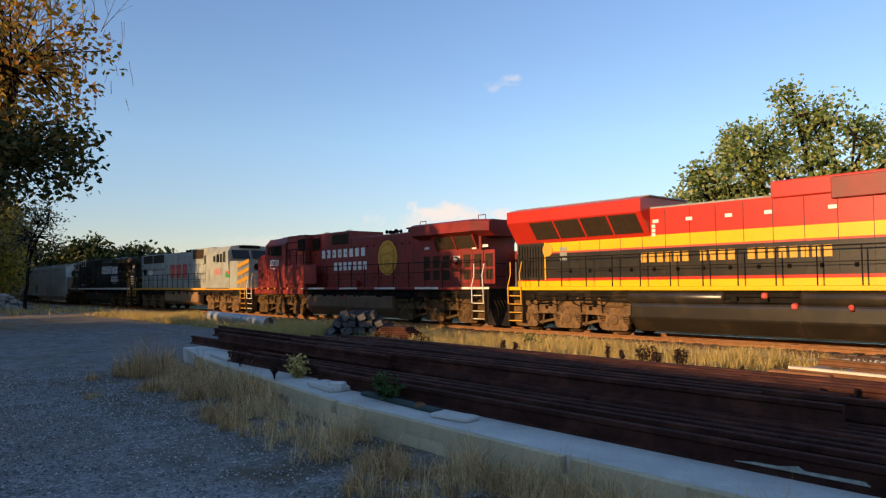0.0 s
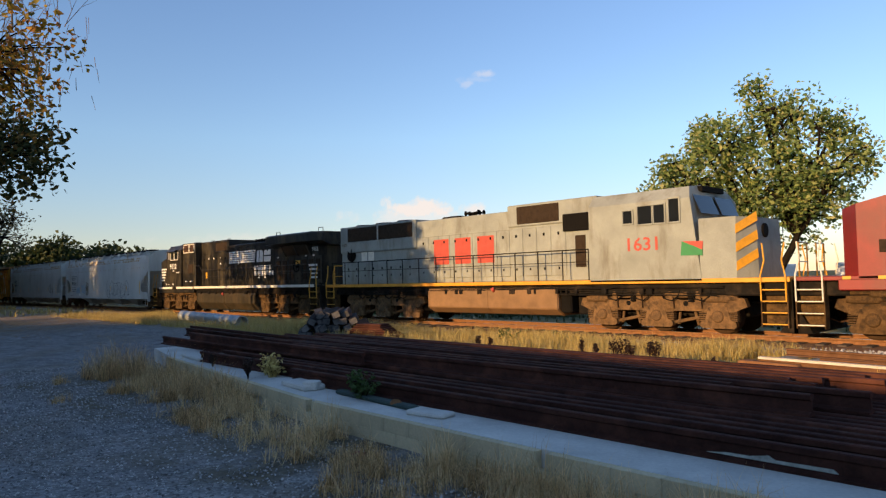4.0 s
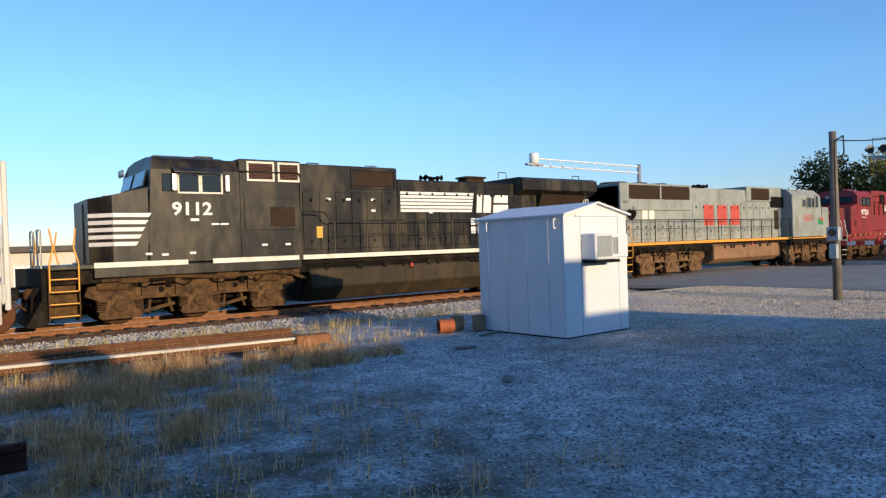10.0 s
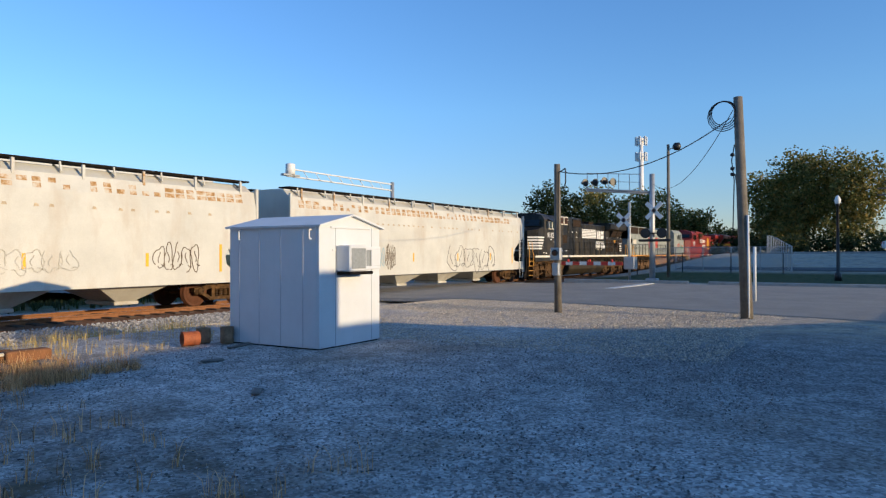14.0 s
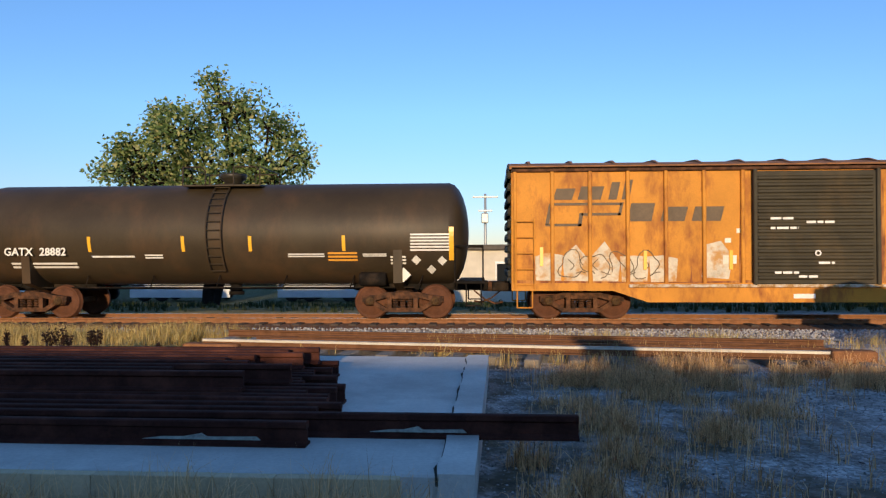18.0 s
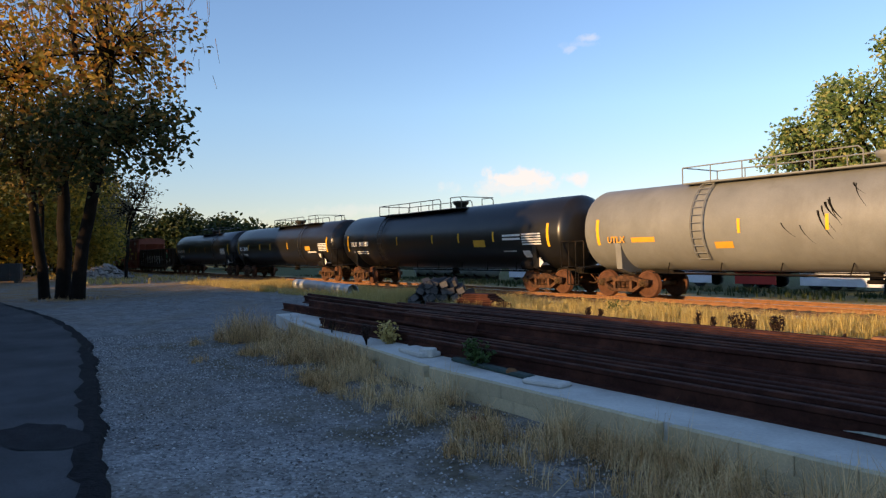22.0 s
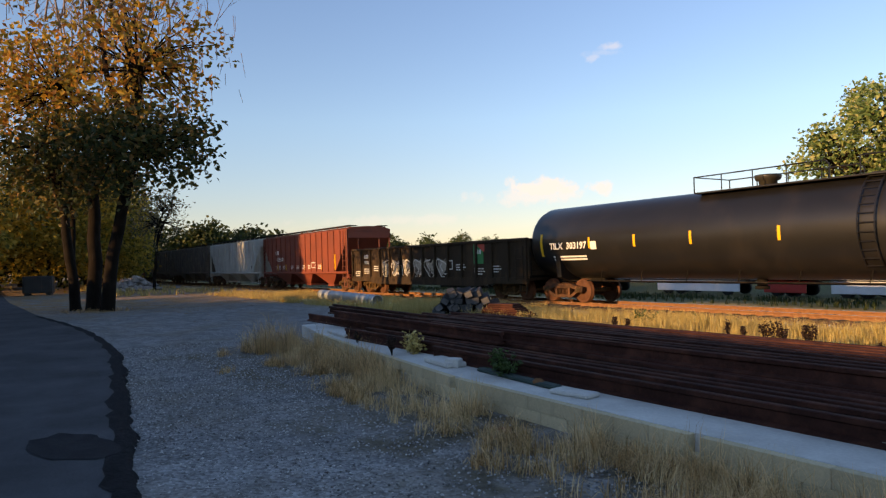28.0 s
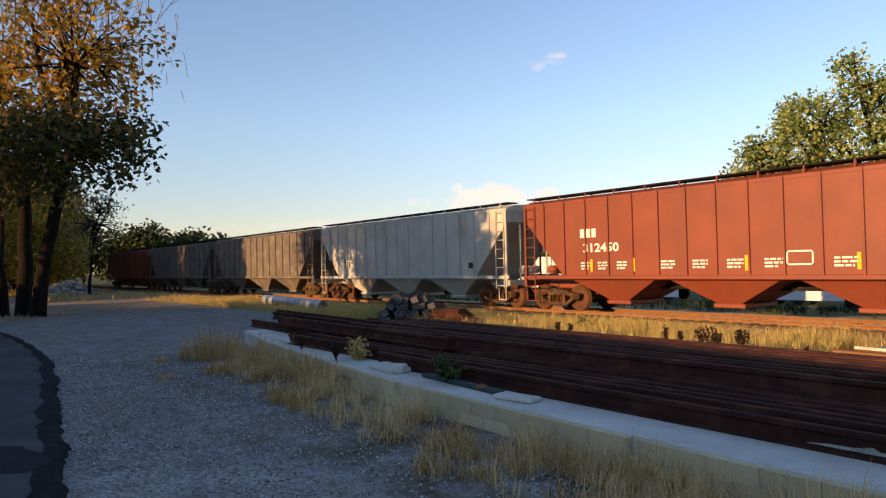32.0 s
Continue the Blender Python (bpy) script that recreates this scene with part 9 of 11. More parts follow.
bbox(bm, 30.2, 31.6, 30.45, 30.75, 6.42, 6.55, 0.02)
part("service_platform", fix(bm), M_STEEL, sg2)
# pale service pole beyond the track
sp = thing("utility_pole", "pale distant pole with a crossarm and a grey box", "utility pole")
bm = bmesh.new()
rod(bm, (0.4, 70, -1.5), (0.4, 70, 7.9), 0.17, 10, 0.12)
part("shaft", fix(bm), M_STEEL, sp)
for z, w in ((7.5, 1.3), (6.1, 0.7)):
    bm = bmesh.new()
    bbox(bm, 0.4 - w, 0.4 + w, 69.85, 70.1, z, z + 0.16, 0.02)
    part("crossarm", fix(bm), M_STEEL, sp)
block("transformer", sp, M_STEEL, 0.0, 0.7, 69.4, 69.85, 4.9, 5.9, 0.08)
# cell tower
ct = thing("cell_tower", "distant white cell tower with panel antennas", "cell tower")
bm = bmesh.new()
rod(bm, (142, 41.5, 0), (142, 41.5, 25.5), 0.75, 12, 0.4)
part("tower_shaft", fix(bm), M_WHITE, ct)
for z in (24.8, 21.6):
    for k in range(6):
        a = 1.047 * k
        bm = bmesh.new()
        x, y = 142 + 1.05 * math.cos(a), 41.5 + 1.05 * math.sin(a)
        bbox(bm, x - 0.15, x + 0.15, y - 0.22, y + 0.22, z - 0.9, z + 0.9, 0.05)
        rod(bm, (142, 41.5, z), (x, y, z), 0.08, 6)
        part("panel_antenna", fix(bm), M_WHITE, ct)
# lamp post with a white globe
sl = thing("street_lamp", "black park lamp post with a white globe", "street lamp")
bm = bmesh.new()
z0 = ground_z(45, 1.95)
lathe(bm, [(z0 - 0.05, 0.2), (z0 + 0.4, 0.18), (z0 + 0.5, 0.09), (4.3, 0.065), (4.35, 0.12), (4.42, 0.12)], 14, Matrix.Translation((45, 1.95, 0)) @ pose(0, 0, 0, 0, -90, 0))
part("lamp_post", fix(bm), M_BLACK, sl)
bm = bmesh.new()
lathe(bm, [(4.4, 0.1), (4.5, 0.15), (4.64, 0.17), (4.78, 0.12), (4.9, 0.04)], 16, Matrix.Translation((45, 1.95, 0)) @ pose(0, 0, 0, 0, -90, 0))
part("lamp_globe", fix(bm), M_WHITE, sl)
# two chain-link fences
def fence(pts, h, gap, label, shade=M_STEEL, net=True):
    f = thing("chain_link_fence", label, "fence")
    for (ax, ay), (bx, by) in zip(pts, pts[1:]):
        L = math.hypot(bx - ax, by - ay)
        n = max(1, int(L / gap))
        for i in range(n + 1):
            x, y = ax + (bx - ax) * i / n, ay + (by - ay) * i / n
            z = ground_z(x, y)
            bm = bmesh.new()
            rod(bm, (x, y, z - 0.05), (x, y, z + h), 0.035, 6)
            part("fence_post", fix(bm), shade, f)
            if i < n:
                x2, y2 = ax + (bx - ax) * (i + 1) / n, ay + (by - ay) * (i + 1) / n
                z2 = ground_z(x2, y2)
                bm = bmesh.new()
                rod(bm, (x, y, z + h - 0.03), (x2, y2, z2 + h - 0.03), 0.022, 6)
                part("top_rail", fix(bm), shade, f)
                if net:
                    vs, fs = [], []
                    m = int(gap / 0.16)
                    for k in range(-int(h / 0.16), m):
                        for d in (1, -1):
                            a, b = k * 0.16, k * 0.16 + h
                            lo, hi = max(0, a), min(gap, b)
                            if hi <= lo:
                                continue
                            za, zb = lo - a, hi - a
                            if d < 0:
                                za, zb = h - za, h - zb
                            p = [Vector((x + (x2 - x) * s / gap, y + (y2 - y) * s / gap, z + (z2 - z) * s / gap + q)) for s, q in ((lo, za), (hi, zb))]
                            w = Vector((0, 0, 0.013))
                            o = len(vs)
                            vs += [p[0] - w, p[0] + w, p[1] + w, p[1] - w]
                            fs.append((o, o + 1, o + 2, o + 3))
                    me = bpy.data.meshes.new("fence_mesh")
                    me.from_pydata(vs, [], fs)
                    me.materials.append(shade)
                    w = new("fence_mesh", me)
                    w.parent = f
                    w["kind"] = "stuff"
    return f


fence([(52, 14.5), (52, 5.0)], 1.75, 1.6, "grey chain-link fence beside the lot")
fence([(52.5, 5.0), (80, 10.0)], 1.75, 2.2, "grey pipe fence running back along the lot", M_STEEL, False)
fence([(50.5, 15.0), (50.5, -14.0)], 1.4, 3.2, "low dark wire fence along the street", M_BLACK, False)

# parked car
M_CARW = mat("white car paint", (0.70, 0.71, 0.72), 0.3, var=0.04, bump=0.0)
M_TYRE = mat("black tyre rubber", (0.015, 0.015, 0.015), 0.85, var=0.1)


def parked_car(x, y, yaw, label, paint):
    c = empty("parked_car", pose(x, y, ground_z(x, y) + 0.06, 0, 0, yaw), label, "car")
    bm = bmesh.new()
    prism(bm, [(-2.4, 0.35), (-2.45, 0.8), (-2.3, 1.0), (-1.3, 1.05), (1.9, 1.08), (2.4, 1.0), (2.45, 0.5), (2.35, 0.33)], -0.92, 0.92, "y")
    bmesh.ops.bevel(bm, geom=bm.edges[:], offset=0.06, segments=2, affect="EDGES")
    part("body", fix(bm), paint, c)
    bm = bmesh.new()
    a = [(-1.35, -0.85, 1.03), (1.95, -0.85, 1.03), (1.95, 0.85, 1.03), (-1.35, 0.85, 1.03)]
    b = [(-0.65, -0.68, 1.6), (1.5, -0.68, 1.6), (1.5, 0.68, 1.6), (-0.65, 0.68, 1.6)]
    va, vb = [bm.verts.new(p) for p in a], [bm.verts.new(p) for p in b]
    for i in range(4):
        bm.faces.new((va[i], va[(i + 1) % 4], vb[(i + 1) % 4], vb[i]))
    bm.faces.new(va)
    bm.faces.new(vb)
    part("window_glass", fix(bm), M["glass"], c)
    bm = bmesh.new()
    bbox(bm, -0.7, 1.55, -0.7, 0.7, 1.58, 1.66, 0.03)
    for px in (-0.1, 0.85):
        for s in (-1, 1):
            rod(bm, (px, s * 0.86, 1.04), (px, s * 0.7, 1.62), 0.05, 6)
    part("roof", fix(bm), paint, c)
    for wx in (-1.5, 1.5):
        for s in (-1, 1):
            bm = bmesh.new()
            lathe(bm, [(-0.11, 0.2), (-0.11, 0.32), (-0.08, 0.34), (0.08, 0.34), (0.11, 0.32), (0.11, 0.2)], 20, Matrix.Translation((wx, s * 0.84, 0.34)) @ pose(0, 0, 0, 0, 0, 90))
            w = part("wheel", fix(bm), M_TYRE, c)
            bm = bmesh.new()
            lathe(bm, [(-0.115, 0.05), (-0.118, 0.19), (-0.1, 0.21)], 14, Matrix.Translation((wx, s * 0.84, 0.34)) @ pose(0, 0, 0, 0, 0, 90 if s < 0 else -90))
            part("rim", fix(bm), M["chrome"], w)
    for s in (-1, 1):
        block("headlight", c, M["chrome"], -2.46, -2.38, s * 0.72 - 0.14, s * 0.72 + 0.14, 0.72, 0.86, 0.02)
        block("tail_light", c, M_REDP, 2.38, 2.46, s * 0.76 - 0.1, s * 0.76 + 0.1, 0.75, 0.95, 0.02)
    block("door_band", c, M_BLACK, -1.2, 1.4, -0.93, -0.915, 0.55, 0.85, 0.004)
    return c


parked_car(76, -2.7, 96, "white parked car with dark door bands", M_CARW)

# far utility poles
for x, y, h, lb in ((100, -0.9, 8.2, "distant wooden pole with crossarms"), (104, -1.9, 8.0, "distant wooden pole with crossarms"), (85, 12.8, 9.0, "leaning distant wooden pole")):
    f = thing("utility_pole", lb, "utility pole")
    bm = bmesh.new()
    z = ground_z(x, y)
    rod(bm, (x, y, z - 0.1), (x, y + (1.1 if h > 8.5 else 0), z + h), 0.18, 8, 0.13)
    part("shaft", fix(bm), M_POLE, f)
    if h < 8.5:
        for k in (0.5, 1.3):
            bm = bmesh.new()
            bbox(bm, x - 0.1, x + 0.1, y - 1.1, y + 1.1, z + h - k, z + h - k + 0.18, 0.02)
            part("crossarm", fix(bm), M_POLE, f)

# ---- buildings, trailers beyond the track ----
M_BRICK = mat("red brick wall", (0.30, 0.095, 0.05), 0.9, var=0.3, scale=2, bump=0.5, bscale=30)
M_STUCCO = mat("pale cream wall", (0.62, 0.57, 0.47), 0.9, var=0.12, scale=1.5)
M_ROOFD = mat("dark flat roof edge", (0.10, 0.085, 0.07), 0.8, var=0.2)


def building(x0, x1, y0, y1, z0, z1, wallm, label, wins, stone=None):
    b = thing("building", label, "building")
    bm = bmesh.new()
    bbox(bm, x0, x1, y0, y1, z0, z1, 0.03)
    part("wall", fix(bm), wallm, b)
    bm = bmesh.new()
    bbox(bm, x0 - 0.25, x1 + 0.25, y0 - 0.3, y1 + 0.3, z1, z1 + 0.35, 0.04)
    part("roof", fix(bm), M_ROOFD if stone is None else stone, b)
    for wx, wz, ww, wh in wins:
        w = block("window", b, M["glass"], wx, wx + ww, y0 - 0.03, y0 + 0.05, wz, wz + wh, 0.01)
        bm = bmesh.new()
        for a, c, d, e in ((wx - 0.12, wx + ww + 0.12, wz + wh, wz + wh + 0.15), (wx - 0.15, wx + ww + 0.15, wz - 0.14, wz), (wx - 0.1, wx, wz, wz + wh), (wx + ww, wx + ww + 0.1, wz, wz + wh)):
            bbox(bm, a, c, y0 - 0.1, y0 + 0.02, d, e, 0.01)
        part("window_frame", fix(bm), M_WHITE, w)
    return b


building(27, 50, 60, 72, -1.4, 7.0, M_BRICK, "red brick commercial building with white framed windows", [(29 + 4 * k, 2.6, 1.4, 2.2) for k in range(5)])
building(12.4, 18, 61, 72, -1.4, 6.2, M_BRICK, "tall red brick building end", [(14, 5, 1.2, 2)])
building(-4, 9.4, 45, 55, -1.4, 2.0, M_STUCCO, "low cream building with a dark flat roof", [(1.0 + 3.4 * k, -0.1, 1.6, 1.2) for k in range(2)])
building(-58, -49, 62, 70, -1.4, 2.6, M_STUCCO, "low pale shed far behind the track", [])
M_TRAILER = mat("white trailer side", (0.66, 0.67, 0.68), 0.5, var=0.08, scale=2)
M_TRED = mat("red truck paint", (0.42, 0.03, 0.02), 0.4, var=0.1)
for i, (x, l_, h, mt, lb) in enumerate(((-47, 11, 2.6, M_TRAILER, "white semi-trailer parked beyond the track"), (-33.5, 7.5, 2.4, M_TRAILER, "short white box trailer parked beyond the track"), (-26.5, 3.2, 2.0, M_TRED, "red truck parked beyond the track"), (-20, 7, 2.4, M_TRAILER, "white box trailer parked beyond the track"), (-10.5, 6, 2.4, M_TRAILER, "pale box trailer parked beyond the track"))):
    zz = ground_z(x, 46)
    tr = empty("trailer", pose(x, 46, zz), lb, "trailer", "trailers parked beyond the track")
    block("trailer_box", tr, mt, -l_ / 2, l_ / 2, -1.25, 1.25, 1.0, 1.0 + h, 0.06)
    block("trailer_frame", tr, M["under"], -l_ / 2, l_ / 2, -0.5, 0.5, 0.75, 1.0, 0.03)
    block("side_skirt", tr, mt, -l_ / 2 + 0.1, l_ / 2 - 0.1, -1.3, -1.25, 0.28, 1.0, 0.01)
    for wx in (-l_ / 2 + 1.0, -l_ / 2 + 2.2, l_ / 2 - 1.2):
        for s in (-1, 1):
            bm = bmesh.new()
            lathe(bm, [(-0.14, 0.3), (-0.14, 0.48), (0.14, 0.48), (0.14, 0.3)], 16, Matrix.Translation((wx, s * 1.05, 0.48)) @ pose(0, 0, 0, 0, 0, 90))
            part("wheel", fix(bm), M_TYRE, tr)
    for k in range(int(l_ / 1.2)):
        block("side_post", tr, mt, -l_ / 2 + 0.6 + 1.2 * k, -l_ / 2 + 0.66 + 1.2 * k, -1.29, -1.24, 1.05, 0.95 + h, 0.008)
for i, x in enumerate((-66, -62.4, -58.8, -55.2)):
    zz = ground_z(x, 44)
    t = empty("storage_tank", pose(x, 44, zz), "round silver farm tank lying on a cradle", "storage tank", "silver tanks beyond the track")
    bm = bmesh.new()
    lathe(bm, [(-1.7, 0.1), (-1.6, 0.7), (-1.3, 1.1), (1.3, 1.1), (1.6, 0.7), (1.7, 0.1)], 24, Matrix.Translation((0, 0, 1.4)))
    part("tank_shell", fix(bm), M_GALV, t)
    for k in (-1, 1):
        block("cradle", t, M["under"], k - 0.1, k + 0.1, -0.8, 0.8, 0, 0.6, 0.02)

# ---- unseen building added behind the lot, its outline shaped to cast the shade over it ----
M_SHADEBRICK = mat("tan brick of unseen shade walls", (0.34, 0.22, 0.14), 0.9, var=0.25, scale=2, bump=0.4)
dp = thing("shade_building", "unseen low tan building added to shade the lot", "building")
bm = bmesh.new()
prism(bm, [(-32.6, -0.3), (-32.6, 3.0), (-28.6, 3.45), (-22.5, 3.5), (-20.5, 4.05), (-16.2, 4.05), (-14.8, 3.55), (-12.6, 3.5), (-0.6, 3.15), (14, 3.12), (14, -0.3)], -14, -8, "y")
part("wall", fix(bm), M_SHADEBRICK, dp)
# two raised blocks cast the shade bands on the shed and track panel
bm = bmesh.new()
bbox(bm, 8.9, 9.95, -9, -8, 3.0, 4.1, 0.03)
part("shade_block", fix(bm), M_SHADEBRICK, dp)
bm = bmesh.new()
bbox(bm, 2.15, 2.95, -9, -8, 3.0, 3.72, 0.03)
part("shade_block", fix(bm), M_SHADEBRICK, dp)
# unseen walls added at both ends to carry on the shade edge
bm = bmesh.new()
prism(bm, [(14, -0.3), (14, 2.9), (14.8, 2.35), (16.8, 1.85), (20.0, 1.4), (41, 1.2), (41, -0.3)], -9, -8, "y")
tagged(part("shade_wall", fix(bm), M_SHADEBRICK), "unseen low tan wall added to shade the lot", "wall", kind="structure")
bm = bmesh.new()
prism(bm, [(-120, -0.3), (-120, 1.2), (-54, 1.55), (-38, 2.4), (-32.6, 2.9), (-32.6, -0.3)], -9, -8, "y")
tagged(part("shade_wall", fix(bm), M_SHADEBRICK), "unseen low tan wall added to shade the lot", "wall", kind="structure")
# unseen building, added only to throw shade over the parking lot
bm = bmesh.new()
prism(bm, [(39.5, -0.3), (39.5, 8.5), (78, 9.0), (100, 9.0), (100, -0.3)], -50, -34, "y")
wh = thing("shade_hall", "unseen tan brick building added to shade the parking lot", "building")
part("wall", fix(bm), M_SHADEBRICK, wh)
bm = bmesh.new()
bbox(bm, 39.3, 100.2, -50.2, -33.8, 9.0, 9.2, 0.03)
part("roof", fix(bm), M_ROOFD, wh)
# ---- trees, bushes and grass ----
def leaf_mat(name, stops, through_=0.3, rough=0.6):
    """Leaves or blades whose colour runs from piece to piece."""
    m = bpy.data.materials.new(name)
    m.use_nodes = True
    n, l = m.node_tree.nodes, m.node_tree.links
    p = n["Principled BSDF"]
    p.inputs["Roughness"].default_value, p.inputs["Specular IOR Level"].default_value = rough, 0.3
    g = n.new("ShaderNodeNewGeometry")
    r = n.new("ShaderNodeValToRGB")
    e = r.color_ramp.elements
    while len(e) < len(stops):
        e.new(0.5)
    for k, (pos, c) in zip(e, stops):
        k.position, k.color = pos, (*c, 1)
    l.new(g.outputs["Random Per Island"], r.inputs["Fac"])
    t = n.new("ShaderNodeBsdfTranslucent")
    l.new(r.outputs["Color"], p.inputs["Base Color"])
    l.new(r.outputs["Color"], t.inputs["Color"])
    mx = n.new("ShaderNodeMixShader")
    mx.inputs[0].default_value = through_
    l.new(p.outputs[0], mx.inputs[1])
    l.new(t.outputs[0], mx.inputs[2])
    l.new(mx.outputs[0], n["Material Output"].inputs["Surface"])
    return m


L_CATALPA = leaf_mat("turning catalpa leaves", [(0.0, (0.09, 0.09, 0.02)), (0.3, (0.26, 0.19, 0.03)), (0.55, (0.48, 0.30, 0.045)), (0.8, (0.46, 0.20, 0.035)), (1.0, (0.20, 0.09, 0.03))], 0.45)
L_FLAT = leaf_mat("flattened pale straw", [(0.0, (0.30, 0.18, 0.07)), (0.4, (0.70, 0.45, 0.20)), (1.0, (0.94, 0.70, 0.38))], 0.25)
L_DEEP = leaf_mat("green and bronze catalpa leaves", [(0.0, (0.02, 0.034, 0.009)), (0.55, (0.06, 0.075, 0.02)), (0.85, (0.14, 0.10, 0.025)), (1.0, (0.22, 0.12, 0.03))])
L_DARK = leaf_mat("dark green leaves", [(0.0, (0.016, 0.032, 0.009)), (0.6, (0.035, 0.055, 0.014)), (1.0, (0.075, 0.078, 0.022))])
L_GREEN = leaf_mat("yellowish green leaves", [(0.0, (0.05, 0.095, 0.025)), (0.35, (0.16, 0.24, 0.07)), (0.75, (0.36, 0.42, 0.14)), (1.0, (0.52, 0.47, 0.19))], 0.45)
L_STREET = leaf_mat("olive and yellowing leaves", [(0.0, (0.07, 0.085, 0.02)), (0.5, (0.18, 0.18, 0.045)), (1.0, (0.36, 0.26, 0.07))], 0.35)
L_YELLOW = leaf_mat("yellow autumn leaves", [(0.0, (0.09, 0.09, 0.015)), (0.45, (0.32, 0.24, 0.035)), (1.0, (0.58, 0.38, 0.06))], 0.5)
L_FAR = leaf_mat("far treeline leaves", [(0.0, (0.03, 0.055, 0.02)), (0.7, (0.06, 0.09, 0.03)), (1.0, (0.14, 0.12, 0.04))])
L_PALE = leaf_mat("pale dry leaves", [(0.0, (0.09, 0.08, 0.04)), (1.0, (0.22, 0.18, 0.10))])
L_STRAW = leaf_mat("golden dry grass blades", [(0.0, (0.34, 0.23, 0.07)), (0.5, (0.56, 0.41, 0.13)), (0.9, (0.72, 0.56, 0.22)), (1.0, (0.22, 0.22, 0.06))], 0.25)
L_DRY = leaf_mat("pale dry grass blades", [(0.0, (0.11, 0.075, 0.03)), (0.2, (0.40, 0.23, 0.09)), (0.55, (0.72, 0.44, 0.19)), (0.88, (0.92, 0.64, 0.33)), (1.0, (0.20, 0.16, 0.05))], 0.3)
L_WEED = leaf_mat("dark green weed leaves", [(0.0, (0.03, 0.06, 0.015)), (1.0, (0.07, 0.12, 0.03))])
L_BROWN = leaf_mat("dead brown weed leaves", [(0.0, (0.022, 0.011, 0.008)), (1.0, (0.06, 0.032, 0.02))])
L_LITTER = leaf_mat("fallen brown leaves", [(0.0, (0.12, 0.06, 0.025)), (0.6, (0.28, 0.16, 0.06)), (1.0, (0.40, 0.26, 0.11))])
M_BARK = mat("grey brown bark", (0.017, 0.013, 0.010), 0.95, spec=0.08, var=0.35, scale=3, bump=0.9, bscale=22, stain=(0.035, 0.027, 0.021), streak=0.9, stain_scale=4)
M_TWIG = mat("pale bare twigs", (0.22, 0.16, 0.115), 0.9, var=0.2, scale=4)


def mesh_np(name, verts, faces, material):
    me = bpy.data.meshes.new(name)
    me.from_pydata(verts, [], faces)
    me.materials.append(material)
    return me


def leaves_at(rng, centres, per, spread, size, droop=0.25):
    """Folded leaf shapes strewn round cluster centres."""
    vs, fs = [], []
    for c in centres:
        for _ in range(per):
            p = Vector((rng.gauss(0, 1), rng.gauss(0, 1), rng.gauss(0, 1))).normalized() * spread * rng.random() ** 0.6 + c
            d = Vector((rng.gauss(0, 1), rng.gauss(0, 1), rng.gauss(-droop, 0.7)))
            d.normalize()
            u = d.cross(Vector((rng.gauss(0, 1), rng.gauss(0, 1), rng.gauss(0, 1))))
            if u.length < 1e-3:
                continue
            u.normalize()
            w = d.cross(u)
            s = rng.uniform(*size)
            b = len(vs)
            vs += [p, p + d * s * 0.45 + u * s * 0.3 + w * s * 0.1, p + d * s, p + d * s * 0.45 - u * s * 0.3 + w * s * 0.1]
            fs += [(b, b + 1, b + 2), (b, b + 2, b + 3)]
    return vs, fs


def in_blob(rng, blob):
    """A point in an egg-shaped part of a crown, denser toward its skin."""
    (cx, cy, cz), (rx, ry, rz) = blob
    d = Vector((rng.gauss(0, 1), rng.gauss(0, 1), rng.gauss(0, 1))).normalized() * (rng.random() ** 0.42)
    return Vector((cx + d.x * rx, cy + d.y * ry, cz + d.z * rz))


def limb(bm, a, b, r, r2, rng, n=6, sag=0.12, steps=3, crook=0.06):
    """A crooked tapered limb."""
    a, b = Vector(a), Vector(b)
    ln = (b - a).length
    pts = [a]
    for i in range(1, steps):
        t = i / steps
        pts.append(a.lerp(b, t) + Vector((rng.gauss(0, crook), rng.gauss(0, crook), sag * math.sin(t * 3.14))) * ln * 0.6)
    pts.append(b)
    tube(bm, pts, [r + (r2 - r) * i / steps for i in range(steps + 1)], n)
    return pts


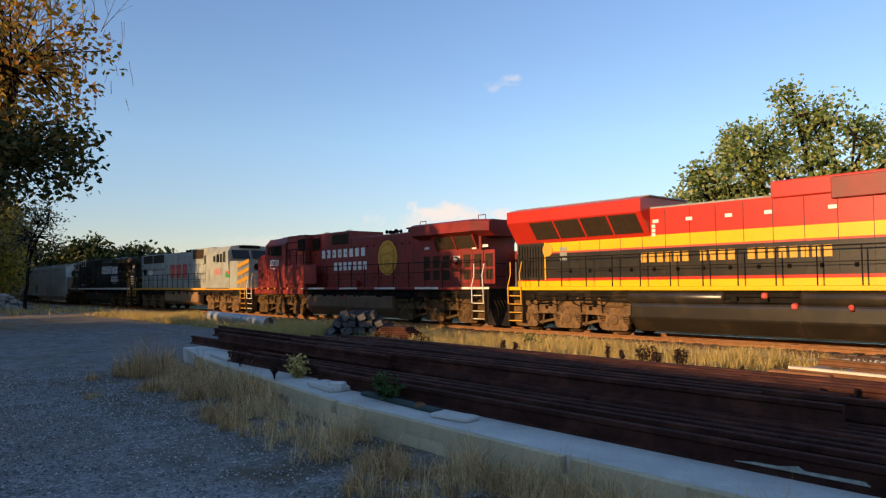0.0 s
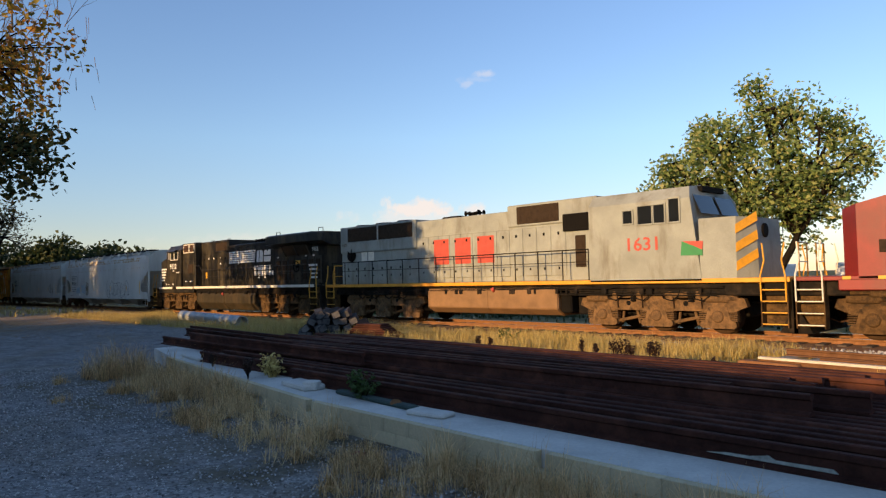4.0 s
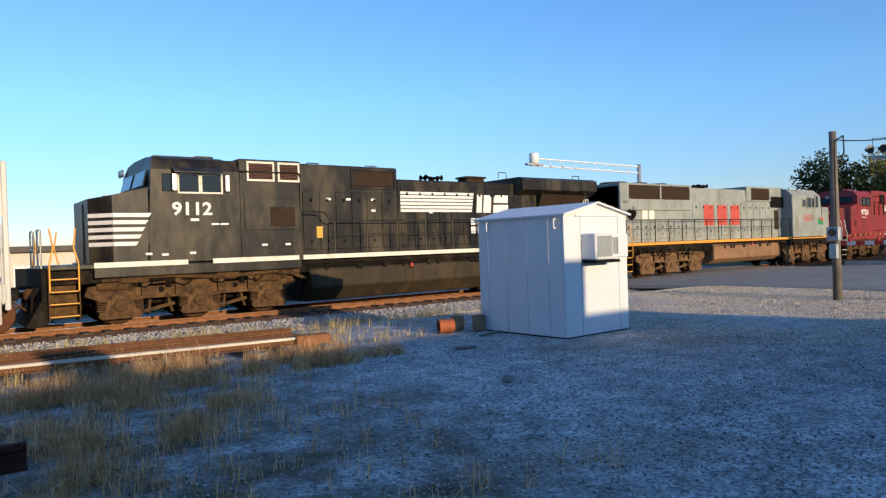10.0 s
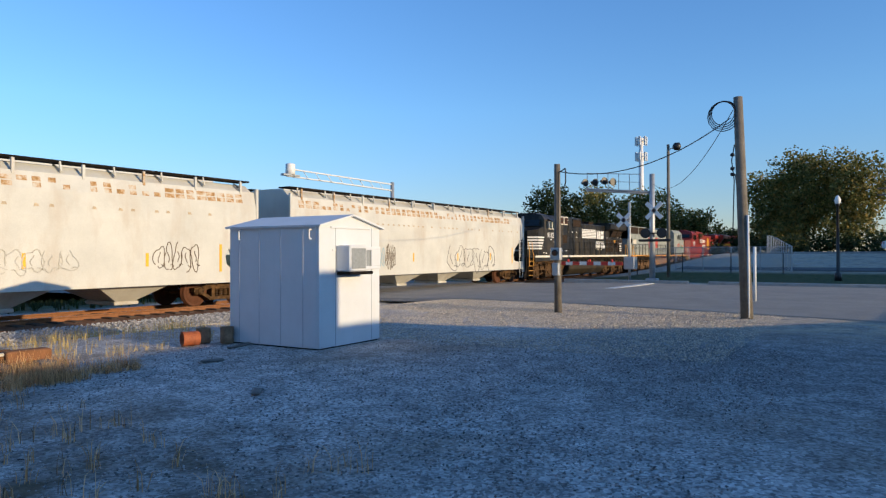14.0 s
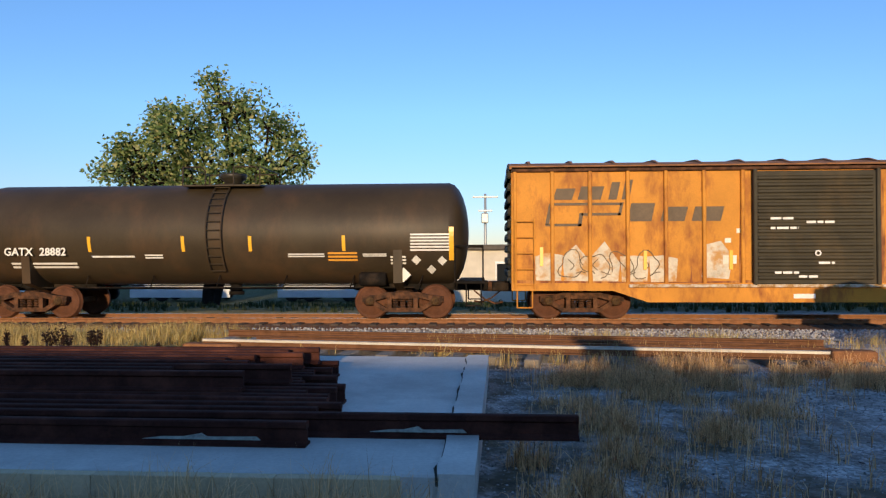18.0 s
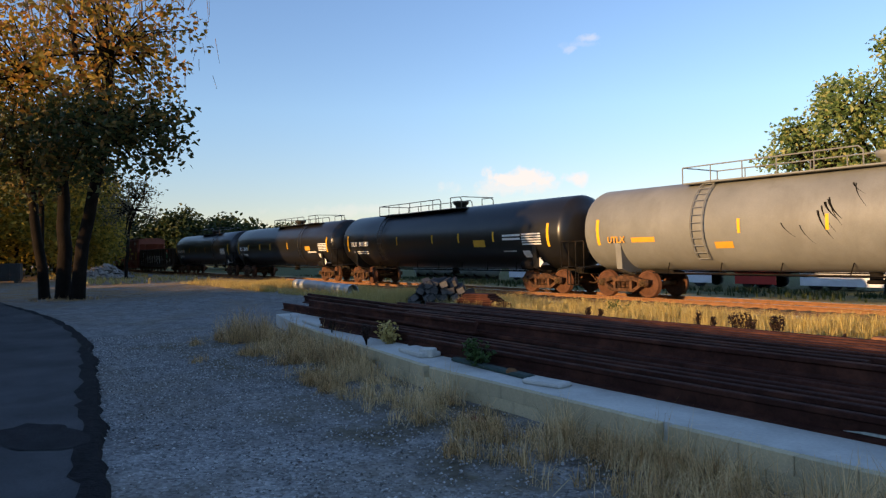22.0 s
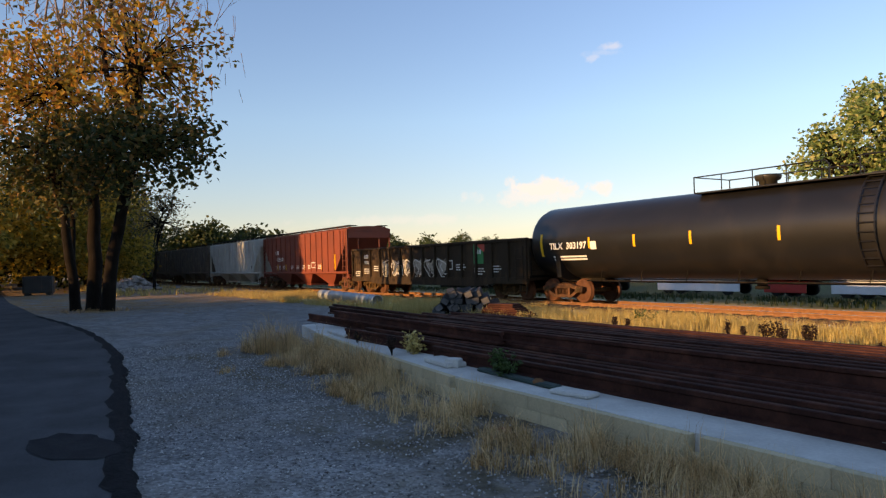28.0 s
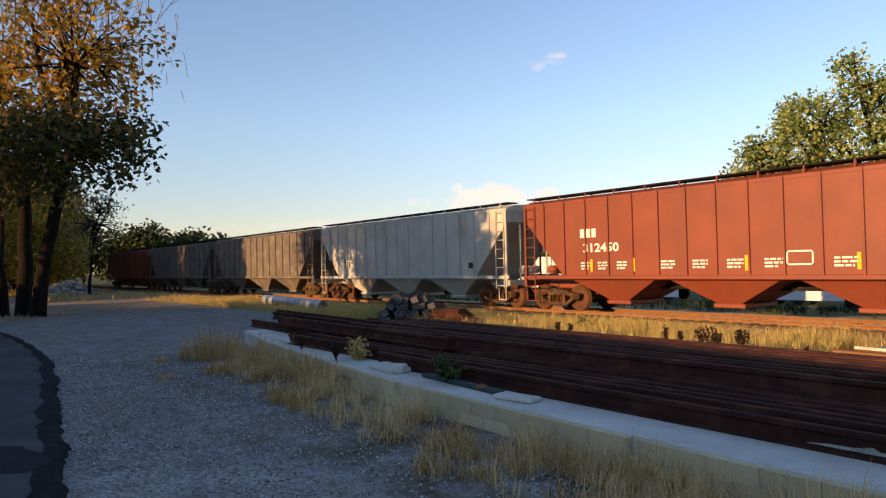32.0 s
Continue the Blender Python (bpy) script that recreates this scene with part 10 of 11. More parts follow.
def tree(name, label, base, trunks, blobs, leaf, clusters, per, spread, size, seed, bark=M_BARK, twigs=True, roots=0.0, cat="tree"):
    """Tapered trunks that fork into limbs, each ending in a clump of leaves."""
    rng = random.Random(seed)
    top = empty(name, pose(*base), label, cat)
    o = Vector(base)
    forks = []
    for (x, y), lean, h, r in trunks:
        bm = bmesh.new()
        foot, fork = Vector((x, y, -0.15)), Vector((x + lean[0], y + lean[1], h))
        pts = [foot, foot.lerp(fork, 0.05)]
        for k in range(1, 6):
            t = 0.05 + 0.95 * k / 6
            pts.append(foot.lerp(fork, t) + Vector((rng.gauss(0, 0.012), rng.gauss(0, 0.012), 0)) * h + Vector((lean[0], lean[1], 0)) * (t * t - t) * 0.6)
        pts.append(fork)
        tube(bm, pts, [r * q for q in (1.3, 1.12, 1.04, 1.0, 0.94, 0.88, 0.8, 0.7)], 10)
        part("trunk", bm, bark, top)
        forks.append((fork, r * 0.7))
    ends, groups = [], {}
    for blob, k, *own in blobs:
        n = max(3, int(clusters * k))
        fresh = [in_blob(rng, blob) for _ in range(n)]
        ends += fresh
        groups.setdefault(own[0] if own else leaf, []).extend(fresh)
        mains = [in_blob(rng, ((blob[0]), tuple(v * 0.45 for v in blob[1]))) for _ in range(3)]
        bms = [bmesh.new() for _ in mains]
        for q, bm in zip(mains, bms):
            f, r = min(forks, key=lambda fr: (fr[0] - q).length)
            limb(bm, f, q, r * 0.75, r * 0.3, rng, 7)
        if twigs:
            for e in ends[-n:][:min(n, 70)]:
                i = min(range(3), key=lambda j: (mains[j] - e).length)
                limb(bms[i], mains[i], e, 0.05, 0.015, rng, 4, 0.05, 2)
        for bm in bms:
            part("limb", bm, bark, top)
    for lf, pts in groups.items():
        v, f = leaves_at(rng, pts, per, spread, size)
        c = new("crown", mesh_np("crown", v, f, lf))
        c.parent = top
    return top, ends


# the large catalpa beside the drive
CAT, ends = tree("catalpa_tree", "tall leaning tree with orange brown autumn leaves beside the drive", (-32.3, 3.3, 0),
                 [((-0.95, -0.45), (-0.8, -0.8), 6.4, 0.2), ((-0.1, 0.1), (0.1, 0.2), 5.8, 0.27), ((0.75, 0.5), (2.2, 0.9), 6.4, 0.25), ((-1.7, -0.5), (-0.5, 0.1), 6.0, 0.11)],
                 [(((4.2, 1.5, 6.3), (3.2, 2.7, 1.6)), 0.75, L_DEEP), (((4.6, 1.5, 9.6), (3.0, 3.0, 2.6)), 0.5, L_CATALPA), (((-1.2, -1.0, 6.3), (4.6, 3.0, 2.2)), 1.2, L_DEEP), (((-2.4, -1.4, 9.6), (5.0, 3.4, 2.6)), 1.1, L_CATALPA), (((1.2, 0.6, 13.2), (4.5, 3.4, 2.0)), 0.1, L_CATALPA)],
                 L_CATALPA, 120, 34, 0.95, (0.18, 0.34), 11)
# unseen trees out to the left, added to shade the train
for x, y, r, h in ((-48.8, -9.0, 2.4, 11.0), (-52.5, -9.5, 2.8, 12.0), (-56.0, -10.5, 3.4, 13.5)):
    tree("thicket_tree", "unseen dense dark green tree added to shade the train", (x, y, 0), [((0, 0), (0.2, 0.1), 5.0, 0.3)], [(((0, 0, h * 0.62), (r, r, h * 0.40)), 1.0), (((0, 0, h * 0.3), (r * 1.1, r, h * 0.24)), 0.7)], L_DARK, 150, 30, 1.0, (0.35, 0.65), 320 + int(h), twigs=False)
for i in range(3, 11):
    tree("thicket_tree", "unseen dense dark green tree added to shade the train", (-58 - 7.5 * i + (i % 3), -8.0 + 2.2 * (i % 2), 0), [((0, 0), (0.2, 0.1), 5.0, 0.3)], [(((0, 0, 9.5), (5.2, 4.0, 5.6)), 1.0), (((0, 0, 3.6), (5.0, 3.4, 3.0)), 0.7)], L_DARK, 130, 26, 1.4, (0.5, 0.9), 300 + i, twigs=False)
# unseen shrubs, added to keep sun off the catalpa trunks
for i in range(6):
    tree("shrub", "unseen green shrub added to shade the trunks", (-41 + 2.3 * i, -6.2, 0), [((0, 0), (0.1, 0.1), 1.6, 0.08)], [(((0, 0, 1.6), (1.6, 1.2, 1.2)), 1.0)], L_DARK, 60, 22, 0.6, (0.2, 0.4), 330 + i, twigs=False, cat="shrub")
# two more unseen trees that deepen the shade on the train
for i, (x, y) in enumerate(((-27.8, -13.5), (-22.8, -13.0))):
    tree("thicket_tree", "unseen dense dark green tree added to shade the train", (x, y, 0), [((0, 0), (0.2, 0.1), 5.0, 0.3)], [(((0, 0, 7.0), (3.0, 3.4, 3.4)), 1.0)], L_DARK, 110, 18, 1.2, (0.4, 0.7), 350 + i, twigs=False)
# its unseen neighbour behind the drive, added so that its shade falls on the train
tree("shade_tree", "unseen broad green tree added to shade the train", (-25.4, -7.2, 0), [((0, 0), (0.2, 0.1), 4.5, 0.3)], [(((-1.8, 0, 7.0), (3.2, 2.6, 2.9)), 1.0), (((2.0, 0, 7.0), (2.6, 2.6, 2.8)), 0.9), (((0, 0, 5.4), (3.6, 2.4, 1.5)), 0.7)], L_DARK, 120, 22, 1.0, (0.25, 0.45), 13)
rng = random.Random(12)
bm = bmesh.new()
for _ in range(210):
    a = in_blob(rng, ((2.2, 0.5, 12.2), (5.6, 4.2, 3.6)))
    b = a + Vector((rng.gauss(0.2, 0.5), rng.gauss(0.1, 0.5), rng.uniform(0.5, 1.5)))
    rod(bm, a, b, 0.018, 4, 0.006, caps=False)
    c_ = a.lerp(b, 0.5)
    rod(bm, c_, c_ + Vector((rng.gauss(0, 0.4), rng.gauss(0, 0.4), rng.uniform(0.2, 0.7))), 0.011, 4, 0.004, caps=False)
part("bare_twig", bm, M_TWIG, CAT, "bare pale twigs at the top")["kind"] = "stuff"
bm = bmesh.new()
for _ in range(190):
    a = in_blob(rng, ((5.6, 1.9, 10.2), (3.6, 3.4, 3.6)))
    rod(bm, a, a + Vector((rng.gauss(0, 0.05), rng.gauss(0, 0.05), -rng.uniform(0.3, 0.6))), 0.011, 4, 0.007, caps=False)
part("seed_pod", bm, M_TWIG, CAT, "long thin hanging seed pods")["kind"] = "stuff"
# long arching bare shoots at the top
bm = bmesh.new()
for _ in range(46):
    a = in_blob(rng, ((2.0, 0.5, 11.6), (4.6, 3.2, 2.4)))
    d = Vector((rng.gauss(0.5, 0.7), rng.gauss(0.2, 0.6), 0))
    p0, p1, p2, p3 = a, a + d * 0.5 + Vector((0, 0, 1.3)), a + d * 1.3 + Vector((0, 0, 2.1)), a + d * 2.3 + Vector((0, 0, 2.0))
    rod(bm, p0, p1, 0.04, 5, 0.03, caps=False)
    rod(bm, p1, p2, 0.03, 5, 0.018, caps=False)
    rod(bm, p2, p3, 0.018, 4, 0.006, caps=False)
    for q in (p1, p2):
        rod(bm, q, q + Vector((rng.gauss(0, 0.5), rng.gauss(0, 0.5), rng.uniform(0.3, 0.9))), 0.014, 4, 0.005, caps=False)
part("bare_shoot", bm, M_TWIG, CAT, "long bare arching shoots")["kind"] = "stuff"

# yellowing trees and thicket beyond it
for x, y, h, r, lf, sd in ((-66, 3.6, 11.5, 4.4, L_YELLOW, 1), (-69, 8.2, 10.5, 4.0, L_YELLOW, 2), (-64, -1.5, 11.0, 4.2, L_YELLOW, 21), (-74, 3.0, 12.0, 4.8, L_DARK, 22), (-77, 7.6, 14.0, 4.6, L_DARK, 3), (-81, 10.6, 14.0, 4.2, L_YELLOW, 4), (-57, -3.5, 10.0, 4.2, L_YELLOW, 5), (-88, 6.0, 12.0, 5.0, L_DARK, 6), (-72, -4.0, 12.0, 5.0, L_DARK, 17), (-90, 12.0, 15.0, 4.6, L_DARK, 23), (-100, 13.2, 15.0, 4.8, L_DARK, 24), (-110, 14.4, 15.0, 5.0, L_DARK, 25), (-84, -3.0, 12, 5.5, L_DARK, 18), (-98, 2.5, 12, 5.5, L_DARK, 19), (-112, -2, 13, 6, L_DARK, 20)):
    tree("autumn_tree" if lf is L_YELLOW else "thicket_tree", "tree with yellow green autumn leaves" if lf is L_YELLOW else "dense dark green tree", (x, y, 0),
         [((0, 0), (0.3, 0.2), h * 0.35, 0.2), ((0.4, 0.2), (1.0, -0.4), h * 0.4, 0.14)],
         [(((0, 0, h * 0.60), (r, r, h * 0.38)), 1.0), (((r * 0.2, r * 0.2, h * 0.32), (r * 0.95, r * 0.9, h * 0.26)), 0.8)], lf, 140, 26, 1.1, (0.25, 0.5), 30 + sd, twigs=False)
tree("pale_tree", "slender tree with pale dry foliage near the track", (-58.5, 10.6, 0), [((0, 0), (0.3, 0.2), 3.6, 0.12)], [(((0.3, 0.2, 5.6), (2.6, 2.2, 2.4)), 1.0), (((1.4, 0.8, 7.0), (1.6, 1.4, 1.0)), 0.4)], L_PALE, 60, 16, 0.9, (0.12, 0.28), 61)
# tree behind the track
tree("maple_tree", "rounded yellowish green tree behind the track", (-13.8, 34.2, -0.6), [((0, 0), (0.2, 0.1), 3.2, 0.28), ((0.3, 0.1), (1.5, 0.2), 3.8, 0.2)],
     [(((-3.0, -0.4, 6.6), (2.4, 2.4, 1.7)), 0.6), (((2.6, 0.0, 6.6), (2.4, 2.6, 2.4)), 0.7), (((1.3, 0.3, 9.6), (1.7, 2.0, 1.5)), 0.4), (((-0.9, -0.6, 8.4), (1.9, 2.2, 1.6)), 0.5), (((3.4, 0.5, 8.6), (1.2, 1.6, 1.3)), 0.25), (((0, 0, 4.6), (4.0, 3.4, 1.4)), 0.6), (((-4.0, 0, 7.9), (1.0, 1.3, 0.8)), 0.15), (((0.4, 0, 6.0), (3.6, 3.0, 1.8)), 0.9), (((0.3, 0, 11.0), (0.6, 0.8, 0.7)), 0.08), (((-2.4, 0, 9.4), (0.7, 0.9, 0.7)), 0.1), (((4.6, 0, 7.2), (0.9, 1.0, 0.7)), 0.12), (((-4.9, 0, 6.6), (0.9, 1.2, 0.5)), 0.1)], L_GREEN, 105, 40, 0.7, (0.14, 0.30), 71)
# woods along the horizon
rng = random.Random(9)
FAR_TREES = []
for i in range(9):
    FAR_TREES.append((-150 + rng.uniform(-12, 12), 24 + i * 4.4 + rng.uniform(-1, 1), rng.uniform(11.5, 14.5) - 0.35 * i, rng.uniform(4.6, 6.0), L_DARK))
for i in range(16):
    FAR_TREES.append((-215 - rng.uniform(0, 40), 66 + i * 8.5, rng.uniform(11, 15), rng.uniform(5.5, 8), L_FAR))
for i in range(14):
    FAR_TREES.append((-205 + i * 9, 190 + rng.uniform(-15, 15), rng.uniform(8, 11.0), rng.uniform(4.5, 7), L_FAR))
for i in range(7):
    FAR_TREES.append((-118 + rng.uniform(-5, 5) - i * 3, 12 - i * 2.2, rng.uniform(8, 11), rng.uniform(3.5, 5), L_DARK))
for x, y, h, r, lf, sd in [(*q, i) for i, q in enumerate(FAR_TREES)]:
    tree("woodland_tree", "distant dark green tree on the horizon", (x, y, -0.8 if y > 24 else 0), [((0, 0), (0.2, 0), h * 0.4, 0.22)], [(((0, 0, h * 0.58), (r, r, h * 0.42)), 1.0), (((r * 0.5, -r * 0.4, h * 0.45), (r * 0.6, r * 0.6, h * 0.35)), 0.4)],
         lf, 90, 18, 1.6, (0.6, 1.2), 100 + sd, twigs=False)
# low bushes along the far side of the lot
for i in range(9):
    tree("hedge_bush", "dark green bush beyond the parking lot", (97 + 2.0 * (i % 3), 0.5 + 3.0 * i, 1.5 if i < 6 else 0.4), [((0, 0), (0.1, 0.1), 0.8, 0.06)], [(((0, 0, 1.3), (2.2, 2.0, 1.3)), 1.0)], L_DARK, 34, 18, 0.9, (0.3, 0.6), 400 + i, twigs=False, cat="bush")
# trees past the street
for x, y, h, r, lf, sd in ((104, 3.4, 14.5, 4.6, L_STREET, 1), (107, 8.6, 15.0, 4.4, L_STREET, 2), (112, 13.0, 12.5, 4.2, L_STREET, 3), (114, 25.0, 9.5, 4.2, L_STREET, 4), (110, 31.0, 12.5, 5.2, L_STREET, 5), (107, 38.0, 13.5, 5.4, L_STREET, 6), (104, 44.5, 13.8, 5.2, L_DARK, 7), (118, 19.5, 6.0, 3.4, L_DARK, 8), (140, 15.0, 8.0, 4.0, L_DARK, 9)):
    tree("street_tree", "large broad tree with green and yellowing leaves", (x, y, 1.6 if y < 18 else -0.4), [((0, 0), (0.3, 0.2), h * 0.32, 0.35), ((0.4, 0), (1.6, -0.8), h * 0.42, 0.22)],
         [(((-r * 0.3, -r * 0.3, h * 0.58), (r * 0.8, r * 0.8, h * 0.34)), 1.0), (((r * 0.25, r * 0.35, h * 0.68), (r * 0.75, r * 0.75, h * 0.30)), 0.8), (((0, 0, h * 0.42), (r, r, h * 0.18)), 0.5), (((-r * 0.2, 0, h * 0.22), (r * 0.9, r * 0.9, h * 0.18)), 0.5)], lf, 105, 32, 1.2, (0.3, 0.6), 200 + sd, twigs=False)


def blades(name, label, n, place, height, width, material, seed, lean=0.35, clump=5, comb=0.0):
    """Dry blades in clumps, each a thin bent strip."""
    rng = random.Random(seed)
    vs, fs = [], []
    for _ in range(n // clump):
        x, y, z, k = place(rng)
        way = rng.uniform(0, 6.283)
        for _ in range(clump):
            a = way + rng.gauss(0, 0.5) if rng.random() < comb else rng.uniform(0, 6.283)
            px, py = x + rng.gauss(0, 0.035), y + rng.gauss(0, 0.035)
            h = rng.uniform(*height) * k
            w = rng.uniform(*width)
            dx, dy = math.cos(a), math.sin(a)
            th = min(1.45, abs(rng.gauss(0, lean)))
            b = len(vs)
            sx, sy = -dy * w / 2, dx * w / 2
            cx_, cz_, q = 0.0, 0.0, th * (0.35 + 0.35 * comb)
            vs += [(px - sx, py - sy, z - 0.03), (px + sx, py + sy, z - 0.03)]
            twist = rng.gauss(0, 0.25)
            for j, g_ in enumerate((0.4, 0.35)):
                cx_, cz_ = cx_ + g_ * h * math.sin(q), cz_ + g_ * h * math.cos(q)
                q += th * 0.75 + 0.12
                ox, oy = px + dx * cx_ - dy * twist * cx_, py + dy * cx_ + dx * twist * cx_
                s_ = 0.85 - 0.25 * j
                vs += [(ox - sx * s_, oy - sy * s_, z + max(cz_, 0.01)), (ox + sx * s_, oy + sy * s_, z + max(cz_, 0.01))]
                fs.append((b + 2 * j, b + 2 * j + 1, b + 2 * j + 3, b + 2 * j + 2))
            cx_, cz_ = cx_ + 0.3 * h * math.sin(q), cz_ + 0.3 * h * math.cos(q)
            vs.append((px + dx * cx_ - dy * 2 * twist * cx_, py + dy * cx_ + dx * 2 * twist * cx_, z + max(cz_, 0.012)))
            fs.append((b + 4, b + 5, b + 6))
    ob = new(name, mesh_np(name, vs, fs, material))
    return tagged(ob, label, "grass", kind="stuff")


def uneven(x, y, s=0.5):
    return 0.5 + 0.9 * noise.noise((x * s, y * s, 3.7))


def strip(x0, x1, y0, y1, s=0.5, floor_=0.25):
    def place(rng):
        for _ in range(12):
            x, y = rng.uniform(x0, x1), rng.uniform(y0, y1)
            d = uneven(x, y, s)
            if -33.5 < x < -23.5 and 12.0 < y < 14.6:
                continue
            if rng.random() < max(d, floor_):
                break
        return x, y, ground_z(x, y), 0.55 + 0.7 * max(0.0, d)
    return place


def shoulder(rng):
    """Between the slab and the brown bed: thick to the left, thinning where the stone shows."""
    for _ in range(12):
        x = rng.uniform(-44, 1.0)
        far = 17.3 if x < -11 else 17.3 - 0.55 * (x + 11)
        y = rng.uniform(10.3 if x > -11 else 11.0, far)
        d = uneven(x, y, 0.45)
        if -33.5 < x < -23.5 and 12.0 < y < 14.6 or x > -5.5 and y < 13.3:
            continue
        if rng.random() < max(d, 0.2):
            break
    return x, y, max(ground_z(x, y), -0.37 + 0.1 * sstep(14.2, 17.6, y)), 0.55 + 0.7 * max(0.0, d)


blades("golden_grass", "golden dry grass along the track", 88000, shoulder, (0.12, 0.40), (0.005, 0.011), L_STRAW, 41, 0.55, 9)
blades("golden_grass", "sparse golden weeds on the ballast shoulder", 5200, strip(-1, 11, 10.4, 15.4, 0.8, 0.01), (0.08, 0.34), (0.004, 0.009), L_STRAW, 42, 0.7)
blades("golden_grass", "dry grass beneath the trees by the track", 5000, strip(-95, -46, 6, 15.5, 0.2, 0.1), (0.2, 0.5), (0.02, 0.04), L_STRAW, 43)


def tussock(cx, cy, r, k=1.0, z=0.0):
    def place(rng):
        a, q = rng.uniform(0, 6.28), r * rng.random() ** 0.6
        return cx + q * math.cos(a), cy + q * 0.8 * math.sin(a), z, k * (1.15 - 0.5 * q / r)
    return place


def edge_y(x):
    """Where the block face of the slab stands."""
    return 5.35 + (4.58 - 5.35) * (x + 12.6) / 5.6 if x < -7 else 4.58 - 0.1 * min(1.0, (x + 7) / 3.5)


def near_slab(rng):
    for _ in range(8):
        x = -4.6 + 4.5 * rng.random() if rng.random() < 0.6 else -12.5 + 7.0 * rng.random()
        y = edge_y(x) - 0.2 - abs(rng.gauss(0.2, 0.42))
        d = uneven(x, y, 1.6)
        if rng.random() < 1.6 * d - 0.45:
            break
    return x, y, 0.0, 0.35 + 0.6 * max(0.0, d)


blades("dry_grass", "flattened dry straw along the concrete slab", 9500, near_slab, (0.18, 0.56), (0.003, 0.007), L_FLAT, 44, 1.5, 14, 0.75)
TUSSOCKS = [(-13.4, 4.5, 0.75, 1.25, 1900), (-12.3, 4.75, 0.4, 0.7, 300), (-13.3, 3.5, 0.25, 0.35, 160), (-11.2, 3.0, 0.22, 0.3, 120)]
rng = random.Random(52)
for i in range(30):
    x = -12.2 + 4.5 * (i + rng.uniform(-0.5, 0.5)) / 29
    r = rng.uniform(0.16, 0.36)
    back = rng.random() ** 1.3 * 1.05 if x < -8.9 else rng.uniform(0.45, 1.0)
    TUSSOCKS.append((x, edge_y(x) - 0.22 - back, r, rng.uniform(0.5, 1.15) * (1 - 0.45 * back) * (1.0 if x < -8.9 else 0.6), int(rng.choice((130, 300, 600)) * r / 0.3)))
for i in range(11):
    # thin low tufts where the block face shows
    x = -7.8 + 2.6 * (i + rng.uniform(-0.5, 0.5)) / 10
    TUSSOCKS.append((x, edge_y(x) - rng.uniform(0.35, 1.0), rng.uniform(0.12, 0.26), rng.uniform(0.25, 0.5), int(rng.uniform(30, 90))))
for i in range(26):
    x = -5.3 + 5.1 * (i + rng.uniform(-0.5, 0.5)) / 25
    r = rng.uniform(0.12, 0.32)
    TUSSOCKS.append((x, edge_y(x) - 0.25 - 0.6 * rng.random() ** 1.3, r, rng.uniform(0.25, 0.72), int(rng.choice((80, 200, 420)) * r / 0.3)))
TUSSOCKS += [(-4.57, 3.24, 0.16, 0.55, 190), (-4.2, 3.45, 0.12, 0.4, 90), (-5.0, 3.6, 0.18, 0.45, 160), (-2.2, 3.3, 0.2, 0.5, 200), (-0.9, 3.4, 0.24, 0.6, 300)]
for i in range(62):
    # thick beside the track panel, thinning toward the drive
    if i < 34:
        x, y, k = rng.uniform(0.9, 6.0), rng.uniform(8.9, 10.3), rng.uniform(0.4, 0.68)
    elif i < 52:
        x, y, k = rng.uniform(0.8, 3.0), rng.uniform(5.6, 9.2), rng.uniform(0.3, 0.6)
    else:
        x, y, k = rng.uniform(0.3, 2.3), rng.uniform(3.3, 5.8), rng.uniform(0.4, 0.75)
    r = rng.uniform(0.2, 0.48)
    TUSSOCKS.append((x, y, r, k, int(rng.choice((180, 330, 480)) * r / 0.3)))
for i, (x, y, r, k, n_) in enumerate(TUSSOCKS):
    blades("grass_tussock", "dense tussock of pale dry grass", n_, tussock(x, y, r, k), (0.2, 0.68), (0.003, 0.008), L_DRY, 60 + i, 1.15, 14, 0.7)
blades("dry_grass", "trampled dry grass round the foot of the tree", 900, tussock(-32.1, 3.5, 1.7, 0.8), (0.05, 0.22), (0.006, 0.014), L_DRY, 47, 1.0, 6, 0.5)
blades("dry_grass", "thin dry grass on the gravel beyond the slab end", 2600, strip(0.3, 4.4, 3.2, 10.8, 0.9, 0.02), (0.08, 0.3), (0.004, 0.009), L_DRY, 45, 0.7, 7)
blades("lawn", "rough green grass behind the track", 12000, strip(-60, 20, 24.5, 36, 0.3, 0.3), (0.1, 0.3), (0.02, 0.05), L_DARK, 46)


def weed(x, y, h, leaf, label, seed, n=26, z=0.0, spiky=False):
    """A low weed: stems with leaves up their length; a spiky one stands stiff and narrow with seed heads."""
    rng = random.Random(seed)
    top = empty("weed", pose(x, y, z), label, "weed")
    cs = []
    for _ in range(5 if spiky else 8):
        lean = 0.07 if spiky else 0.16
        e = Vector((rng.gauss(0, lean) * h * 2, rng.gauss(0, lean) * h * 2, h * rng.uniform(0.6, 1.05)))
        bm = bmesh.new()
        rod(bm, (0, 0, -0.02), e, 0.006, 4, 0.003, caps=False)
        part("stem", bm, M_BARK, top)
        cs += [e * t for t in ((0.5, 0.6, 0.7, 0.8, 0.9, 1.0) if spiky else (0.4, 0.6, 0.8, 1.0))]
    v, f = leaves_at(rng, cs, 4 if spiky else n // 4, 0.018 if spiky else 0.09, (0.03, 0.06) if spiky else (0.04, 0.085), -0.6 if spiky else 0.25)
    c = new("leaves", mesh_np("leaves", v, f, leaf))
    c.parent = top


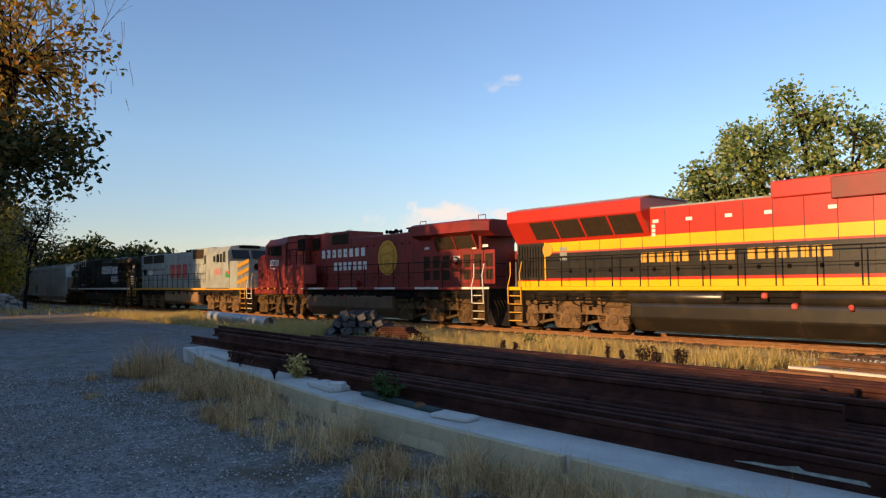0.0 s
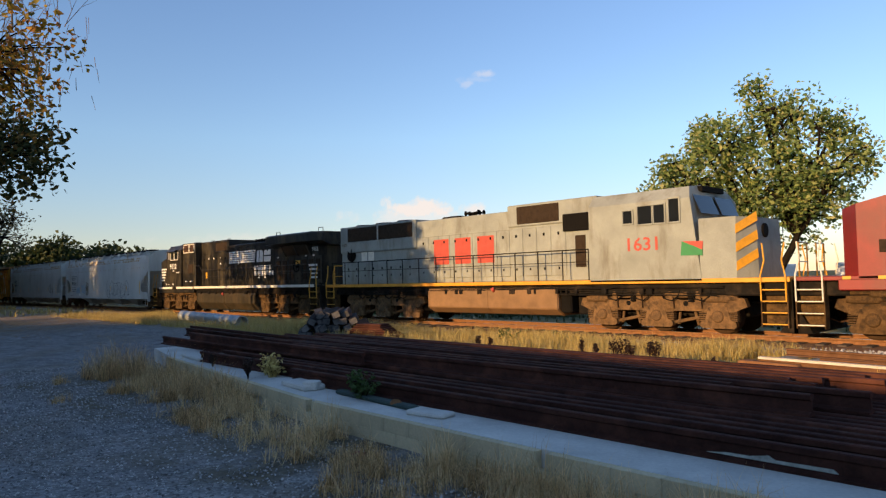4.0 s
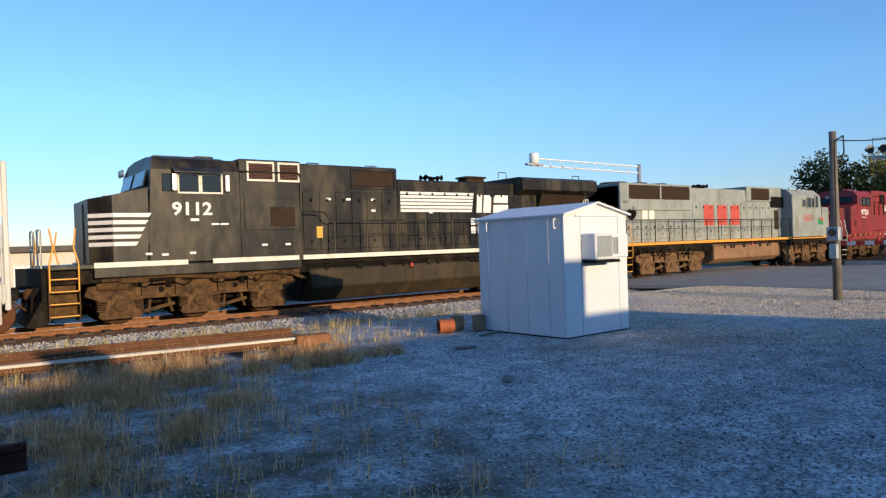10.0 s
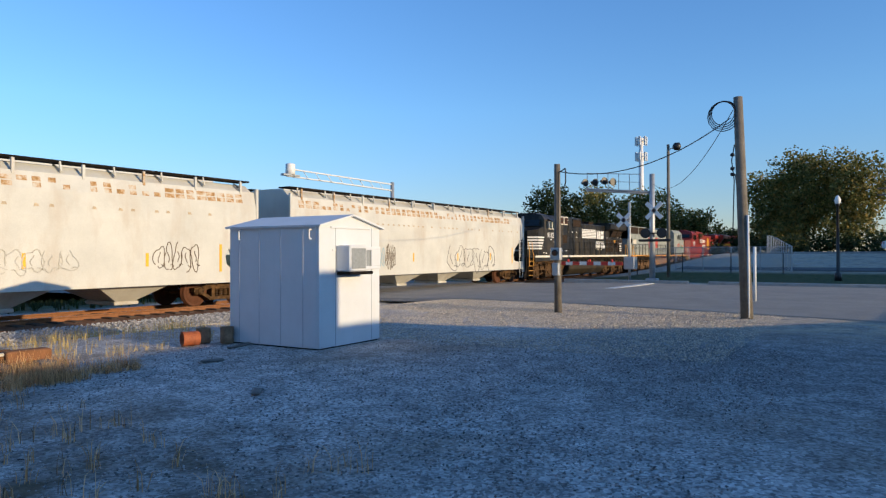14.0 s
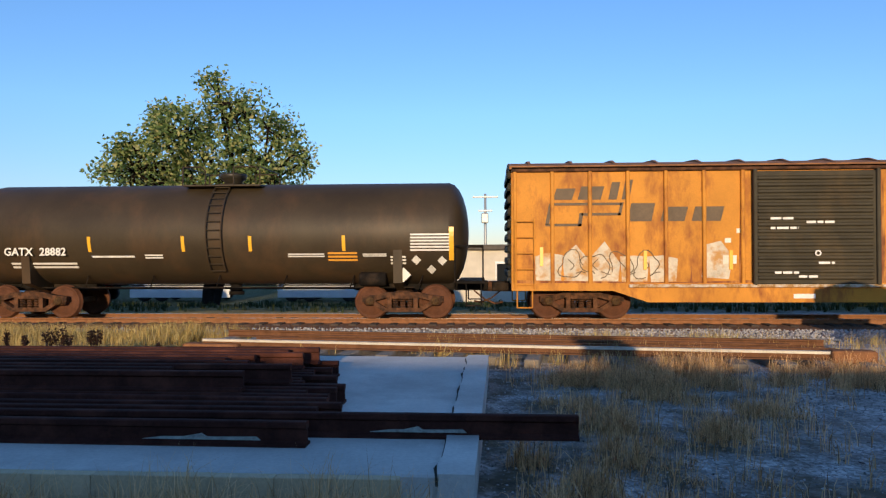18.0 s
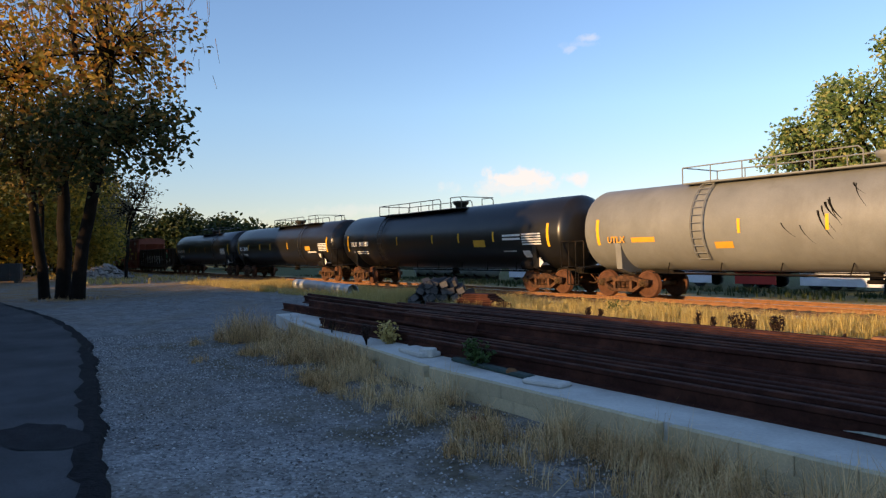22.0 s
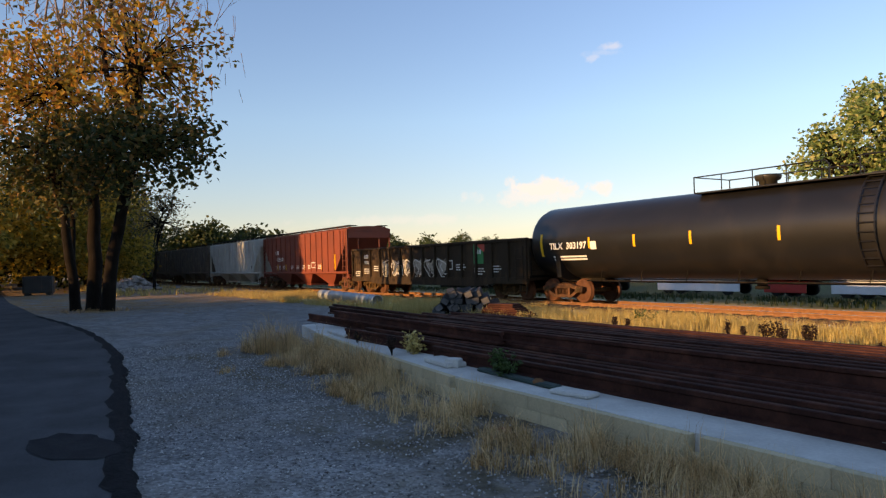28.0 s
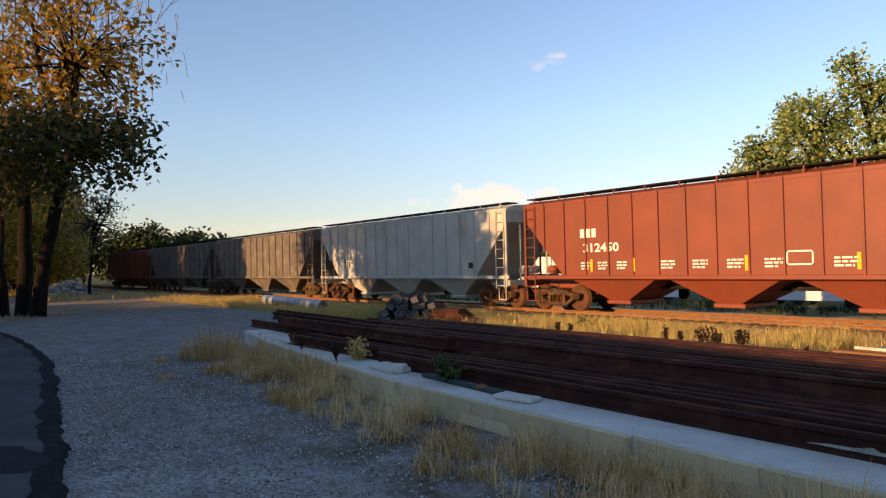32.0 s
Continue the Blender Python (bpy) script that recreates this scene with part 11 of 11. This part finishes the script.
SPIKE = "stiff dead brown weed at the slab edge"
for i, (x, y, h, z) in enumerate(((-6.95, 9.85, 0.3, 0.25), (-6.75, 9.95, 0.22, 0.25), (-6.25, 9.8, 0.34, 0.25), (-6.12, 9.85, 0.36, 0.25), (-5.98, 9.78, 0.3, 0.25), (-5.66, 9.82, 0.32, 0.25), (-5.54, 9.8, 0.3, 0.25), (-10.4, 10.25, 0.3, 0.0), (-9.6, 10.1, 0.2, 0.25), (-9.3, 10.1, 0.2, 0.25), (-4.75, 9.66, 0.12, 0.25), (-4.55, 9.66, 0.14, 0.25), (-9.7, 5.15, 0.24, 0.25), (-9.3, 4.95, 0.22, 0.25), (-11.2, 5.3, 0.22, 0.25))):
    weed(x, y, h, L_BROWN, SPIKE, 140 + i, z=z, spiky=True)
for i, (x, y, h, lf, lb, z) in enumerate(((-6.85, 5.05, 0.27, L_WEED, "green weed growing through the slab", 0.25), (-6.6, 5.0, 0.2, L_WEED, "green weed growing through the slab", 0.25), (-9.45, 5.35, 0.3, L_STRAW, "yellowish dry weed on the slab", 0.25), (-9.2, 5.3, 0.22, L_STRAW, "yellowish dry weed on the slab", 0.25), (-11.6, 13.2, 0.4, L_WEED, "green weed among dry grass", -0.05), (-10.9, 14.6, 0.35, L_WEED, "green weed among dry grass", -0.2))):
    weed(x, y, h, lf, lb, 80 + i, z=z)
# fallen leaves under the catalpa
rng = random.Random(77)
cs = []
for _ in range(900):
    x, y = rng.gauss(-33, 5), rng.gauss(5, 4)
    if y > 2.2:
        cs.append(Vector((x, y, ground_z(x, y) + 0.02)))
v, f = leaves_at(rng, cs, 3, 0.35, (0.07, 0.16))
v = [Vector((p.x, p.y, ground_z(p.x, p.y) + 0.008 + 0.12 * abs(p.z - ground_z(p.x, p.y) - 0.02))) for p in v]
cs = []
for _ in range(650):
    x, y = rng.uniform(-15, 12), rng.uniform(1.3, 9.5)
    cs.append(Vector((x, y, ground_z(x, y) + 0.02)))
v2, f2 = leaves_at(rng, cs, 1, 0.2, (0.03, 0.085))
v2 = [Vector((p.x, p.y, ground_z(p.x, p.y) + 0.004 + 0.15 * abs(p.z - ground_z(p.x, p.y) - 0.02))) for p in v2]
tagged(new("dead_leaves", mesh_np("dead_leaves", v2, f2, L_BROWN)), "scattered dark dead leaves on the gravel", "leaves", kind="stuff")
tagged(new("leaf_litter", mesh_np("leaf_litter", v, f, L_LITTER)), "brown fallen leaves on the ground", "leaves", kind="stuff")
# rubble heap and dark waste container far down the lot
M_RUBBLE = mat("broken pale concrete", (0.36, 0.31, 0.26), 0.95, var=0.3, scale=3, bump=0.5, island=True, rand=0.35)


def heap(r):
    a, q = r.uniform(0, 6.28), r.random() ** 0.6
    return -60.5 + 2.1 * q * math.cos(a), 9.4 + 2.1 * q * math.sin(a), 1.3 * (1 - q) * r.random() + 0.06


tagged(scatter("rubble_heap", 420, heap, (0.1, 0.42), M_RUBBLE, None, 21), "heap of broken concrete and earth", "rubble")
M_BIN = mat("dark painted container steel", (0.035, 0.035, 0.032), 0.6, var=0.3, scale=2, stain=RUST, stain_at=(0.6, 0.8))
BIN = empty("waste_container", pose(-59, 2.7, 0, 0, 0, 80), "dark steel waste container under the trees", "container")
bm = bmesh.new()
bbox(bm, -0.95, 0.95, -0.8, 0.8, 0.15, 1.4, 0.04)
part("body", fix(bm), M_BIN, BIN)
for x in (-0.8, -0.25, 0.25, 0.8):
    for y in (-0.86, 0.8):
        bm = bmesh.new()
        box(bm, x - 0.04, x + 0.04, y, y + 0.06, 0.2, 1.35)
        part("rib", fix(bm), M_BIN, BIN)
for x in (-0.7, 0.7):
    bm = bmesh.new()
    bbox(bm, x - 0.15, x + 0.15, -0.75, 0.75, 0.0, 0.16, 0.02)
    part("skid", fix(bm), M_BIN, BIN)
# ---- motion of the train: speed by time, metres a second ----
SPEED = ((0, 7.77), (5, 8.26), (10, 8.86), (15, 9.59), (20, 8.46), (25, 8.98), (32, 9.04))


def gone(t):
    """Metres that the train has rolled by t."""
    s = 0.0
    for (a, u), (b, v) in zip(SPEED, SPEED[1:]):
        e = min(t, b)
        if e > a:
            s += (e - a) * (2 * u + (v - u) * (e - a) / (b - a)) / 2
    return s


def motions():
    for ob, x in MOVERS:
        walk(ob, [(t, pose(x + gone(t), YC, ZR)) for t in range(33)])


motions()
